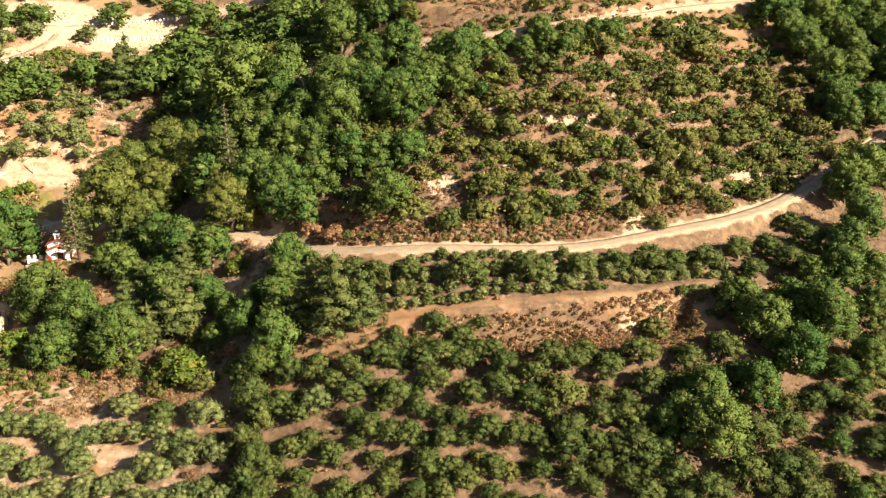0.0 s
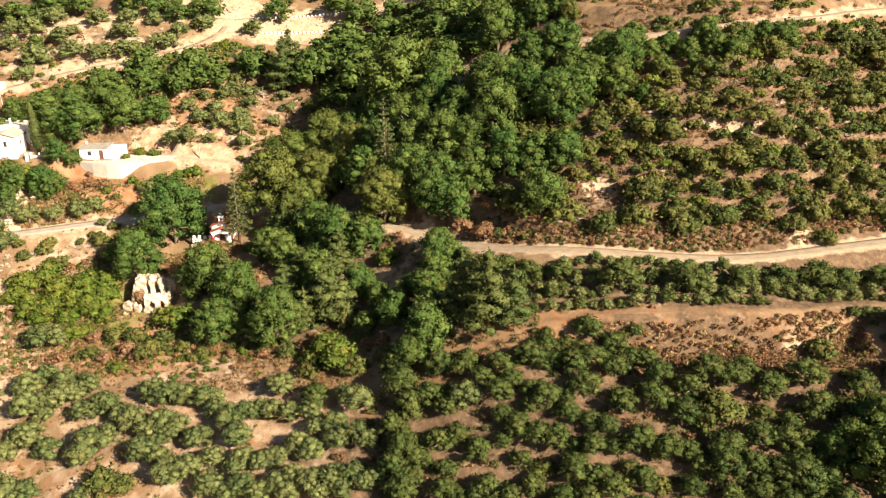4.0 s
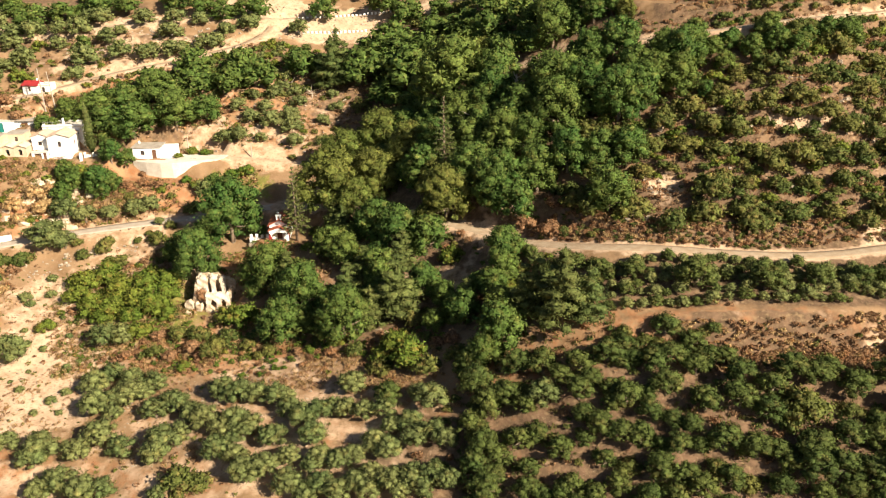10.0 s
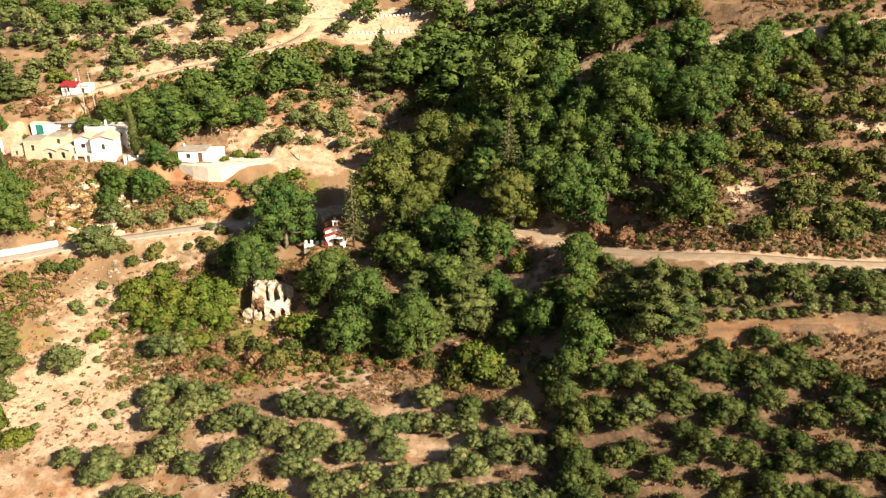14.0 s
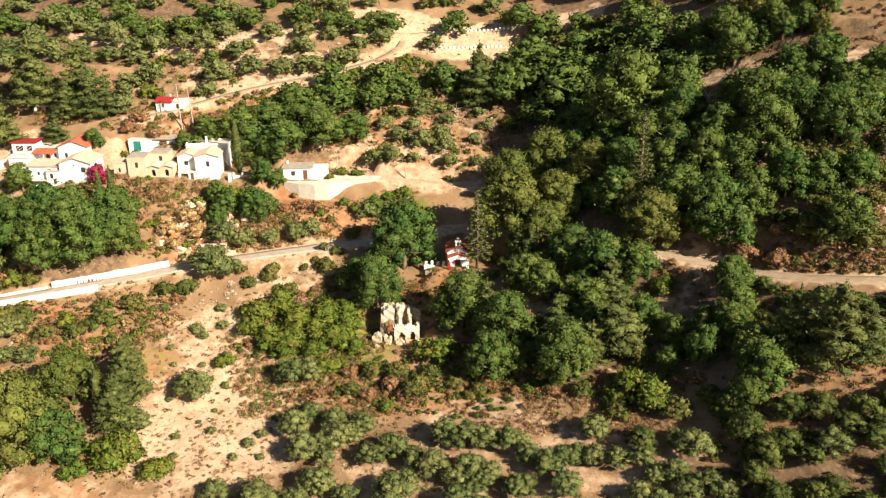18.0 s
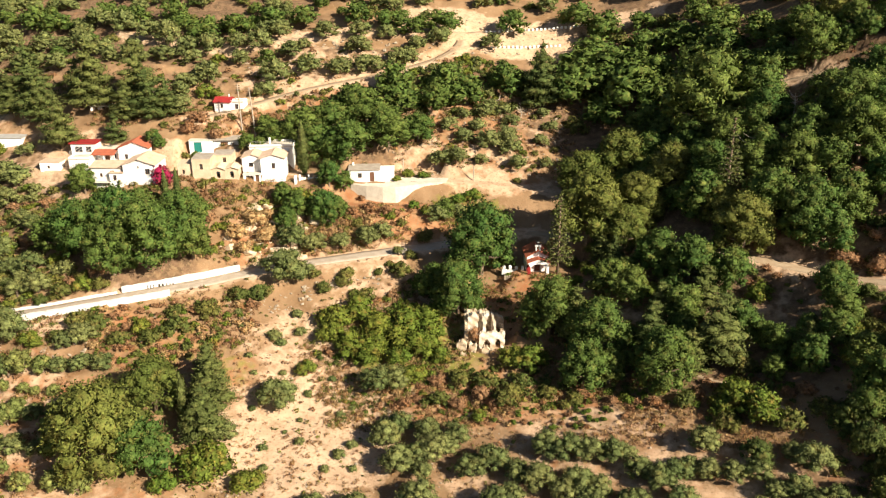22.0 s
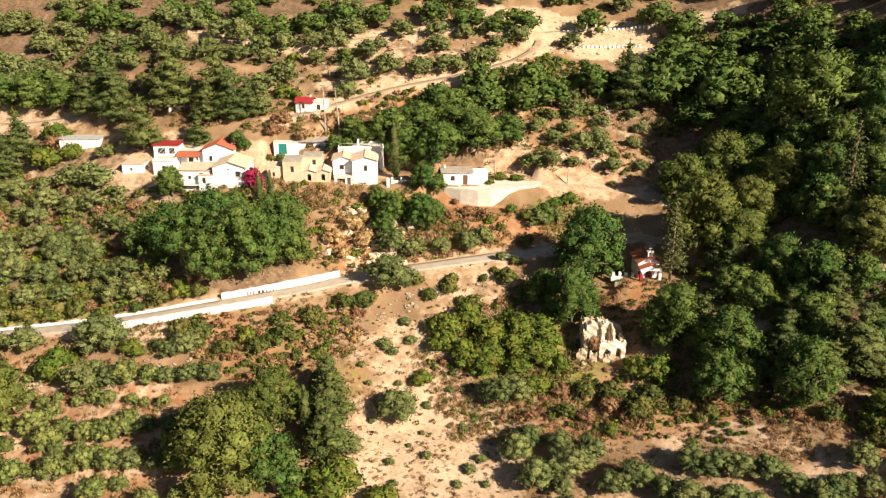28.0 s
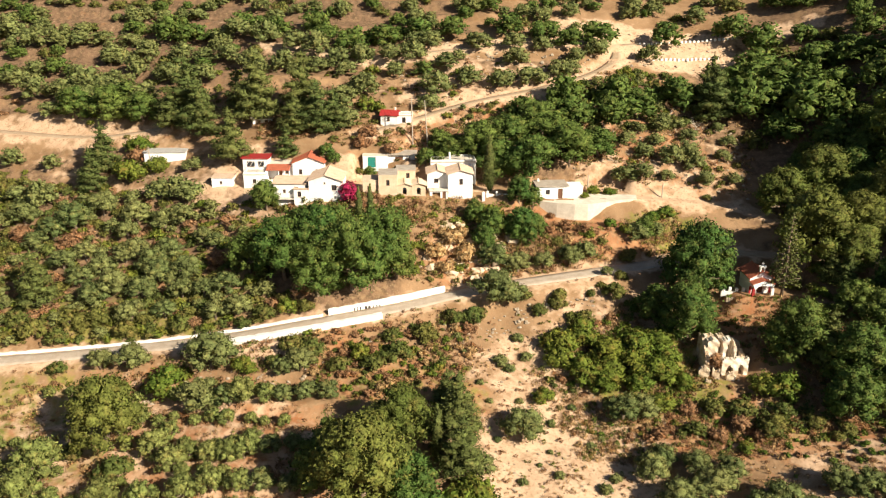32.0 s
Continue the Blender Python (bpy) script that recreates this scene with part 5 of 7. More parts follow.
# rows of olives between the track and the terrace road
STRIP = []
for i in range(26):
    for j in range(5):
        x = -9 + i * 2.15 + 0.4 * math.sin(7 * i + j)
        y = 109.9 + j * 2.3 + 0.12 * i + 0.3 * math.sin(5 * i + 3 * j)
        if read(FREE, x, y) > 0.5 and clear(x, y, 0.7, 0.36):
            STRIP.append(("olive" if (i + 2 * j) % 3 else "grove", x, y, 1.18 + 0.24 * math.sin(3 * i + 5 * j)))
growth("olive_rows", "close rows of small olives on the strip below the track", "olive trees", STRIP, 0.125, 0.6, 6, 0.7, 10, 1.0, 0.5)
for _, x, y, r in STRIP:
    take(x, y, r)
growth("strip_olives", "small olives and bushes below the bend of the track", "olive trees", strewn([(-25, 112), (-23, 127), (-12, 123), (-9, 111)], ["grove", "grove", "bush"], 1.2, 1.9, 200, 0.62, 40), 0.09, 0.6, 6, 0.7, 14, 1.0, 0.45)

# woodland that fills the ravine and the far slopes
scatter([(-66, 150), (-62, 183), (-50, 186), (-8, 186), (0, 172), (-25, 180), (-30, 160), (-12, 145), (-28, 139), (-50, 146)], ["broad", "broad", "broad", "plane"], 2.2, 4.0, 1500, 0.60, 130)
scatter([(-70, 118), (-72, 138), (-45, 140), (-25, 128), (-25, 112), (-45, 116)], ["broad", "broad", "pine", "fresh"], 1.8, 3.4, 500, 0.58, 50)
scatter([(70, 140), (115, 165), (115, 200), (66, 200), (78, 170)], ["broad"], 2.8, 4.6, 700, 0.5, 60)
FAR += strewn([(-70, 190), (-45, 182), (0, 190), (70, 196), (120, 200), (120, 260), (-70, 260)], ["broad", "broad", "bush"], 2.4, 4.2, 900, 0.55, 220)
FAR += strewn([(-330, 178), (-150, 190), (-120, 207), (-75, 226), (-70, 262), (-330, 262)], ["olive", "olive", "broad", "bush"], 1.6, 3.2, 2200, 0.5, 560)
growth("far_woods", "olives and woodland on the far upper slopes", "woods", FAR, 0.15, 0.5)

# rows of olives along the western terraces
for j in range(5):
    for i in range(20):
        x = -203 + i * 2.9 + 0.5 * math.sin(4 * i + j)
        y = 89.0 + 5.0 * j + 0.05 * (x + 175) + 0.5 * math.sin(3 * i + 2 * j)
        if x < -146 - 0.6 * j and math.sin(12.9 * i + 7.3 * j) > -0.55 and clear(x, y, 1.4, 0.5):
            plant("young", x, y, 1.25 + 0.25 * math.sin(5 * i + 3 * j))
growth("lower_olives", "small olives and bushes between the larger trees of the eastern terraces", "olive trees",
       strewn([(-9, 101), (5, 102), (6, 107.4), (-9, 107)], ["grove", "bush", "grove"], 1.2, 2.0, 300, 0.5, 16)
       + strewn([(-24, 78), (30, 78), (30, 100), (-22, 104)], ["grove", "grove", "bush"], 1.4, 2.2, 900, 0.58, 50)
       + strewn([(24, 76), (80, 76), (78, 112), (46, 112), (40, 100), (24, 96)], ["grove", "grove", "broad", "bush"], 1.7, 2.7, 900, 0.56, 90), 0.09, 0.6, 6, 0.7, 14, 1.0, 0.45)
scatter([(-46, 128), (-46, 146), (-10, 133), (-8, 124)], ["bush", "fresh", "bush", "dry"], 0.7, 1.5, 300, 0.6, 60)

# scrub, saplings and weeds of the nearer slopes
growth("track_bank", "brown dry brush on the bank above the track", "scrub", strewn([(-24, 130), (-4, 125), (12, 125), (34, 130), (52, 137), (50, 141), (30, 134), (12, 129), (-4, 130), (-20, 136)], ["dry", "straw", "dry", "bush"], 0.35, 0.69, 5000, 0.3, 850), 0.28, 0.8, core=0)
SLOPE = [(-14, 126), (72, 143), (100, 160), (90, 196), (40, 182), (0, 166), (-22, 150)]
scatter([(-20, 146), (10, 152), (36, 166), (30, 172), (0, 164), (-20, 174)], ["broad", "broad", "bush"], 1.8, 3.0, 700, 0.52, 70)
growth("terrace_scrub", "dark evergreen scrub in bands along the terrace edges", "scrub", strewn(SLOPE, ["thorn", "bush", "thorn", "bush", "fresh"], 0.9, 2.1, 9000, 0.36, 900, test=on_edge), 0.2, 0.55, 6, 0.7, 7)
growth("slope_scrub", "mixed green and dry scrub over the terraced slope", "scrub", strewn([(-14, 126), (72, 143), (84, 200), (0, 205), (-24, 178)], ["bush", "dry", "straw", "thorn", "dry"], 0.3, 0.8, 5000, 0.5, 800), 0.28, 0.75, core=0)
growth("lower_scrub", "dry and green undergrowth between the olives", "scrub", strewn([(-35, 72), (95, 75), (95, 118), (45, 122), (-8, 108), (-35, 112)], ["dry", "thorn", "bush", "thorn", "dry"], 0.35, 1.0, 2600, 0.7, 700), 0.28, 0.75, core=0)
growth("ravine_scrub", "undergrowth of brambles along the ravine", "scrub", strewn([(-100, 112), (-112, 124), (-85, 150), (-20, 140), (-15, 118), (-45, 108), (-60, 112)], ["dry", "bush", "fresh", "bush", "fresh"], 0.5, 1.3, 2600, 0.6, 620), 0.26, 0.75, core=0)
growth("western_scrub", "scrub and brambles below and above the village", "scrub", strewn([(-260, 118), (-165, 124), (-128, 137), (-118, 148), (-130, 154), (-180, 150), (-260, 165)], ["bush", "fresh", "dry", "bush"], 0.5, 1.6, 3000, 0.6, 750), 0.26, 0.75, core=0)
growth("western_thicket", "dense evergreen scrub on the slope west of the village", "scrub", strewn([(-235, 116), (-200, 117), (-160, 123), (-152, 128), (-162, 134), (-170, 148), (-200, 152), (-240, 160)], ["bush", "fresh", "dry", "bush", "thorn", "olive"], 0.9, 2.0, 5000, 0.4, 620), 0.19, 0.55, 6, 0.7, 7)
growth("upper_scrub", "dense evergreen scrub below the upper track", "scrub", strewn([(-145, 184), (-118, 192), (-100, 199), (-92, 211), (-74, 212), (-68, 198), (-90, 186), (-120, 177)], ["bush", "thorn", "fresh", "bush", "olive"], 0.8, 1.9, 1600, 0.42, 210), 0.19, 0.55, 6, 0.7, 7)
growth("hill_scrub", "scattered scrub on the hill above the village", "scrub", strewn([(-200, 165), (-150, 168), (-100, 172), (-72, 172), (-70, 200), (-100, 205), (-140, 200), (-260, 182)], ["bush", "dry", "bush", "fresh"], 0.4, 1.2, 1600, 0.7, 330), 0.28, 0.75, core=0)
growth("field_weeds", "low tufts and weeds in the bare field", "weeds", strewn([(-220, 84), (-40, 84), (-52, 112), (-100, 130), (-90, 146), (-112, 140), (-135, 128), (-200, 112)], ["dry", "dry", "bush", "fresh"], 0.15, 0.6, 2600, 0.8, 900), 0.4, 0.5, 5, 0, 3)
growth("cliff_grass", "dry rust-coloured grass and brush on the cliff", "scrub", strewn([(-134, 138), (-118, 140), (-100, 152), (-98, 160), (-114, 158), (-128, 153)], ["dry", "straw", "straw", "straw", "bush"], 0.4, 1.0, 1200, 0.5, 420), 0.3, 0.8, core=0)
growth("bank_grass", "dry rust-coloured brush on the terrace bank", "scrub", strewn([(-2, 103), (38, 104.5), (38, 113), (28, 109.6), (14, 108.1), (-2, 107)], ["dry", "dry", "dry", "straw"], 0.4, 0.69, 5000, 0.3, 620), 0.3, 0.9, core=0.5)

growth("bramble_bank", "rust and green brambles below the road", "scrub", strewn([(-152, 114), (-150, 121), (-136, 126), (-122, 131), (-121, 121), (-134, 112)], ["dry", "dry", "fresh", "straw", "bush"], 0.5, 1.3, 900, 0.5, 200), 0.24, 0.75)
growth("ruin_brambles", "rust and yellow-green brambles round the ruin", "scrub", strewn([(-104, 110), (-100, 120), (-90, 124), (-66, 120), (-50, 115), (-60, 108), (-85, 110)], ["dry", "straw", "fresh", "fresh", "bush"], 0.45, 0.69, 1500, 0.5, 150), 0.2, 0.75)


def tufts(name, label, poly, kinds, count, low=0.35, high=0.8):
    """Dry grass: upright tufts, thick in patches and thin between."""
    xs, ys = [p[0] for p in poly], [p[1] for p in poly]
    x, y = lay.uniform(min(xs), max(xs), count * 4), lay.uniform(min(ys), max(ys), count * 4)
    dense = ripple(x, y, 5.0, 3.3) + 0.6 * ripple(x, y, 1.9, 5.1) + lay.uniform(-0.6, 0.6, len(x)) > 0
    spots = []
    for a, b in zip(x[dense].tolist(), y[dense].tolist()):
        if len(spots) < count and inside(poly, a, b) and read(FREE, a, b) > 0.2:
            spots.append((kinds[int(lay.integers(len(kinds)))], a, b, lay.uniform(low, high)))
    growth(name, label, "grass", spots, 0.5, 0.9, 6, 0, 2, 1.4, 0.3)


tufts("valley_grass", "rust and yellow-green dry grass round the ruin", [(-104, 108), (-112, 122), (-96, 140), (-66, 142), (-48, 118), (-60, 110)], ["dry", "straw", "straw", "fresh"], 3200, 0.35, 0.7)
tufts("path_grass", "straw-coloured grass beside the footpath", [(-64, 105), (-64, 113), (-34, 113), (-33, 102)], ["straw", "dry", "straw"], 800, 0.3, 0.6)
tufts("roadside_grass", "dry grass and weeds below the road", [(-215, 108), (-165, 118), (-128, 131), (-118, 126), (-126, 112), (-160, 112), (-215, 98)], ["dry", "fresh", "dry", "straw"], 1500)
tufts("terrace_grass", "dry rust-coloured grass on the western terraces", [(-215, 86), (-140, 86), (-138, 110), (-215, 104)], ["straw", "straw", "dry"], 900)
tufts("bank_tufts", "rust-coloured grass below the yard and village", [(-134, 138), (-112, 143), (-86, 156), (-84, 166), (-96, 162), (-106, 158), (-128, 154)], ["dry", "straw", "dry", "fresh"], 900)
tufts("slope_grass", "greyish dry grass over the eastern slope", [(-12, 126), (72, 143), (80, 180), (0, 180), (-16, 150)], ["straw", "dry", "dry", "dry"], 5200, 0.3, 0.65)
tufts("grove_grass", "dry grass between the eastern olives", [(-35, 78), (90, 78), (90, 112), (-30, 110)], ["dry", "dry", "thorn", "bush"], 1600)
tufts("village_grass", "straw and rust-coloured grass on the bank below the village", [(-158, 137), (-130, 136), (-112, 148), (-96, 150), (-84, 158), (-112, 157), (-128, 158), (-150, 156)], ["straw", "dry", "straw", "dry", "fresh"], 1300, 0.4, 0.9)
tufts("hill_grass", "dry grass on the bank above the village", [(-175, 166), (-140, 166), (-112, 168), (-92, 171), (-95, 186), (-120, 184), (-150, 182), (-175, 178)], ["dry", "straw", "dry", "bush"], 1300, 0.4, 0.8)
tufts("field_grass", "thin dry grass in the bare field", [(-128, 90), (-60, 90), (-64, 110), (-92, 116), (-104, 132), (-122, 124)], ["straw", "straw", "dry"], 900, 0.25, 0.5)
tufts("orchard_grass", "dry grass on the orchard slope", [(-150, 168), (-110, 170), (-70, 172), (-66, 200), (-100, 206), (-150, 196)], ["straw", "dry", "straw", "bush"], 1200)


# ---- buildings ----
GLASS = plain("dark_window_glass", (0.03, 0.035, 0.04), (0.05, 0.055, 0.06), 2.0, 0.12, 0.0, 0.01)
SHUTTER = plain("brown_shutter", (0.17, 0.085, 0.05), (0.12, 0.06, 0.04), 3.0, 0.7)
TEAL = plain("teal_door_paint", (0.02, 0.23, 0.19), (0.03, 0.18, 0.15), 2.0, 0.6)
ROOF_GREY = plain("weathered_roof_screed", (0.42, 0.37, 0.31), (0.33, 0.28, 0.23), 0.8, 0.95)
ROOF_PALE = plain("pale_roof_tiles", (0.58, 0.44, 0.33), (0.50, 0.36, 0.26), 0.9, 0.9)
OCHRE = plain("ochre_plaster", (0.64, 0.51, 0.37), (0.53, 0.40, 0.28), 0.7, 0.95, 0.5, 0.03, 5)
METAL = plain("grey_metal", (0.45, 0.45, 0.44), (0.36, 0.35, 0.33), 2.0, 0.5)
IRON = plain("dark_iron", (0.06, 0.055, 0.05), (0.09, 0.07, 0.05), 2.0, 0.6)
STUCCO = plain("weathered_white_stucco", (0.84, 0.84, 0.83), (0.73, 0.71, 0.68), 0.5, 0.92, 0.3, 0.02, 7)
RUBBLE = plain("rubble_masonry", (0.66, 0.55, 0.41), (0.42, 0.30, 0.19), 0.9, 0.95, 0.9, 0.12, 3.5)
PLASTER_OLD = plain("flaking_lime_plaster", (0.78, 0.72, 0.62), (0.50, 0.38, 0.26), 0.6, 0.95, 0.6, 0.06, 4)


def solid(cells, xs, zs, thick):
    """A wall in the x-z plane, front at y = 0, made of the filled cells of a grid; openings go right through."""
    v, f, at = [], [], {}

    def corner(i, j, k):
        if (i, j, k) not in at:
            at[(i, j, k)] = len(v)
            v.append((xs[i], thick * k, zs[j]))
        return at[(i, j, k)]

    n, m = len(xs) - 1, len(zs) - 1
    for i in range(n):
        for j in range(m):
            if not cells[i][j]:
                continue
            f.append((corner(i, j, 0), corner(i + 1, j, 0), corner(i + 1, j + 1, 0), corner(i, j + 1, 0)))
            f.append((corner(i, j + 1, 1), corner(i + 1, j + 1, 1), corner(i + 1, j, 1), corner(i, j, 1)))
            for di, dj, a, b in ((-1, 0, (i, j), (i, j + 1)), (1, 0, (i + 1, j + 1), (i + 1, j)), (0, -1, (i + 1, j), (i, j)), (0, 1, (i, j + 1), (i + 1, j + 1))):
                p, q = i + di, j + dj
                if not (0 <= p < n and 0 <= q < m) or not cells[p][q]:
                    f.append((corner(*a, 0), corner(*b, 0), corner(*b, 1), corner(*a, 1)))
    return v, f


def slab(x0, x1, y0, y1, z0, z1, edge=0.03):
    """A block with eased edges."""
    bm = bmesh.new()
    bmesh.ops.create_cube(bm, size=1, matrix=Matrix.Translation(((x0 + x1) / 2, (y0 + y1) / 2, (z0 + z1) / 2)) @ Matrix.Diagonal((x1 - x0, y1 - y0, z1 - z0, 1)))
    if edge:
        bmesh.ops.bevel(bm, geom=bm.edges[:], offset=min(edge, 0.3 * min(x1 - x0, y1 - y0, z1 - z0)), segments=1, affect="EDGES")
    v, f = [tuple(q.co) for q in bm.verts], [tuple(q.index for q in p.verts) for p in bm.faces]
    bm.free()
    return v, f


def put(name, vf, mat, parent, label="", at=(0, 0, 0), turn=0.0):
    return part(name, mesh_of(name, vf[0], vf[1], [mat]), parent, label, at, turn)


def wall(parent, a, b, z0, high, holes, mat, thick=0.35, peak=0.0, name="wall"):
    """A wall from a to b in plan (outside on its right hand), openings (from a, sill, width, height, what), peak: a gable on top."""
    run = math.hypot(b[0] - a[0], b[1] - a[1])
    turn = math.degrees(math.atan2(b[1] - a[1], b[0] - a[0]))
    xs = sorted({0.0, run, *[h[0] for h in holes], *[h[0] + h[2] for h in holes]})
    zs = sorted({-0.8, high, *[h[1] for h in holes if h[1] > 0], *[h[1] + h[3] for h in holes], 0.0})
    cells = [[not any(h[0] <= (xs[i] + xs[i + 1]) / 2 <= h[0] + h[2] and h[1] <= (zs[j] + zs[j + 1]) / 2 <= h[1] + h[3] for h in holes) for j in range(len(zs) - 1)] for i in range(len(xs) - 1)]
    v, f = solid(cells, xs, zs, thick)
    if peak:
        n = len(v)
        v += [(0, 0, high), (run, 0, high), (run / 2, 0, high + peak), (0, thick, high), (run, thick, high), (run / 2, thick, high + peak)]
        f += [(n, n + 1, n + 2), (n + 5, n + 4, n + 3), (n + 1, n + 4, n + 5, n + 2), (n + 3, n, n + 2, n + 5)]
    w = put(name, (v, f), mat, parent, at=(a[0], a[1], z0), turn=turn)
    for x, z, wide, tall, what in holes:
        if what == "gap":
            continue
        if what in ("door", "teal"):
            put("door", slab(x + 0.02, x + wide - 0.02, 0.12, 0.18, z + 0.02, z + tall - 0.02, 0.02), TEAL if what == "teal" else SHUTTER, parent, "teal painted double door" if what == "teal" else "brown wooden door", (a[0], a[1], z0), turn)
            continue
        d = put("window", slab(x + 0.03, x + wide - 0.03, 0.20, 0.23, z + 0.03, z + tall - 0.03, 0), GLASS, parent, "dark window", (a[0], a[1], z0), turn)
        t = 0.07
        rails = [slab(x, x + wide, 0.14, 0.2, z, z + t, 0), slab(x, x + wide, 0.14, 0.2, z + tall - t, z + tall, 0), slab(x, x + t, 0.14, 0.2, z + t, z + tall - t, 0), slab(x + wide - t, x + wide, 0.14, 0.2, z + t, z + tall - t, 0), slab(x + wide / 2 - 0.03, x + wide / 2 + 0.03, 0.14, 0.2, z + t, z + tall - t, 0)]
        put("frame", join(rails), SHUTTER, d)
        put("sill", slab(x - 0.08, x + wide + 0.08, -0.07, 0.13, z - 0.07, z - 0.005, 0.01), CONCRETE, d)
    return w


def ribbed(x0, x1, y0, y1, z0, z1, pitch=0.32, thick=0.09):
    """A tiled roof slope that rises from (y0, z0) to (y1, z1), with a rounded rib along each column of tiles."""
    n = max(4, int((x1 - x0) / pitch) * 4)
    v, f = [], []
    for k in range(2):
        for row in range(2):
            for i in range(n + 1):
                x = x0 + (x1 - x0) * i / n
                up = 0.055 * abs(math.sin(math.pi * (x - x0) / pitch)) if k == 0 else -thick
                v.append((x, (y0, y1)[row], (z0, z1)[row] + up))
    m = n + 1
    for i in range(n):
        f.append((i, i + 1, m + i + 1, m + i))
        f.append((3 * m + i, 3 * m + i + 1, 2 * m + i + 1, 2 * m + i))
        f.append((2 * m + i, 2 * m + i + 1, i + 1, i))
        f.append((m + i, m + i + 1, 3 * m + i + 1, 3 * m + i))
    f += [(0, m, 3 * m, 2 * m), (n, 2 * m + n, 3 * m + n, m + n)]
    return v, f


def gable_roof(parent, w, d, z, peak, mat, along_y=True, over=0.3):
    """Two slopes and a ridge cap; along_y: the ridge runs from front to back."""
    if along_y:
        half, low = w / 2, z - peak * over / (w / 2)
        for s in (1, -1):
            vf = ribbed(-over, d + over, 0, half + over, z + peak + 0.06, low + 0.06)
            v = [(half + s * y, x, zz) for x, y, zz in vf[0]]
            put("roof_slope", (v, [q[::-1] if s == 1 else q for q in vf[1]]), mat, parent)
        put("ridge_cap", tube([(half, -over, z + peak + 0.08), (half, d + over, z + peak + 0.08)], [0.12, 0.12], 6), mat, parent)
    else:
        half, low = d / 2, z - peak * over / (d / 2)
        put("roof_slope", ribbed(-over, w + over, -over, half, low + 0.06, z + peak + 0.06), mat, parent)
        back = ribbed(-over, w + over, -over, half, low + 0.06, z + peak + 0.06)
        put("roof_slope", ([(x, d - y, zz) for x, y, zz in back[0]], [q[::-1] for q in back[1]]), mat, parent)
        put("ridge_cap", tube([(-over, half, z + peak + 0.08), (w + over, half, z + peak + 0.08)], [0.12, 0.12], 6), mat, parent)


def flat_roof(parent, w, d, z, mat, over=0.15, rim=0.0):
    put("roof", slab(-over, w + over, -over, d + over, z + 0.003, z + 0.16), mat, parent)
    if rim:
        for x0, x1, y0, y1 in ((0, w, 0, 0.16), (0, w, d - 0.16, d), (0, 0.16, 0.163, d - 0.163), (w - 0.16, w, 0.163, d - 0.163)):
            put("parapet", slab(x0, x1, y0, y1, z + 0.164, z + 0.16 + rim), STUCCO, parent)


def block(parent, x, y, w, d, z, high, front=(), right=(), left=(), mat=None, roof="flat", roof_mat=None, peak=0.0, rim=0.0, over=0.15):
    """One volume of a house: four walls, openings and a roof, as parts of parent."""
    mat = mat or STUCCO
    base = thing_part(parent, x, y, z)
    gy, gx = (peak, 0) if roof == "gable_y" else (0, peak if roof == "gable_x" else 0)
    wall(base, (0, 0), (w, 0), 0, high, list(front), mat, peak=gy)
    wall(base, (w, d), (0, d), 0, high, [], mat, peak=gy)
    wall(base, (w, 0.352), (w, d - 0.352), 0, high, list(right), mat, peak=gx)
    wall(base, (0, d - 0.352), (0, 0.352), 0, high, list(left), mat, peak=gx)
    put("floor_slab", slab(0.36, w - 0.36, 0.36, d - 0.36, -0.3, 0.02, 0), CONCRETE, base)
    if roof == "flat":
        flat_roof(base, w, d, high, roof_mat or ROOF_GREY, over, rim)
    elif roof:
        gable_roof(base, w, d, high, peak, roof_mat or ROOF_PALE, roof == "gable_y")
    return base


class thing_part:
    """Stands for a house while one of its volumes is set out: parts go under the house, moved to the volume's corner."""

    def __init__(self, parent, x, y, z):
        self.parent, self.shift = parent, Vector((x, y, z))


plain_part = part


def part(name, me, parent, label="", at=(0, 0, 0), turn=0.0):
    if isinstance(parent, thing_part):
        return plain_part(name, me, parent.parent, label, Vector(at) + parent.shift, turn)
    return plain_part(name, me, parent, label, at, turn)


def house(name, label, x, y, z, turn=12.0, category="house"):
    return thing(name, label, category, (x, y, z), turn)


# annex on its concrete yard
h = house("house", "low white house with a flat grey roof beside a concrete yard", -113.6, 161.6, 23.32, 13)
block(h, 0, 0, 6.1, 4.2, 0, 2.55, [(1.7, 0.9, 0.85, 1.0, "window"), (4.2, 0.03, 0.95, 2.05, "door")], over=0.3)
block(h, 6.11, 0.35, 3.2, 3.6, 0, 2.2, [], over=0.08, roof_mat=LIME)
put("chimney", slab(0.5, 0.9, 3.2, 3.6, 2.72, 3.3), STUCCO, h)

# the tall white house with its wing and rear block
h = house("house", "tall white two-storey house with a shallow tiled roof", -131.0, 156.9, 24.25, 12)
block(h, 0, 0, 4.9, 5.2, 0, 4.75, [(2.25, 2.5, 0.7, 1.2, "window")], [(2.0, 2.4, 0.8, 1.1, "window")], roof="gable_y", peak=0.75, roof_mat=ROOF_PALE)
block(h, -4.0, 1.5, 3.98, 4.6, 0.6, 3.9, [(1.3, 1.9, 0.9, 0.9, "window"), (2.3, 0.0, 0.9, 1.0, "gap")], roof="gable_y", peak=0.7, roof_mat=ROOF_PALE)
block(h, -3.6, -0.6, 3.5, 2.05, -0.2, 1.6, [(0.5, 0.3, 1.6, 1.1, "gap"), (2.5, 0.03, 0.7, 1.5, "door")], roof_mat=CONCRETE)
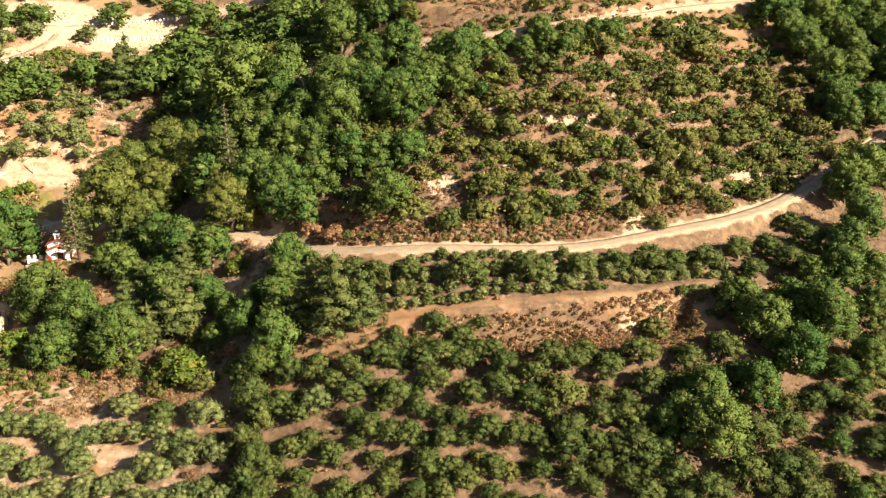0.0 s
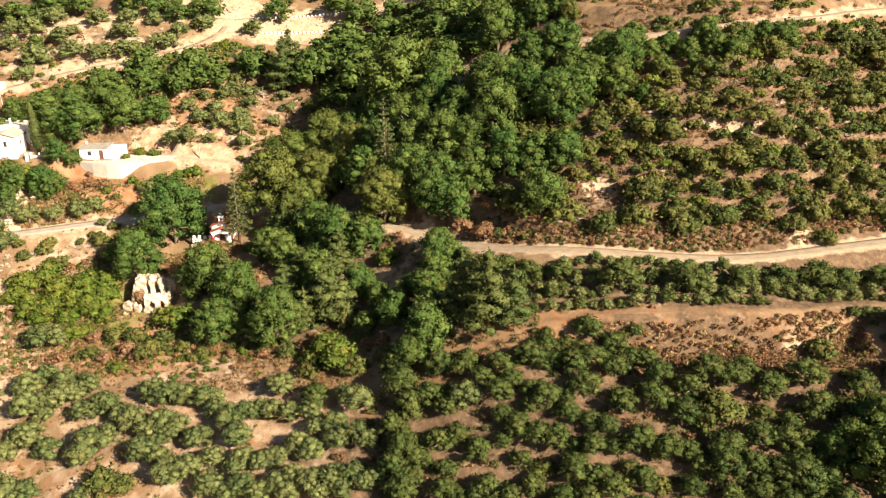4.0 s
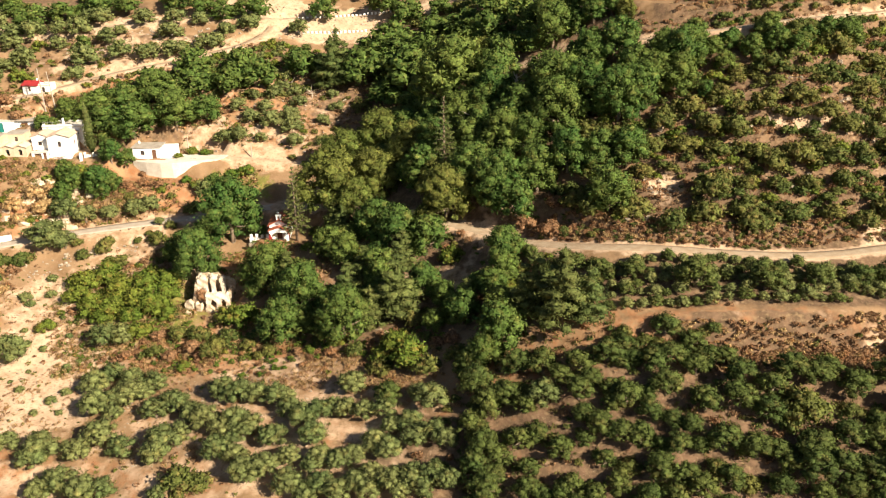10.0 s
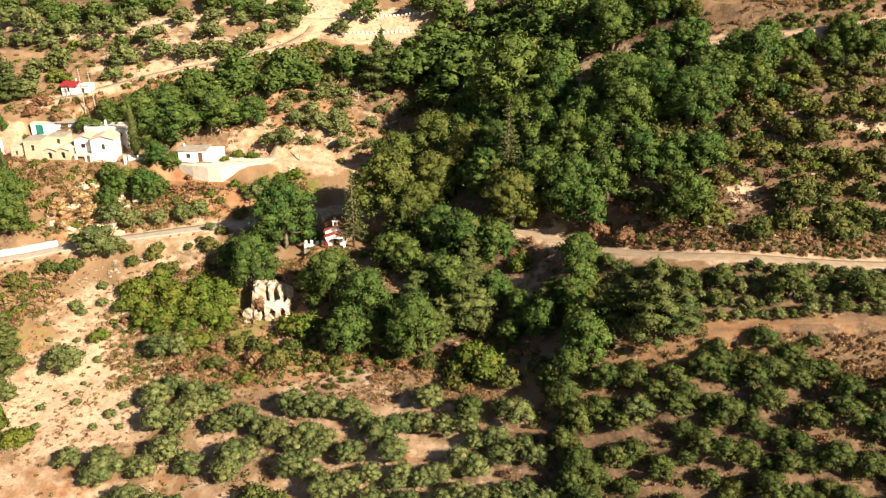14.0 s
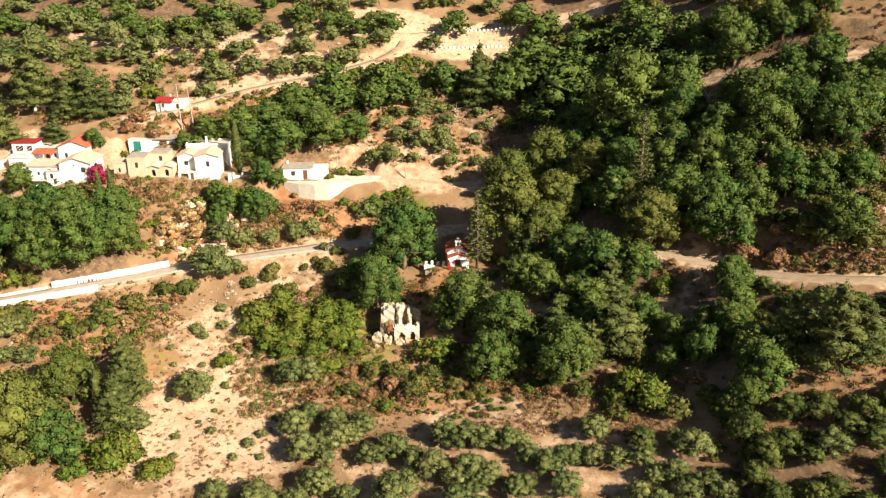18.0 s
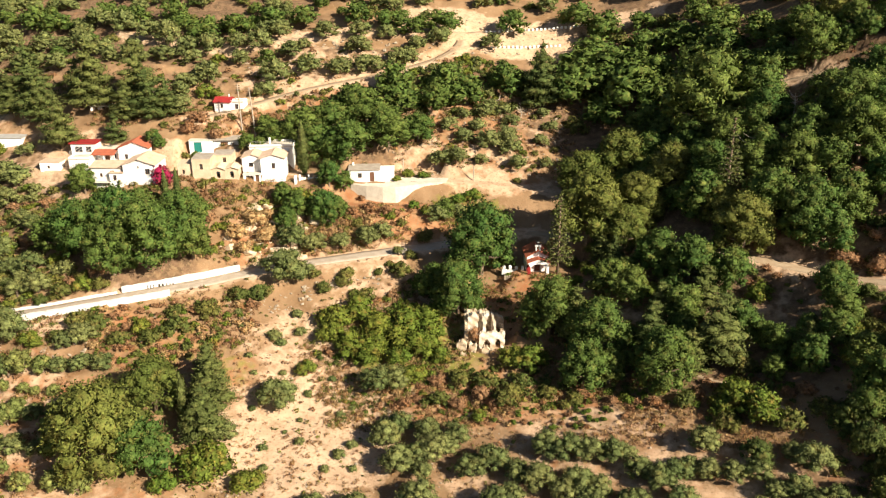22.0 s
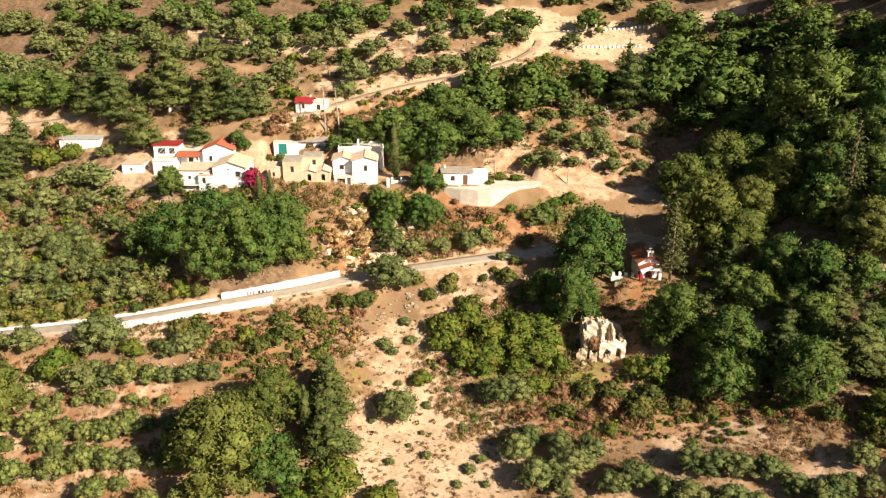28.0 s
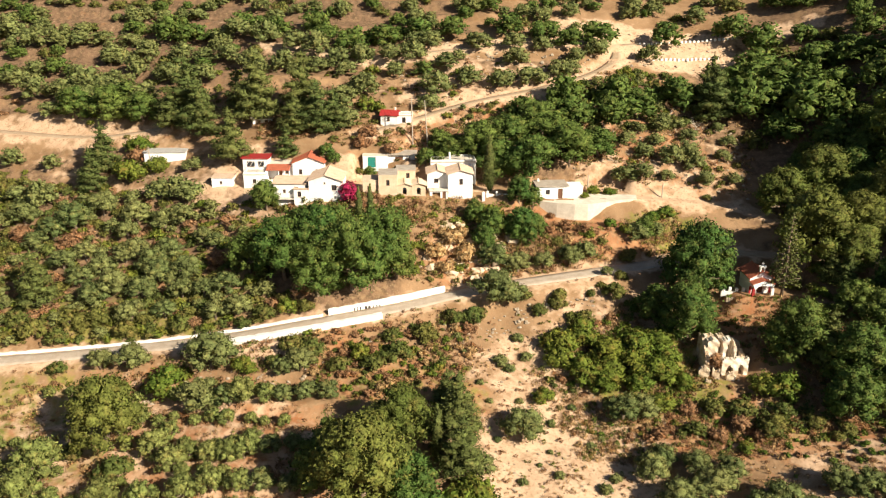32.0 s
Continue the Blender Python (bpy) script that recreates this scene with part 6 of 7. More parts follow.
block(h, -3.2, 6.15, 9.2, 4.6, 0.6, 4.9, [(6.7, 3.2, 1.3, 1.1, "window")], [(1.5, 3.0, 0.9, 1.1, "window")], rim=0.35, roof_mat=CONCRETE)
put("awning", ([(3.4, 6.1, 5.1), (5.2, 6.1, 5.1), (5.2, 5.3, 4.7), (3.4, 5.3, 4.7), (3.4, 6.1, 5.05), (5.2, 6.1, 5.05), (5.2, 5.3, 4.65), (3.4, 5.3, 4.65)], [(0, 3, 2, 1), (4, 5, 6, 7), (0, 4, 7, 3), (1, 2, 6, 5), (3, 7, 6, 2), (0, 1, 5, 4)]), LIME, h, "white awning")
for k in range(9):
    put("railing_post", tube([(-3.0 + k * 1.1, 6.3, 5.9), (-3.0 + k * 1.1, 6.3, 6.6)], [0.025, 0.025], 5), METAL, h)
put("handrail", tube([(-3.0, 6.3, 6.6), (5.8, 6.3, 6.6)], [0.03, 0.03], 5), METAL, h)
put("chimney", slab(0.6, 1.0, 8.2, 8.6, 5.67, 7.0), STUCCO, h)

# ochre stone house with vaulted rooms
h = house("house", "old ochre stone house with arched openings and flat roofs", -144.1, 153.0, 25.1, 12)
block(h, 0, 0, 3.7, 4.4, 0, 4.1, [(1.5, 1.9, 0.65, 1.2, "window")], mat=OCHRE, over=0.05)
block(h, -3.1, 0.5, 3.08, 4.0, 0, 2.8, [(0.9, 0.9, 0.5, 0.9, "window")], mat=OCHRE, over=0.05, roof_mat=OCHRE)
block(h, 3.4, 3.9, 3.9, 4.0, 0.2, 3.7, [(2.0, 2.1, 0.7, 1.1, "window")], mat=OCHRE, over=0.05)
for k in range(2):
    block(h, 3.72 + 2.75 * k, 0.2, 2.72, 3.6, 0, 1.95, [(1.0, 0.0, 0.75, 1.1, "gap")], mat=OCHRE, roof="gable_y", peak=0.45, roof_mat=OCHRE)
    # dark half-round plate on the solid wall, painted shade for the arch's top
    arch = [(3.72 + 2.75 * k + 1.375 + 0.375 * math.cos(math.pi * i / 8), 0.19, 1.1 + 0.375 * math.sin(math.pi * i / 8)) for i in range(9)]
    put("arch", (arch + [(p[0], 0.24, p[2]) for p in arch], [tuple(range(9))[::-1], tuple(range(9, 18))] + [(i, i + 1, i + 10, i + 9) for i in range(8)] + [(8, 0, 9, 17)]), GLASS, h, "dark plate standing for the shade in the top of an arched opening")

# garages behind, with a teal door
h = house("outbuilding", "white outbuilding with a teal double door and a brown door", -150.2, 164.6, 27.4, 10, "outbuilding")
block(h, 0, 0, 5.2, 3.6, 0, 2.5, [(1.0, 0.03, 1.7, 2.2, "teal")], over=0.1, roof_mat=CONCRETE)
block(h, 5.25, 0.4, 5.6, 3.4, 0.2, 2.4, [(1.5, 0.03, 1.6, 2.0, "door")], over=0.5)

# white house with a gable front and a balcony wing
h = house("house", "large white house with a pale tiled gable roof", -156.9, 148.8, 23.7, 8)
block(h, 0, 0, 6.4, 6.5, 0, 5.0, [(4.4, 3.0, 0.95, 1.1, "window"), (2.9, 4.3, 0.35, 0.35, "window")], roof="gable_y", peak=1.1)
block(h, -6.9, 0.7, 6.2, 5.4, 0.3, 3.9, [(1.7, 1.9, 0.55, 0.75, "window"), (3.9, 1.35, 0.85, 1.9, "window")], roof="gable_x", peak=0.55)
block(h, -0.72 - 2.2, -0.1, 2.85, 0.78, 0.2, 3.0, [(0.7, 1.5, 0.7, 1.1, "window")], roof_mat=ROOF_PALE)
put("balcony", slab(-6.9, -3.0, -0.35, 0.68, 1.2, 1.35), CONCRETE, h)
for k in range(8):
    put("railing_post", tube([(-6.8 + 0.53 * k, -0.3, 1.35), (-6.8 + 0.53 * k, -0.3, 2.2)], [0.02, 0.02], 5), METAL, h)
put("handrail", tube([(-6.85, -0.3, 2.2), (-3.05, -0.3, 2.2)], [0.03, 0.03], 5), METAL, h)
put("air_conditioner", slab(5.2, 6.0, -0.3, -0.02, 1.6, 2.1), METAL, h, "white wall-mounted air conditioner")

# house with an orange tiled roof and a tiled porch
h = house("house", "white house with an orange terracotta gable roof and porch", -163.4, 158.6, 25.9, 10)
block(h, 0, 0, 6.4, 5.6, 0, 3.5, [(1.2, 1.0, 0.7, 1.1, "window"), (4.6, 1.0, 0.8, 1.1, "window")], roof="gable_y", peak=1.25, roof_mat=TILE)
put("porch_roof", ribbed(-5.3, -0.4, -1.6, 0.9, 2.35, 3.0), TILE, h, "orange tiled porch roof")
for x in (-5.1, -2.8, -0.6):
    put("porch_post", slab(x, x + 0.18, -1.5, -1.32, -0.5, 2.3), STUCCO, h)
block(h, -5.2, 1.0, 5.0, 3.6, 0, 2.9, [(1.8, 0.03, 1.0, 2.0, "door"), (3.4, 0.9, 0.8, 1.0, "window")], roof_mat=CONCRETE)
put("terrace", slab(-5.6, 3.0, -4.2, -0.02, -1.6, -0.03), STUCCO, h)

# stacked white houses at the west end
h = house("house", "white two-storey house with a red roof and roof terrace", -172.2, 153.9, 24.7, 10)
block(h, 0, 0, 4.4, 3.8, 0, 3.0, [(1.8, 1.2, 0.7, 0.9, "window")], roof_mat=CONCRETE, rim=0.3)
block(h, -0.8, 3.85, 5.2, 3.4, 0.4, 5.0, [(0.8, 3.2, 1.6, 1.2, "window"), (3.1, 3.2, 1.2, 1.2, "window")], roof_mat=RED, over=0.35)
for k in range(5):
    put("pergola_beam", tube([(0.4 + 0.9 * k, 0.4, 4.6), (0.7 + 0.9 * k, 3.7, 5.0)], [0.05, 0.05], 5), METAL, h)
for x in (0.4, 4.0):
    put("pergola_post", tube([(x, 0.4, 3.17), (x, 0.4, 4.6)], [0.06, 0.06], 6), METAL, h)
h = house("shed", "small low white shed on bare ground", -179.0, 153.7, 24.9, 8, "shed")
block(h, 0, 0, 4.3, 3.0, 0, 1.9, [(1.6, 0.6, 0.5, 0.6, "window")], roof_mat=ROOF_PALE)
h = house("shed", "long white shed with a grey sloping roof", -196.6, 159.8, 27.2, 12, "shed")
block(h, 0, 0, 8.6, 3.4, 0, 2.6, [], roof_mat=METAL, over=0.25)
h = house("shed", "small white shed under a wide dark roof among pines", -176.2, 170.6, 34.0, 10, "shed")
block(h, 0, 0, 4.2, 2.6, 0, 1.6, [(0.6, 0.5, 1.0, 0.8, "gap"), (2.6, 0.5, 0.8, 0.8, "window")], roof_mat=ROOF_GREY, over=0.5)
h = house("house", "small white hut with a bright red roof on the slope", -149.0, 176.4, 33.9, 4)
block(h, 0, 0, 3.7, 3.4, 0, 2.3, [(1.4, 0.9, 0.6, 1.0, "window")], roof="gable_x", peak=0.7, roof_mat=RED)
block(h, 3.75, 0.3, 2.9, 3.0, 0, 2.2, [(0.9, 0.6, 0.8, 1.2, "window")], roof_mat=CONCRETE, rim=0.2)
put("chimney", slab(2.9, 3.2, 1.6, 1.9, 2.6, 3.7), STUCCO, h)

# the chapel
h = house("chapel", "small white chapel with red trim, tiled roof and arched porch", -75.0, 142.8, 13.62, 12, "chapel")
block(h, 0, 0, 3.3, 3.7, 0, 2.75, [(1.2, 0.03, 0.9, 1.9, "door")], roof="gable_y", peak=0.95, roof_mat=TILE)
for s in (0, 1):
    put("porch_pillar", slab(0.0 + 2.85 * s, 0.45 + 2.85 * s, -1.25, -0.87, -0.6, 1.35), RED if s == 0 else STUCCO, h, "red painted porch pillar" if s == 0 else "")
arch = [(1.65 + 1.2 * math.cos(math.pi * i / 12), 1.35 * 0.72 + 0.85 * math.sin(math.pi * i / 12)) for i in range(13)]
out = [(3.3 - 3.3 * i / 12, 2.0 + 0.6 * (1 - abs(i / 6 - 1))) for i in range(13)]
v = [(a[0], y, a[1]) for y in (-1.25, -0.9) for a in arch + out]
f = []
for i in range(12):
    f += [(i, i + 1, 14 + i, 13 + i)[::-1], (26 + i, 27 + i, 40 + i, 39 + i), (i, 26 + i, 27 + i, i + 1)[::-1], (13 + i, 14 + i, 40 + i, 39 + i)[::-1]]
f += [(0, 13, 39, 26), (12, 38, 51, 25)]
put("porch_arch", (v, f), STUCCO, h)
put("porch_roof", ([(x, y, z + k) for k in (0.02, 0.12) for y in (-1.34, -0.02) for x, z in ((-0.12, 1.98), (1.65, 2.62), (3.42, 1.98))], [(0, 1, 4, 3), (1, 2, 5, 4), (6, 9, 10, 7), (7, 10, 11, 8), (0, 6, 7, 1), (1, 7, 8, 2), (3, 4, 10, 9), (4, 5, 11, 10), (0, 3, 9, 6), (2, 8, 11, 5)]), TILE, h, "dark red porch roof")
put("red_band", join([slab(-0.02, 0.0 + 0.32, -0.06, -0.01, 0, 1.2), slab(2.98, 3.32, -0.06, -0.01, 0, 1.2)]), RED, h)
put("belfry", join([slab(1.25, 1.45, -0.1, 0.3, 3.65, 4.4), slab(1.85, 2.05, -0.1, 0.3, 3.65, 4.4), slab(1.15, 2.15, -0.15, 0.35, 4.4, 4.6)]), STUCCO, h, "little white bell arch")
put("bell", tube([(1.65, 0.1, 4.38), (1.65, 0.1, 4.2), (1.65, 0.1, 4.02)], [0.04, 0.1, 0.16], 8), IRON, h)
put("cross", join([slab(1.61, 1.69, 0.06, 0.14, 4.6, 5.3), slab(1.42, 1.88, 0.06, 0.14, 4.98, 5.06)]), STUCCO, h)
h.scale = (1.18, 1.18, 1.12)
w = thing("low_wall", "low whitewashed courtyard wall with pillars", "wall", (-79.6, 143.0, 13.35), 4)
put("base", slab(0, 4.2, 0, 0.35, -0.8, 0.25), LIME, w)
for k in range(4):
    put("pillar", slab(0.1 + 1.15 * k, 0.65 + 1.15 * k, -0.03, 0.38, 0.253, 0.95 + 0.12 * (k % 2), 0.08), LIME, w)
w = thing("retaining_wall", "dry stone retaining edge below the chapel yard", "wall", (-79.0, 141.0, 13.0), 4)
for i in range(26):
    put("stone", slab(i * 0.42, i * 0.42 + 0.38, lay.uniform(-0.1, 0.05), 0.4, -0.6, 0.25 + lay.uniform(-0.1, 0.12), 0.06), STONE, w)


# ---- the ruin: broken rubble walls with niches and arches ----
def broken(parent, a, b, z0, highs, holes, mat, thick=0.55, name="wall"):
    """A ruined wall whose top steps through the heights along its run."""
    run = math.hypot(b[0] - a[0], b[1] - a[1])
    turn = math.degrees(math.atan2(b[1] - a[1], b[0] - a[0]))
    nx, nz = max(6, int(run / 0.17)), int(max(highs) / 0.17) + 1
    xs, zs = [run * i / nx for i in range(nx + 1)], [-0.8] + [max(highs) * j / nz for j in range(nz + 1)]
    tops = [float(np.interp((i + 0.5) / nx * (len(highs) - 1), range(len(highs)), highs)) + lay.uniform(-0.14, 0.14) for i in range(nx)]
    cells = [[zs[j] < tops[i] and not any(((xs[i] + xs[i + 1]) / 2 - h[0]) ** 2 < (h[1] / 2) ** 2 and h[2] < (zs[j] + zs[j + 1]) / 2 < h[2] + h[3] * (1 - 0.45 * (abs((xs[i] + xs[i + 1]) / 2 - h[0]) / (h[1] / 2)) ** 2) for h in holes) for j in range(len(zs) - 1)] for i in range(nx)]
    v, f = solid(cells, xs, zs, thick)
    v = [(x + 0.03 * math.sin(9 * z + 3 * x), y + 0.05 * math.sin(3 * x + 4 * z) * (1 if y == 0 else 0.6), z + 0.04 * math.sin(7 * x + y)) for x, y, z in v]
    return put(name, (v, f), mat, parent, at=(a[0], a[1], z0), turn=turn)


h = house("ruin", "roofless ruined stone building with white plaster remains", -84.2, 123.9, 6.3, 8, "ruin")
broken(h, (0.3, 5.7), (7.2, 5.9), 0.6, [4.2, 4.4, 4.0, 4.3, 3.7, 3.4, 2.4], [], RUBBLE, 0.7)
broken(h, (0.95, 3.0), (5.75, 3.1), 0, [4.7, 5.4, 5.1, 4.5, 5.3, 5.5, 5.0, 3.6], [(2.15, 0.85, 0.9, 4.6), (3.75, 1.25, 0.6, 4.9)], PLASTER_OLD, 1.3, "vault_wall")
for x, w, high in ((0.75, 0.5, 5.0), (2.95, 0.35, 4.9), (4.95, 0.5, 4.4)):
    broken(h, (x, 4.5), (x + w, 4.5), 0.2, [high, high - 0.3], [], PLASTER_OLD, 1.25, "cross_wall")
broken(h, (0.35, 4.9), (0.45, 1.3), 0, [4.9, 4.5, 3.9, 2.9, 1.8], [], RUBBLE, 0.6)
broken(h, (2.9, 0.9), (7.2, 1.2), 0, [2.6, 3.1, 2.8, 3.2, 2.7, 3.1], [(1.35, 1.2, -0.2, 2.0), (3.2, 0.95, 0.0, 1.9)], PLASTER_OLD, 0.6, "front_wall")
broken(h, (7.2, 1.25), (7.1, 4.8), 0, [2.9, 2.2, 2.5, 3.0], [], RUBBLE, 0.6)
broken(h, (-0.9, 0.2), (0.7, -0.1), -0.3, [1.5, 2.3, 1.7], [], RUBBLE, 0.8)
broken(h, (1.2, 0.0), (2.3, -0.3), -0.3, [1.9, 1.3, 1.6], [], RUBBLE, 0.8)
broken(h, (3.3, -0.7), (4.7, -0.8), -0.5, [1.3, 1.9, 1.2], [], RUBBLE, 0.7)
broken(h, (-0.3, -1.6), (0.8, -1.8), -0.6, [0.8, 1.2, 0.7], [], RUBBLE, 0.6)
bank = dome(np.random.default_rng(3), 6, 0.7, 1.2, 0.9, 0.5, 0.7)
v, f, nn = leaves(np.random.default_rng(3), bank, 0.12, 0.6)
part("creeper", mesh_of("creeper", v.tolist(), f, [LEAF_DRY], None, True, nn.tolist()), h, "dry rust-brown creeper", (2.0, 1.7, 1.3))
for k in range(26):
    s = lay.uniform(0.15, 0.4)
    x, y = lay.uniform(0.2, 8.6), lay.uniform(-1.6, 5.0)
    put("fallen_stone", slab(-s, s, -s * 0.7, s * 0.7, -s * 0.5, s * 0.5, 0.08), STONE, h, at=(x, y, level(-84.2 + x * 0.99 - y * 0.14, 123.9 + y * 0.99 + x * 0.14) - 6.3 + 0.1), turn=lay.uniform(0, 180))


# ---- walls along the road and terraces ----
def road_wall(name, label, key, off, x0, x1, low, high, thick, mat, cap=None):
    """A wall that follows a road at an offset, between two stations in x."""
    _, _, p, z = ROADS[key]
    xs = np.arange(x0, x1 + 0.01, 0.8)
    py, pz = np.interp(xs, p[:, 0], p[:, 1]), np.interp(xs, p[:, 0], z)
    d = unit(np.c_[np.gradient(xs), np.gradient(py)])
    n = np.c_[-d[:, 1], d[:, 0]]
    v = []
    for k, (o, zz) in enumerate(((off, low), (off, high), (off + thick, high), (off + thick, low))):
        wave = 0.05 * ripple(xs, py, 1.1, k) + (0.06 * ripple(xs, py, 0.5, k + 3) if zz == high else 0)
        q = np.c_[xs, py] + n * (o + wave)[:, None]
        v.append(np.c_[q, pz + zz + wave])
    m = len(xs)
    f = [(a * m + i, ((a + 1) % 4) * m + i, ((a + 1) % 4) * m + i + 1, a * m + i + 1) for a in range(4) for i in range(m - 1)] + [(0, 3 * m, 2 * m, m), (m - 1, 2 * m - 1, 3 * m - 1, 4 * m - 1)]
    return tagged(new(name, mesh_of(name, np.concatenate(v).tolist(), [q[::-1] for q in f], [mat])), label, "wall", kind="structure")


road_wall("wall_1", "whitewashed retaining wall above the road", "asphalt", 1.9, -146.5, -127.0, -0.3, 1.15, 0.4, LIME)
road_wall("wall_2", "low whitewashed kerb wall above the road", "asphalt", 1.9, -205, -147.2, -0.3, 0.42, 0.4, LIME)
road_wall("wall_3", "whitewashed parapet on the valley side of the road", "asphalt", -2.75, -162.5, -138.5, -1.2, 0.7, 0.85, LIME)
road_wall("wall_4", "rough stone retaining wall below the road", "asphalt", -3.3, -161.5, -152, -2.6, -0.6, 0.8, STONE)


def block_row(label, key, off, x0, x1):
    """A parapet of spaced, whitewashed blocks along a track."""
    _, _, p, z = ROADS[key]
    t = thing("parapet", label, "wall")
    for k, x in enumerate(np.arange(x0, x1, 1.05).tolist()):
        y, zz = float(np.interp(x, p[:, 0], p[:, 1])) + off, float(np.interp(x, p[:, 0], z))
        put("block", slab(-0.3, 0.3, -0.18, 0.18, -0.6, 0.42 + 0.08 * math.sin(5.3 * k), 0.05), LIME, t, at=(x, y, zz), turn=18 + 8 * math.sin(3.1 * k))


block_row("broken whitewashed parapet along the upper track", "upper", -1.5, -92, -66)
block_row("low whitewashed parapet below the upper track", "lower_shelf", -1.3, -90, -73)
# painted marks on the road wall
marks = thing("painted_marks", "worn dark brush marks on the whitewashed wall", "sign", (-142.9, 128.55, 11.45), 25)
for i, (x, w, tilt) in enumerate(((0.0, 0.12, 0), (0.5, 0.1, 20), (1.0, 0.12, 0), (1.9, 0.3, 0), (2.5, 0.3, 0), (3.3, 0.12, 0), (3.9, 0.1, 20), (4.4, 0.14, 0))):
    put("bar", slab(x, x + w, -0.02, 0.0, 0, 0.75, 0), IRON, marks)

# concrete yard with its curved retaining face
edge = [(-113.0, 160.2), (-109.5, 159.5), (-106.0, 159.3), (-103.4, 159.7), (-100.5, 161.6), (-96.6, 163.9), (-93.8, 165.0), (-93.8, 167.8), (-97.2, 167.6), (-104.6, 167.0), (-113.2, 163.4)]
n = len(edge)
v = [(x, y, 19.6) for x, y in edge] + [(x, y, 23.36) for x, y in edge]
tagged(new("pavement", mesh_of("pavement", v, [tuple(range(n))[::-1], tuple(range(n, 2 * n))] + [(i, (i + 1) % n, n + (i + 1) % n, n + i) for i in range(n)], [CONCRETE])), "pale concrete yard with a tall retaining face", "yard", kind="structure")


# ---- poles, pillars and small things ----
def pole(x, y, high, lean=0.0, arms=3, label="weathered wooden utility pole with short cross arms"):
    z = level(x, y)
    t = thing("utility_pole", label, "pole", (x, y, z), 15, group="utility poles")
    put("shaft", tube([(0, 0, -0.6), (lean * 0.5, 0, high / 2), (lean, 0, high)], [0.15, 0.13, 0.09], 8), DEAD, t)
    for k in range(arms):
        put("cross_arm", slab(lean - 0.55, lean + 0.55, -0.06, 0.06, high - 0.4 - 0.45 * k, high - 0.3 - 0.45 * k, 0.01), IRON, t)
    return t


pole(-141.1, 172.5, 10.4, -0.2)
pole(-137.6, 171.6, 11.2, -0.7)
pole(-194.6, 158.6, 5.2, -0.1, 1, "thin grey utility pole beside the long shed")
pole(-160.4, 171.0, 6.0, 0.0, 1, "thin grey utility pole among the pines")
pole(-103.6, 168.4, 3.6, 0.0, 0, "short bare wooden post by the yard")
pole(-88.5, 168.9, 3.2, 0.0, 0, "short bare wooden post by the path")
for x, y, s in ((-124.0, 157.8, 1.0), (-123.3, 158.4, 0.75), (-121.5, 158.8, 0.6)):
    t = thing("gate_pillar", "whitewashed garden pillar with a rounded cap", "pillar", (x, y, level(x, y)), 12)
    put("shaft", slab(-0.3 * s, 0.3 * s, -0.3 * s, 0.3 * s, -0.4, 1.3 * s, 0.05), LIME, t)
    bv, bf = ball(6, 10)
    put("cap", ([(0.33 * s * a, 0.33 * s * b, 1.35 * s + 0.25 * s * c) for a, b, c in bv.tolist()], bf), LIME, t)
w = thing("garden_wall", "rough whitewashed garden wall above the cliff", "wall", (-123.5, 158.2, 24.2), 15)
for i in range(20):
    put("stone", slab(i * 0.5, i * 0.5 + 0.46, lay.uniform(-0.06, 0.06), 0.45, -0.7, 0.5 + lay.uniform(-0.15, 0.15), 0.06), LIME if i % 3 else STONE, w)

# bougainvillea against the gable house
rng = np.random.default_rng(5)
b = thing("bougainvillea", "bright magenta bougainvillea in full bloom against a white house", "shrub", (-149.2, 150.2, 23.9))
lumps = dome(rng, 9, 1.1, 2.6, 1.6, 0.8, 1.2)
v, f, nn = leaves(rng, lumps, 0.2, 0.6)
part("trunk", mesh_of("trunk", *stems(rng, lumps, 1.2, 0.12), [BARK]), b)
part("crown", mesh_of("crown", v.tolist(), f, [LEAF_PINK], None, True, nn.tolist()), b)

# bare, sun-bleached trees
for x, y, s in ((-36.0, 155.0, 3.2), (-28.0, 163, 2.6), (-122.2, 102.6, 1.6), (-80.5, 190.0, 2.4), (-86, 191, 2.0)):
    r = np.random.default_rng(int(abs(x * 10)))
    t = thing("dead_tree", "bare sun-bleached dead tree", "tree", (x, y, level(x, y)))
    tall = s * (2.2 if y < 180 and y > 120 else 0.7)
    put("trunk", tube([(0, 0, -0.4), (0.1 * s, 0, tall * 0.5), (0, 0.1, tall)], [0.16, 0.13, 0.07], 7), DEAD, t)
    for k in range(12):
        a, up = r.uniform(0, 6.28), r.uniform(0.5, 1.0)
        q = (s * math.cos(a) * r.uniform(0.4, 0.9), s * math.sin(a) * r.uniform(0.4, 0.9), tall * up + s * r.uniform(0.2, 0.6))
        put("branch", tube([(0, 0, tall * up), (q[0] * 0.5, q[1] * 0.5, tall * up + (q[2] - tall * up) * 0.35), q], [0.07, 0.045, 0.012], 5), DEAD, t)


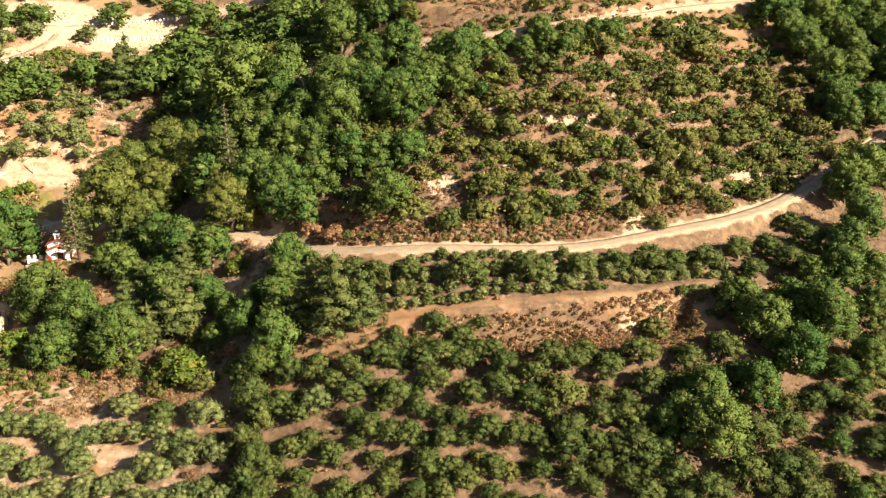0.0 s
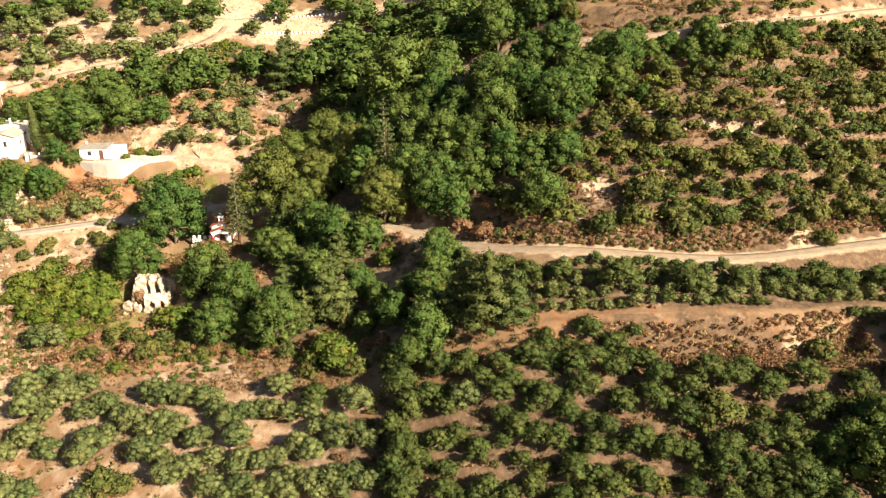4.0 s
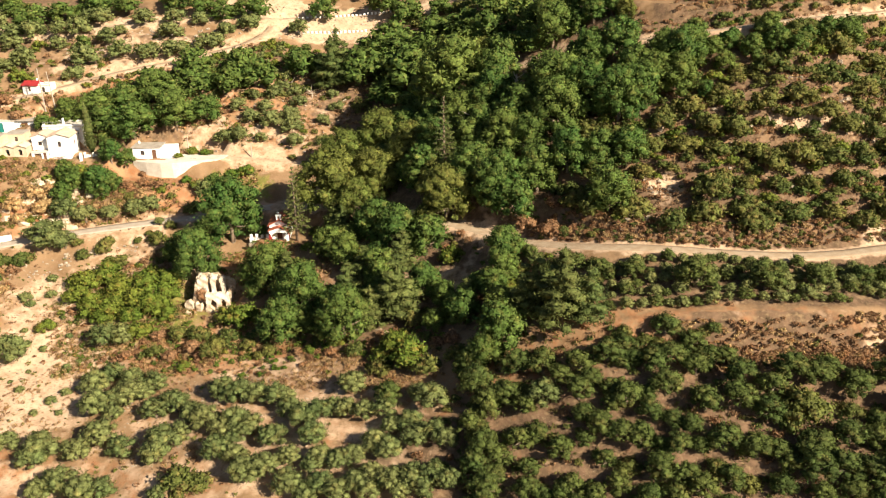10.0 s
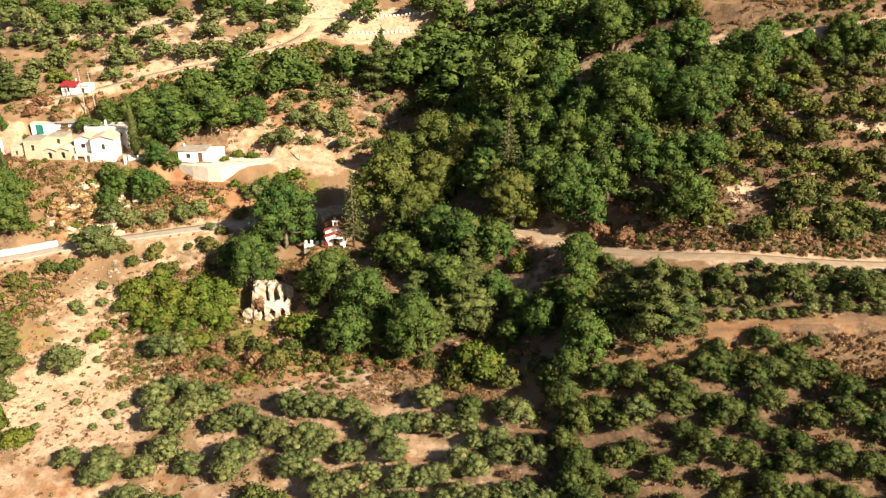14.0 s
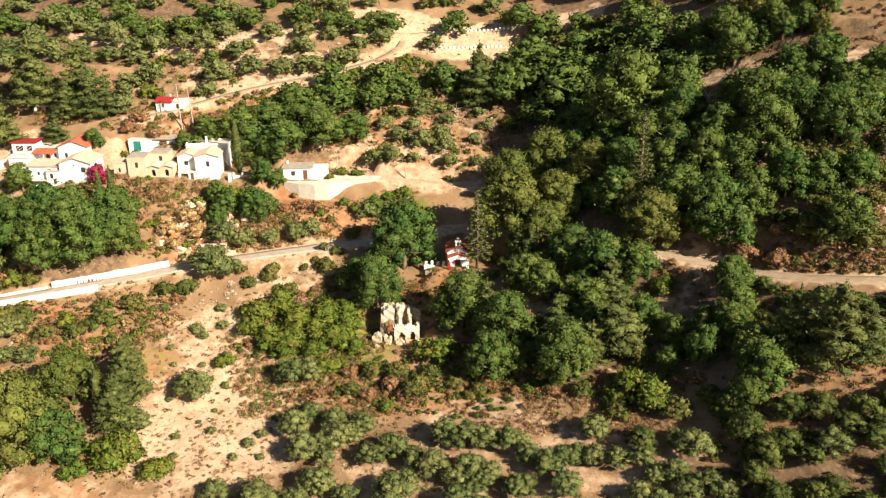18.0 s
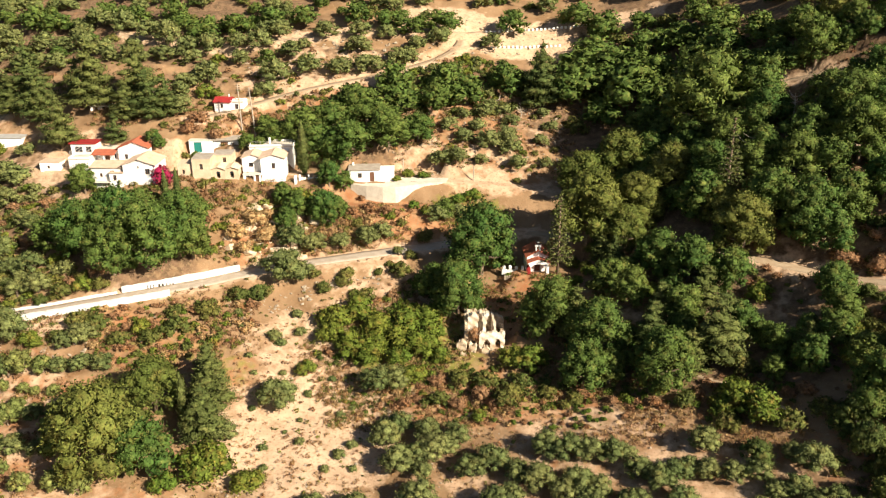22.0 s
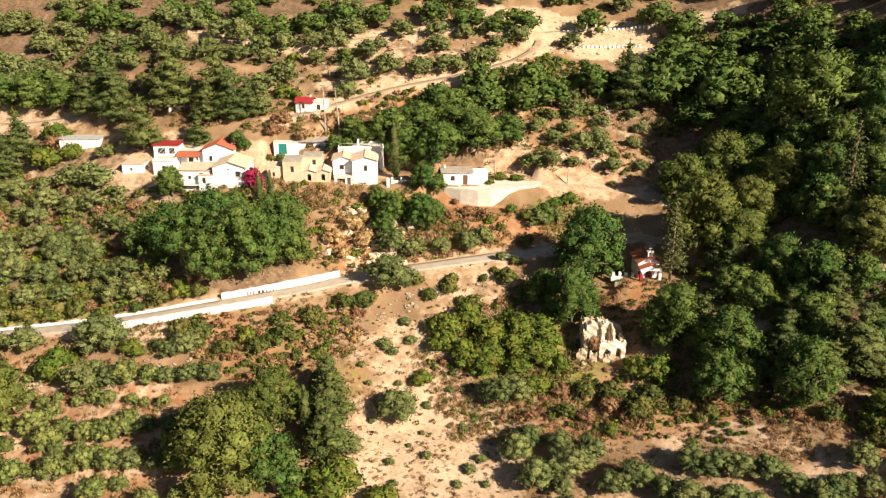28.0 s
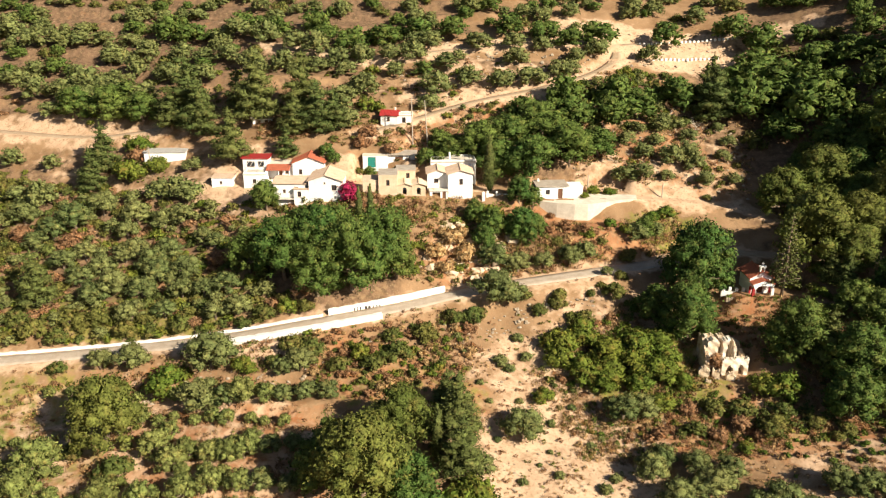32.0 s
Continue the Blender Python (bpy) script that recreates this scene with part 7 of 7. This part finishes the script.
# ---- rock: boulders, cut banks and a hollow in the slope ----
def rocks(name, label, spots, mat=None):
    """Loose, angular stones joined into one piece: spots are (x, y, r)."""
    rng = np.random.default_rng(len(spots) + 2)
    bv, bf = ball(4, 6)
    V, F, base = [], [], 0
    for x, y, r in spots:
        w = bv * (1 + 0.28 * rng.normal(size=(len(bv), 1))) * np.array([1, rng.uniform(0.6, 1), rng.uniform(0.45, 0.8)]) * r
        V.append(w + np.array([x, y, level(x, y) + 0.1 * r]))
        F += [tuple(base + i for i in q) for q in bf]
        base += len(bv)
    return tagged(new(name, mesh_of(name, np.concatenate(V).tolist(), F, [mat or STONE])), label, "rocks", kind="stuff")


def spread(poly, count, low, high):
    out = []
    xs, ys = [p[0] for p in poly], [p[1] for p in poly]
    while len(out) < count:
        x, y = lay.uniform(min(xs), max(xs)), lay.uniform(min(ys), max(ys))
        if inside(poly, x, y) and read(FREE, x, y) > 0.3:
            out.append((x, y, low + (high - low) * lay.random() ** 2))
    return out


rocks("cliff_rocks", "broken tan rock on the cliff below the village", spread([(-134, 139), (-118, 141), (-116, 150), (-130, 153)], 130, 0.25, 1.3), OCHRE)
rocks("field_stones", "pale stones scattered over the bare fields", spread([(-125, 90), (-52, 88), (-50, 112), (-75, 116), (-100, 140), (-122, 125)], 420, 0.08, 0.32))
rocks("orchard_stones", "pale stones and rubble on the orchard slope", spread([(-112, 167), (-70, 168), (-70, 195), (-100, 200)], 260, 0.1, 0.5))
rocks("upper_rubble", "pale rubble along the upper terraces", spread([(-150, 190), (-100, 205), (-66, 216), (-66, 228), (-100, 222), (-160, 202)], 260, 0.15, 0.55))
rocks("slope_rubble", "pale limestone rubble on the scrubby slope", spread([(-8, 125), (66, 143), (78, 165), (40, 165), (0, 150)], 320, 0.12, 0.7))
rocks("roadside_rubble", "pale stones along the road's lower bank", spread([(-175, 114), (-150, 117), (-125, 130), (-100, 142), (-100, 138), (-125, 124), (-150, 111), (-175, 108)], 260, 0.12, 0.5))
rocks("hollow_rocks", "pale limestone blocks at the mouth of a hollow", spread([(-2.5, 134.5), (3, 134.8), (3.4, 138.6), (-2, 138.4)], 46, 0.15, 0.6))
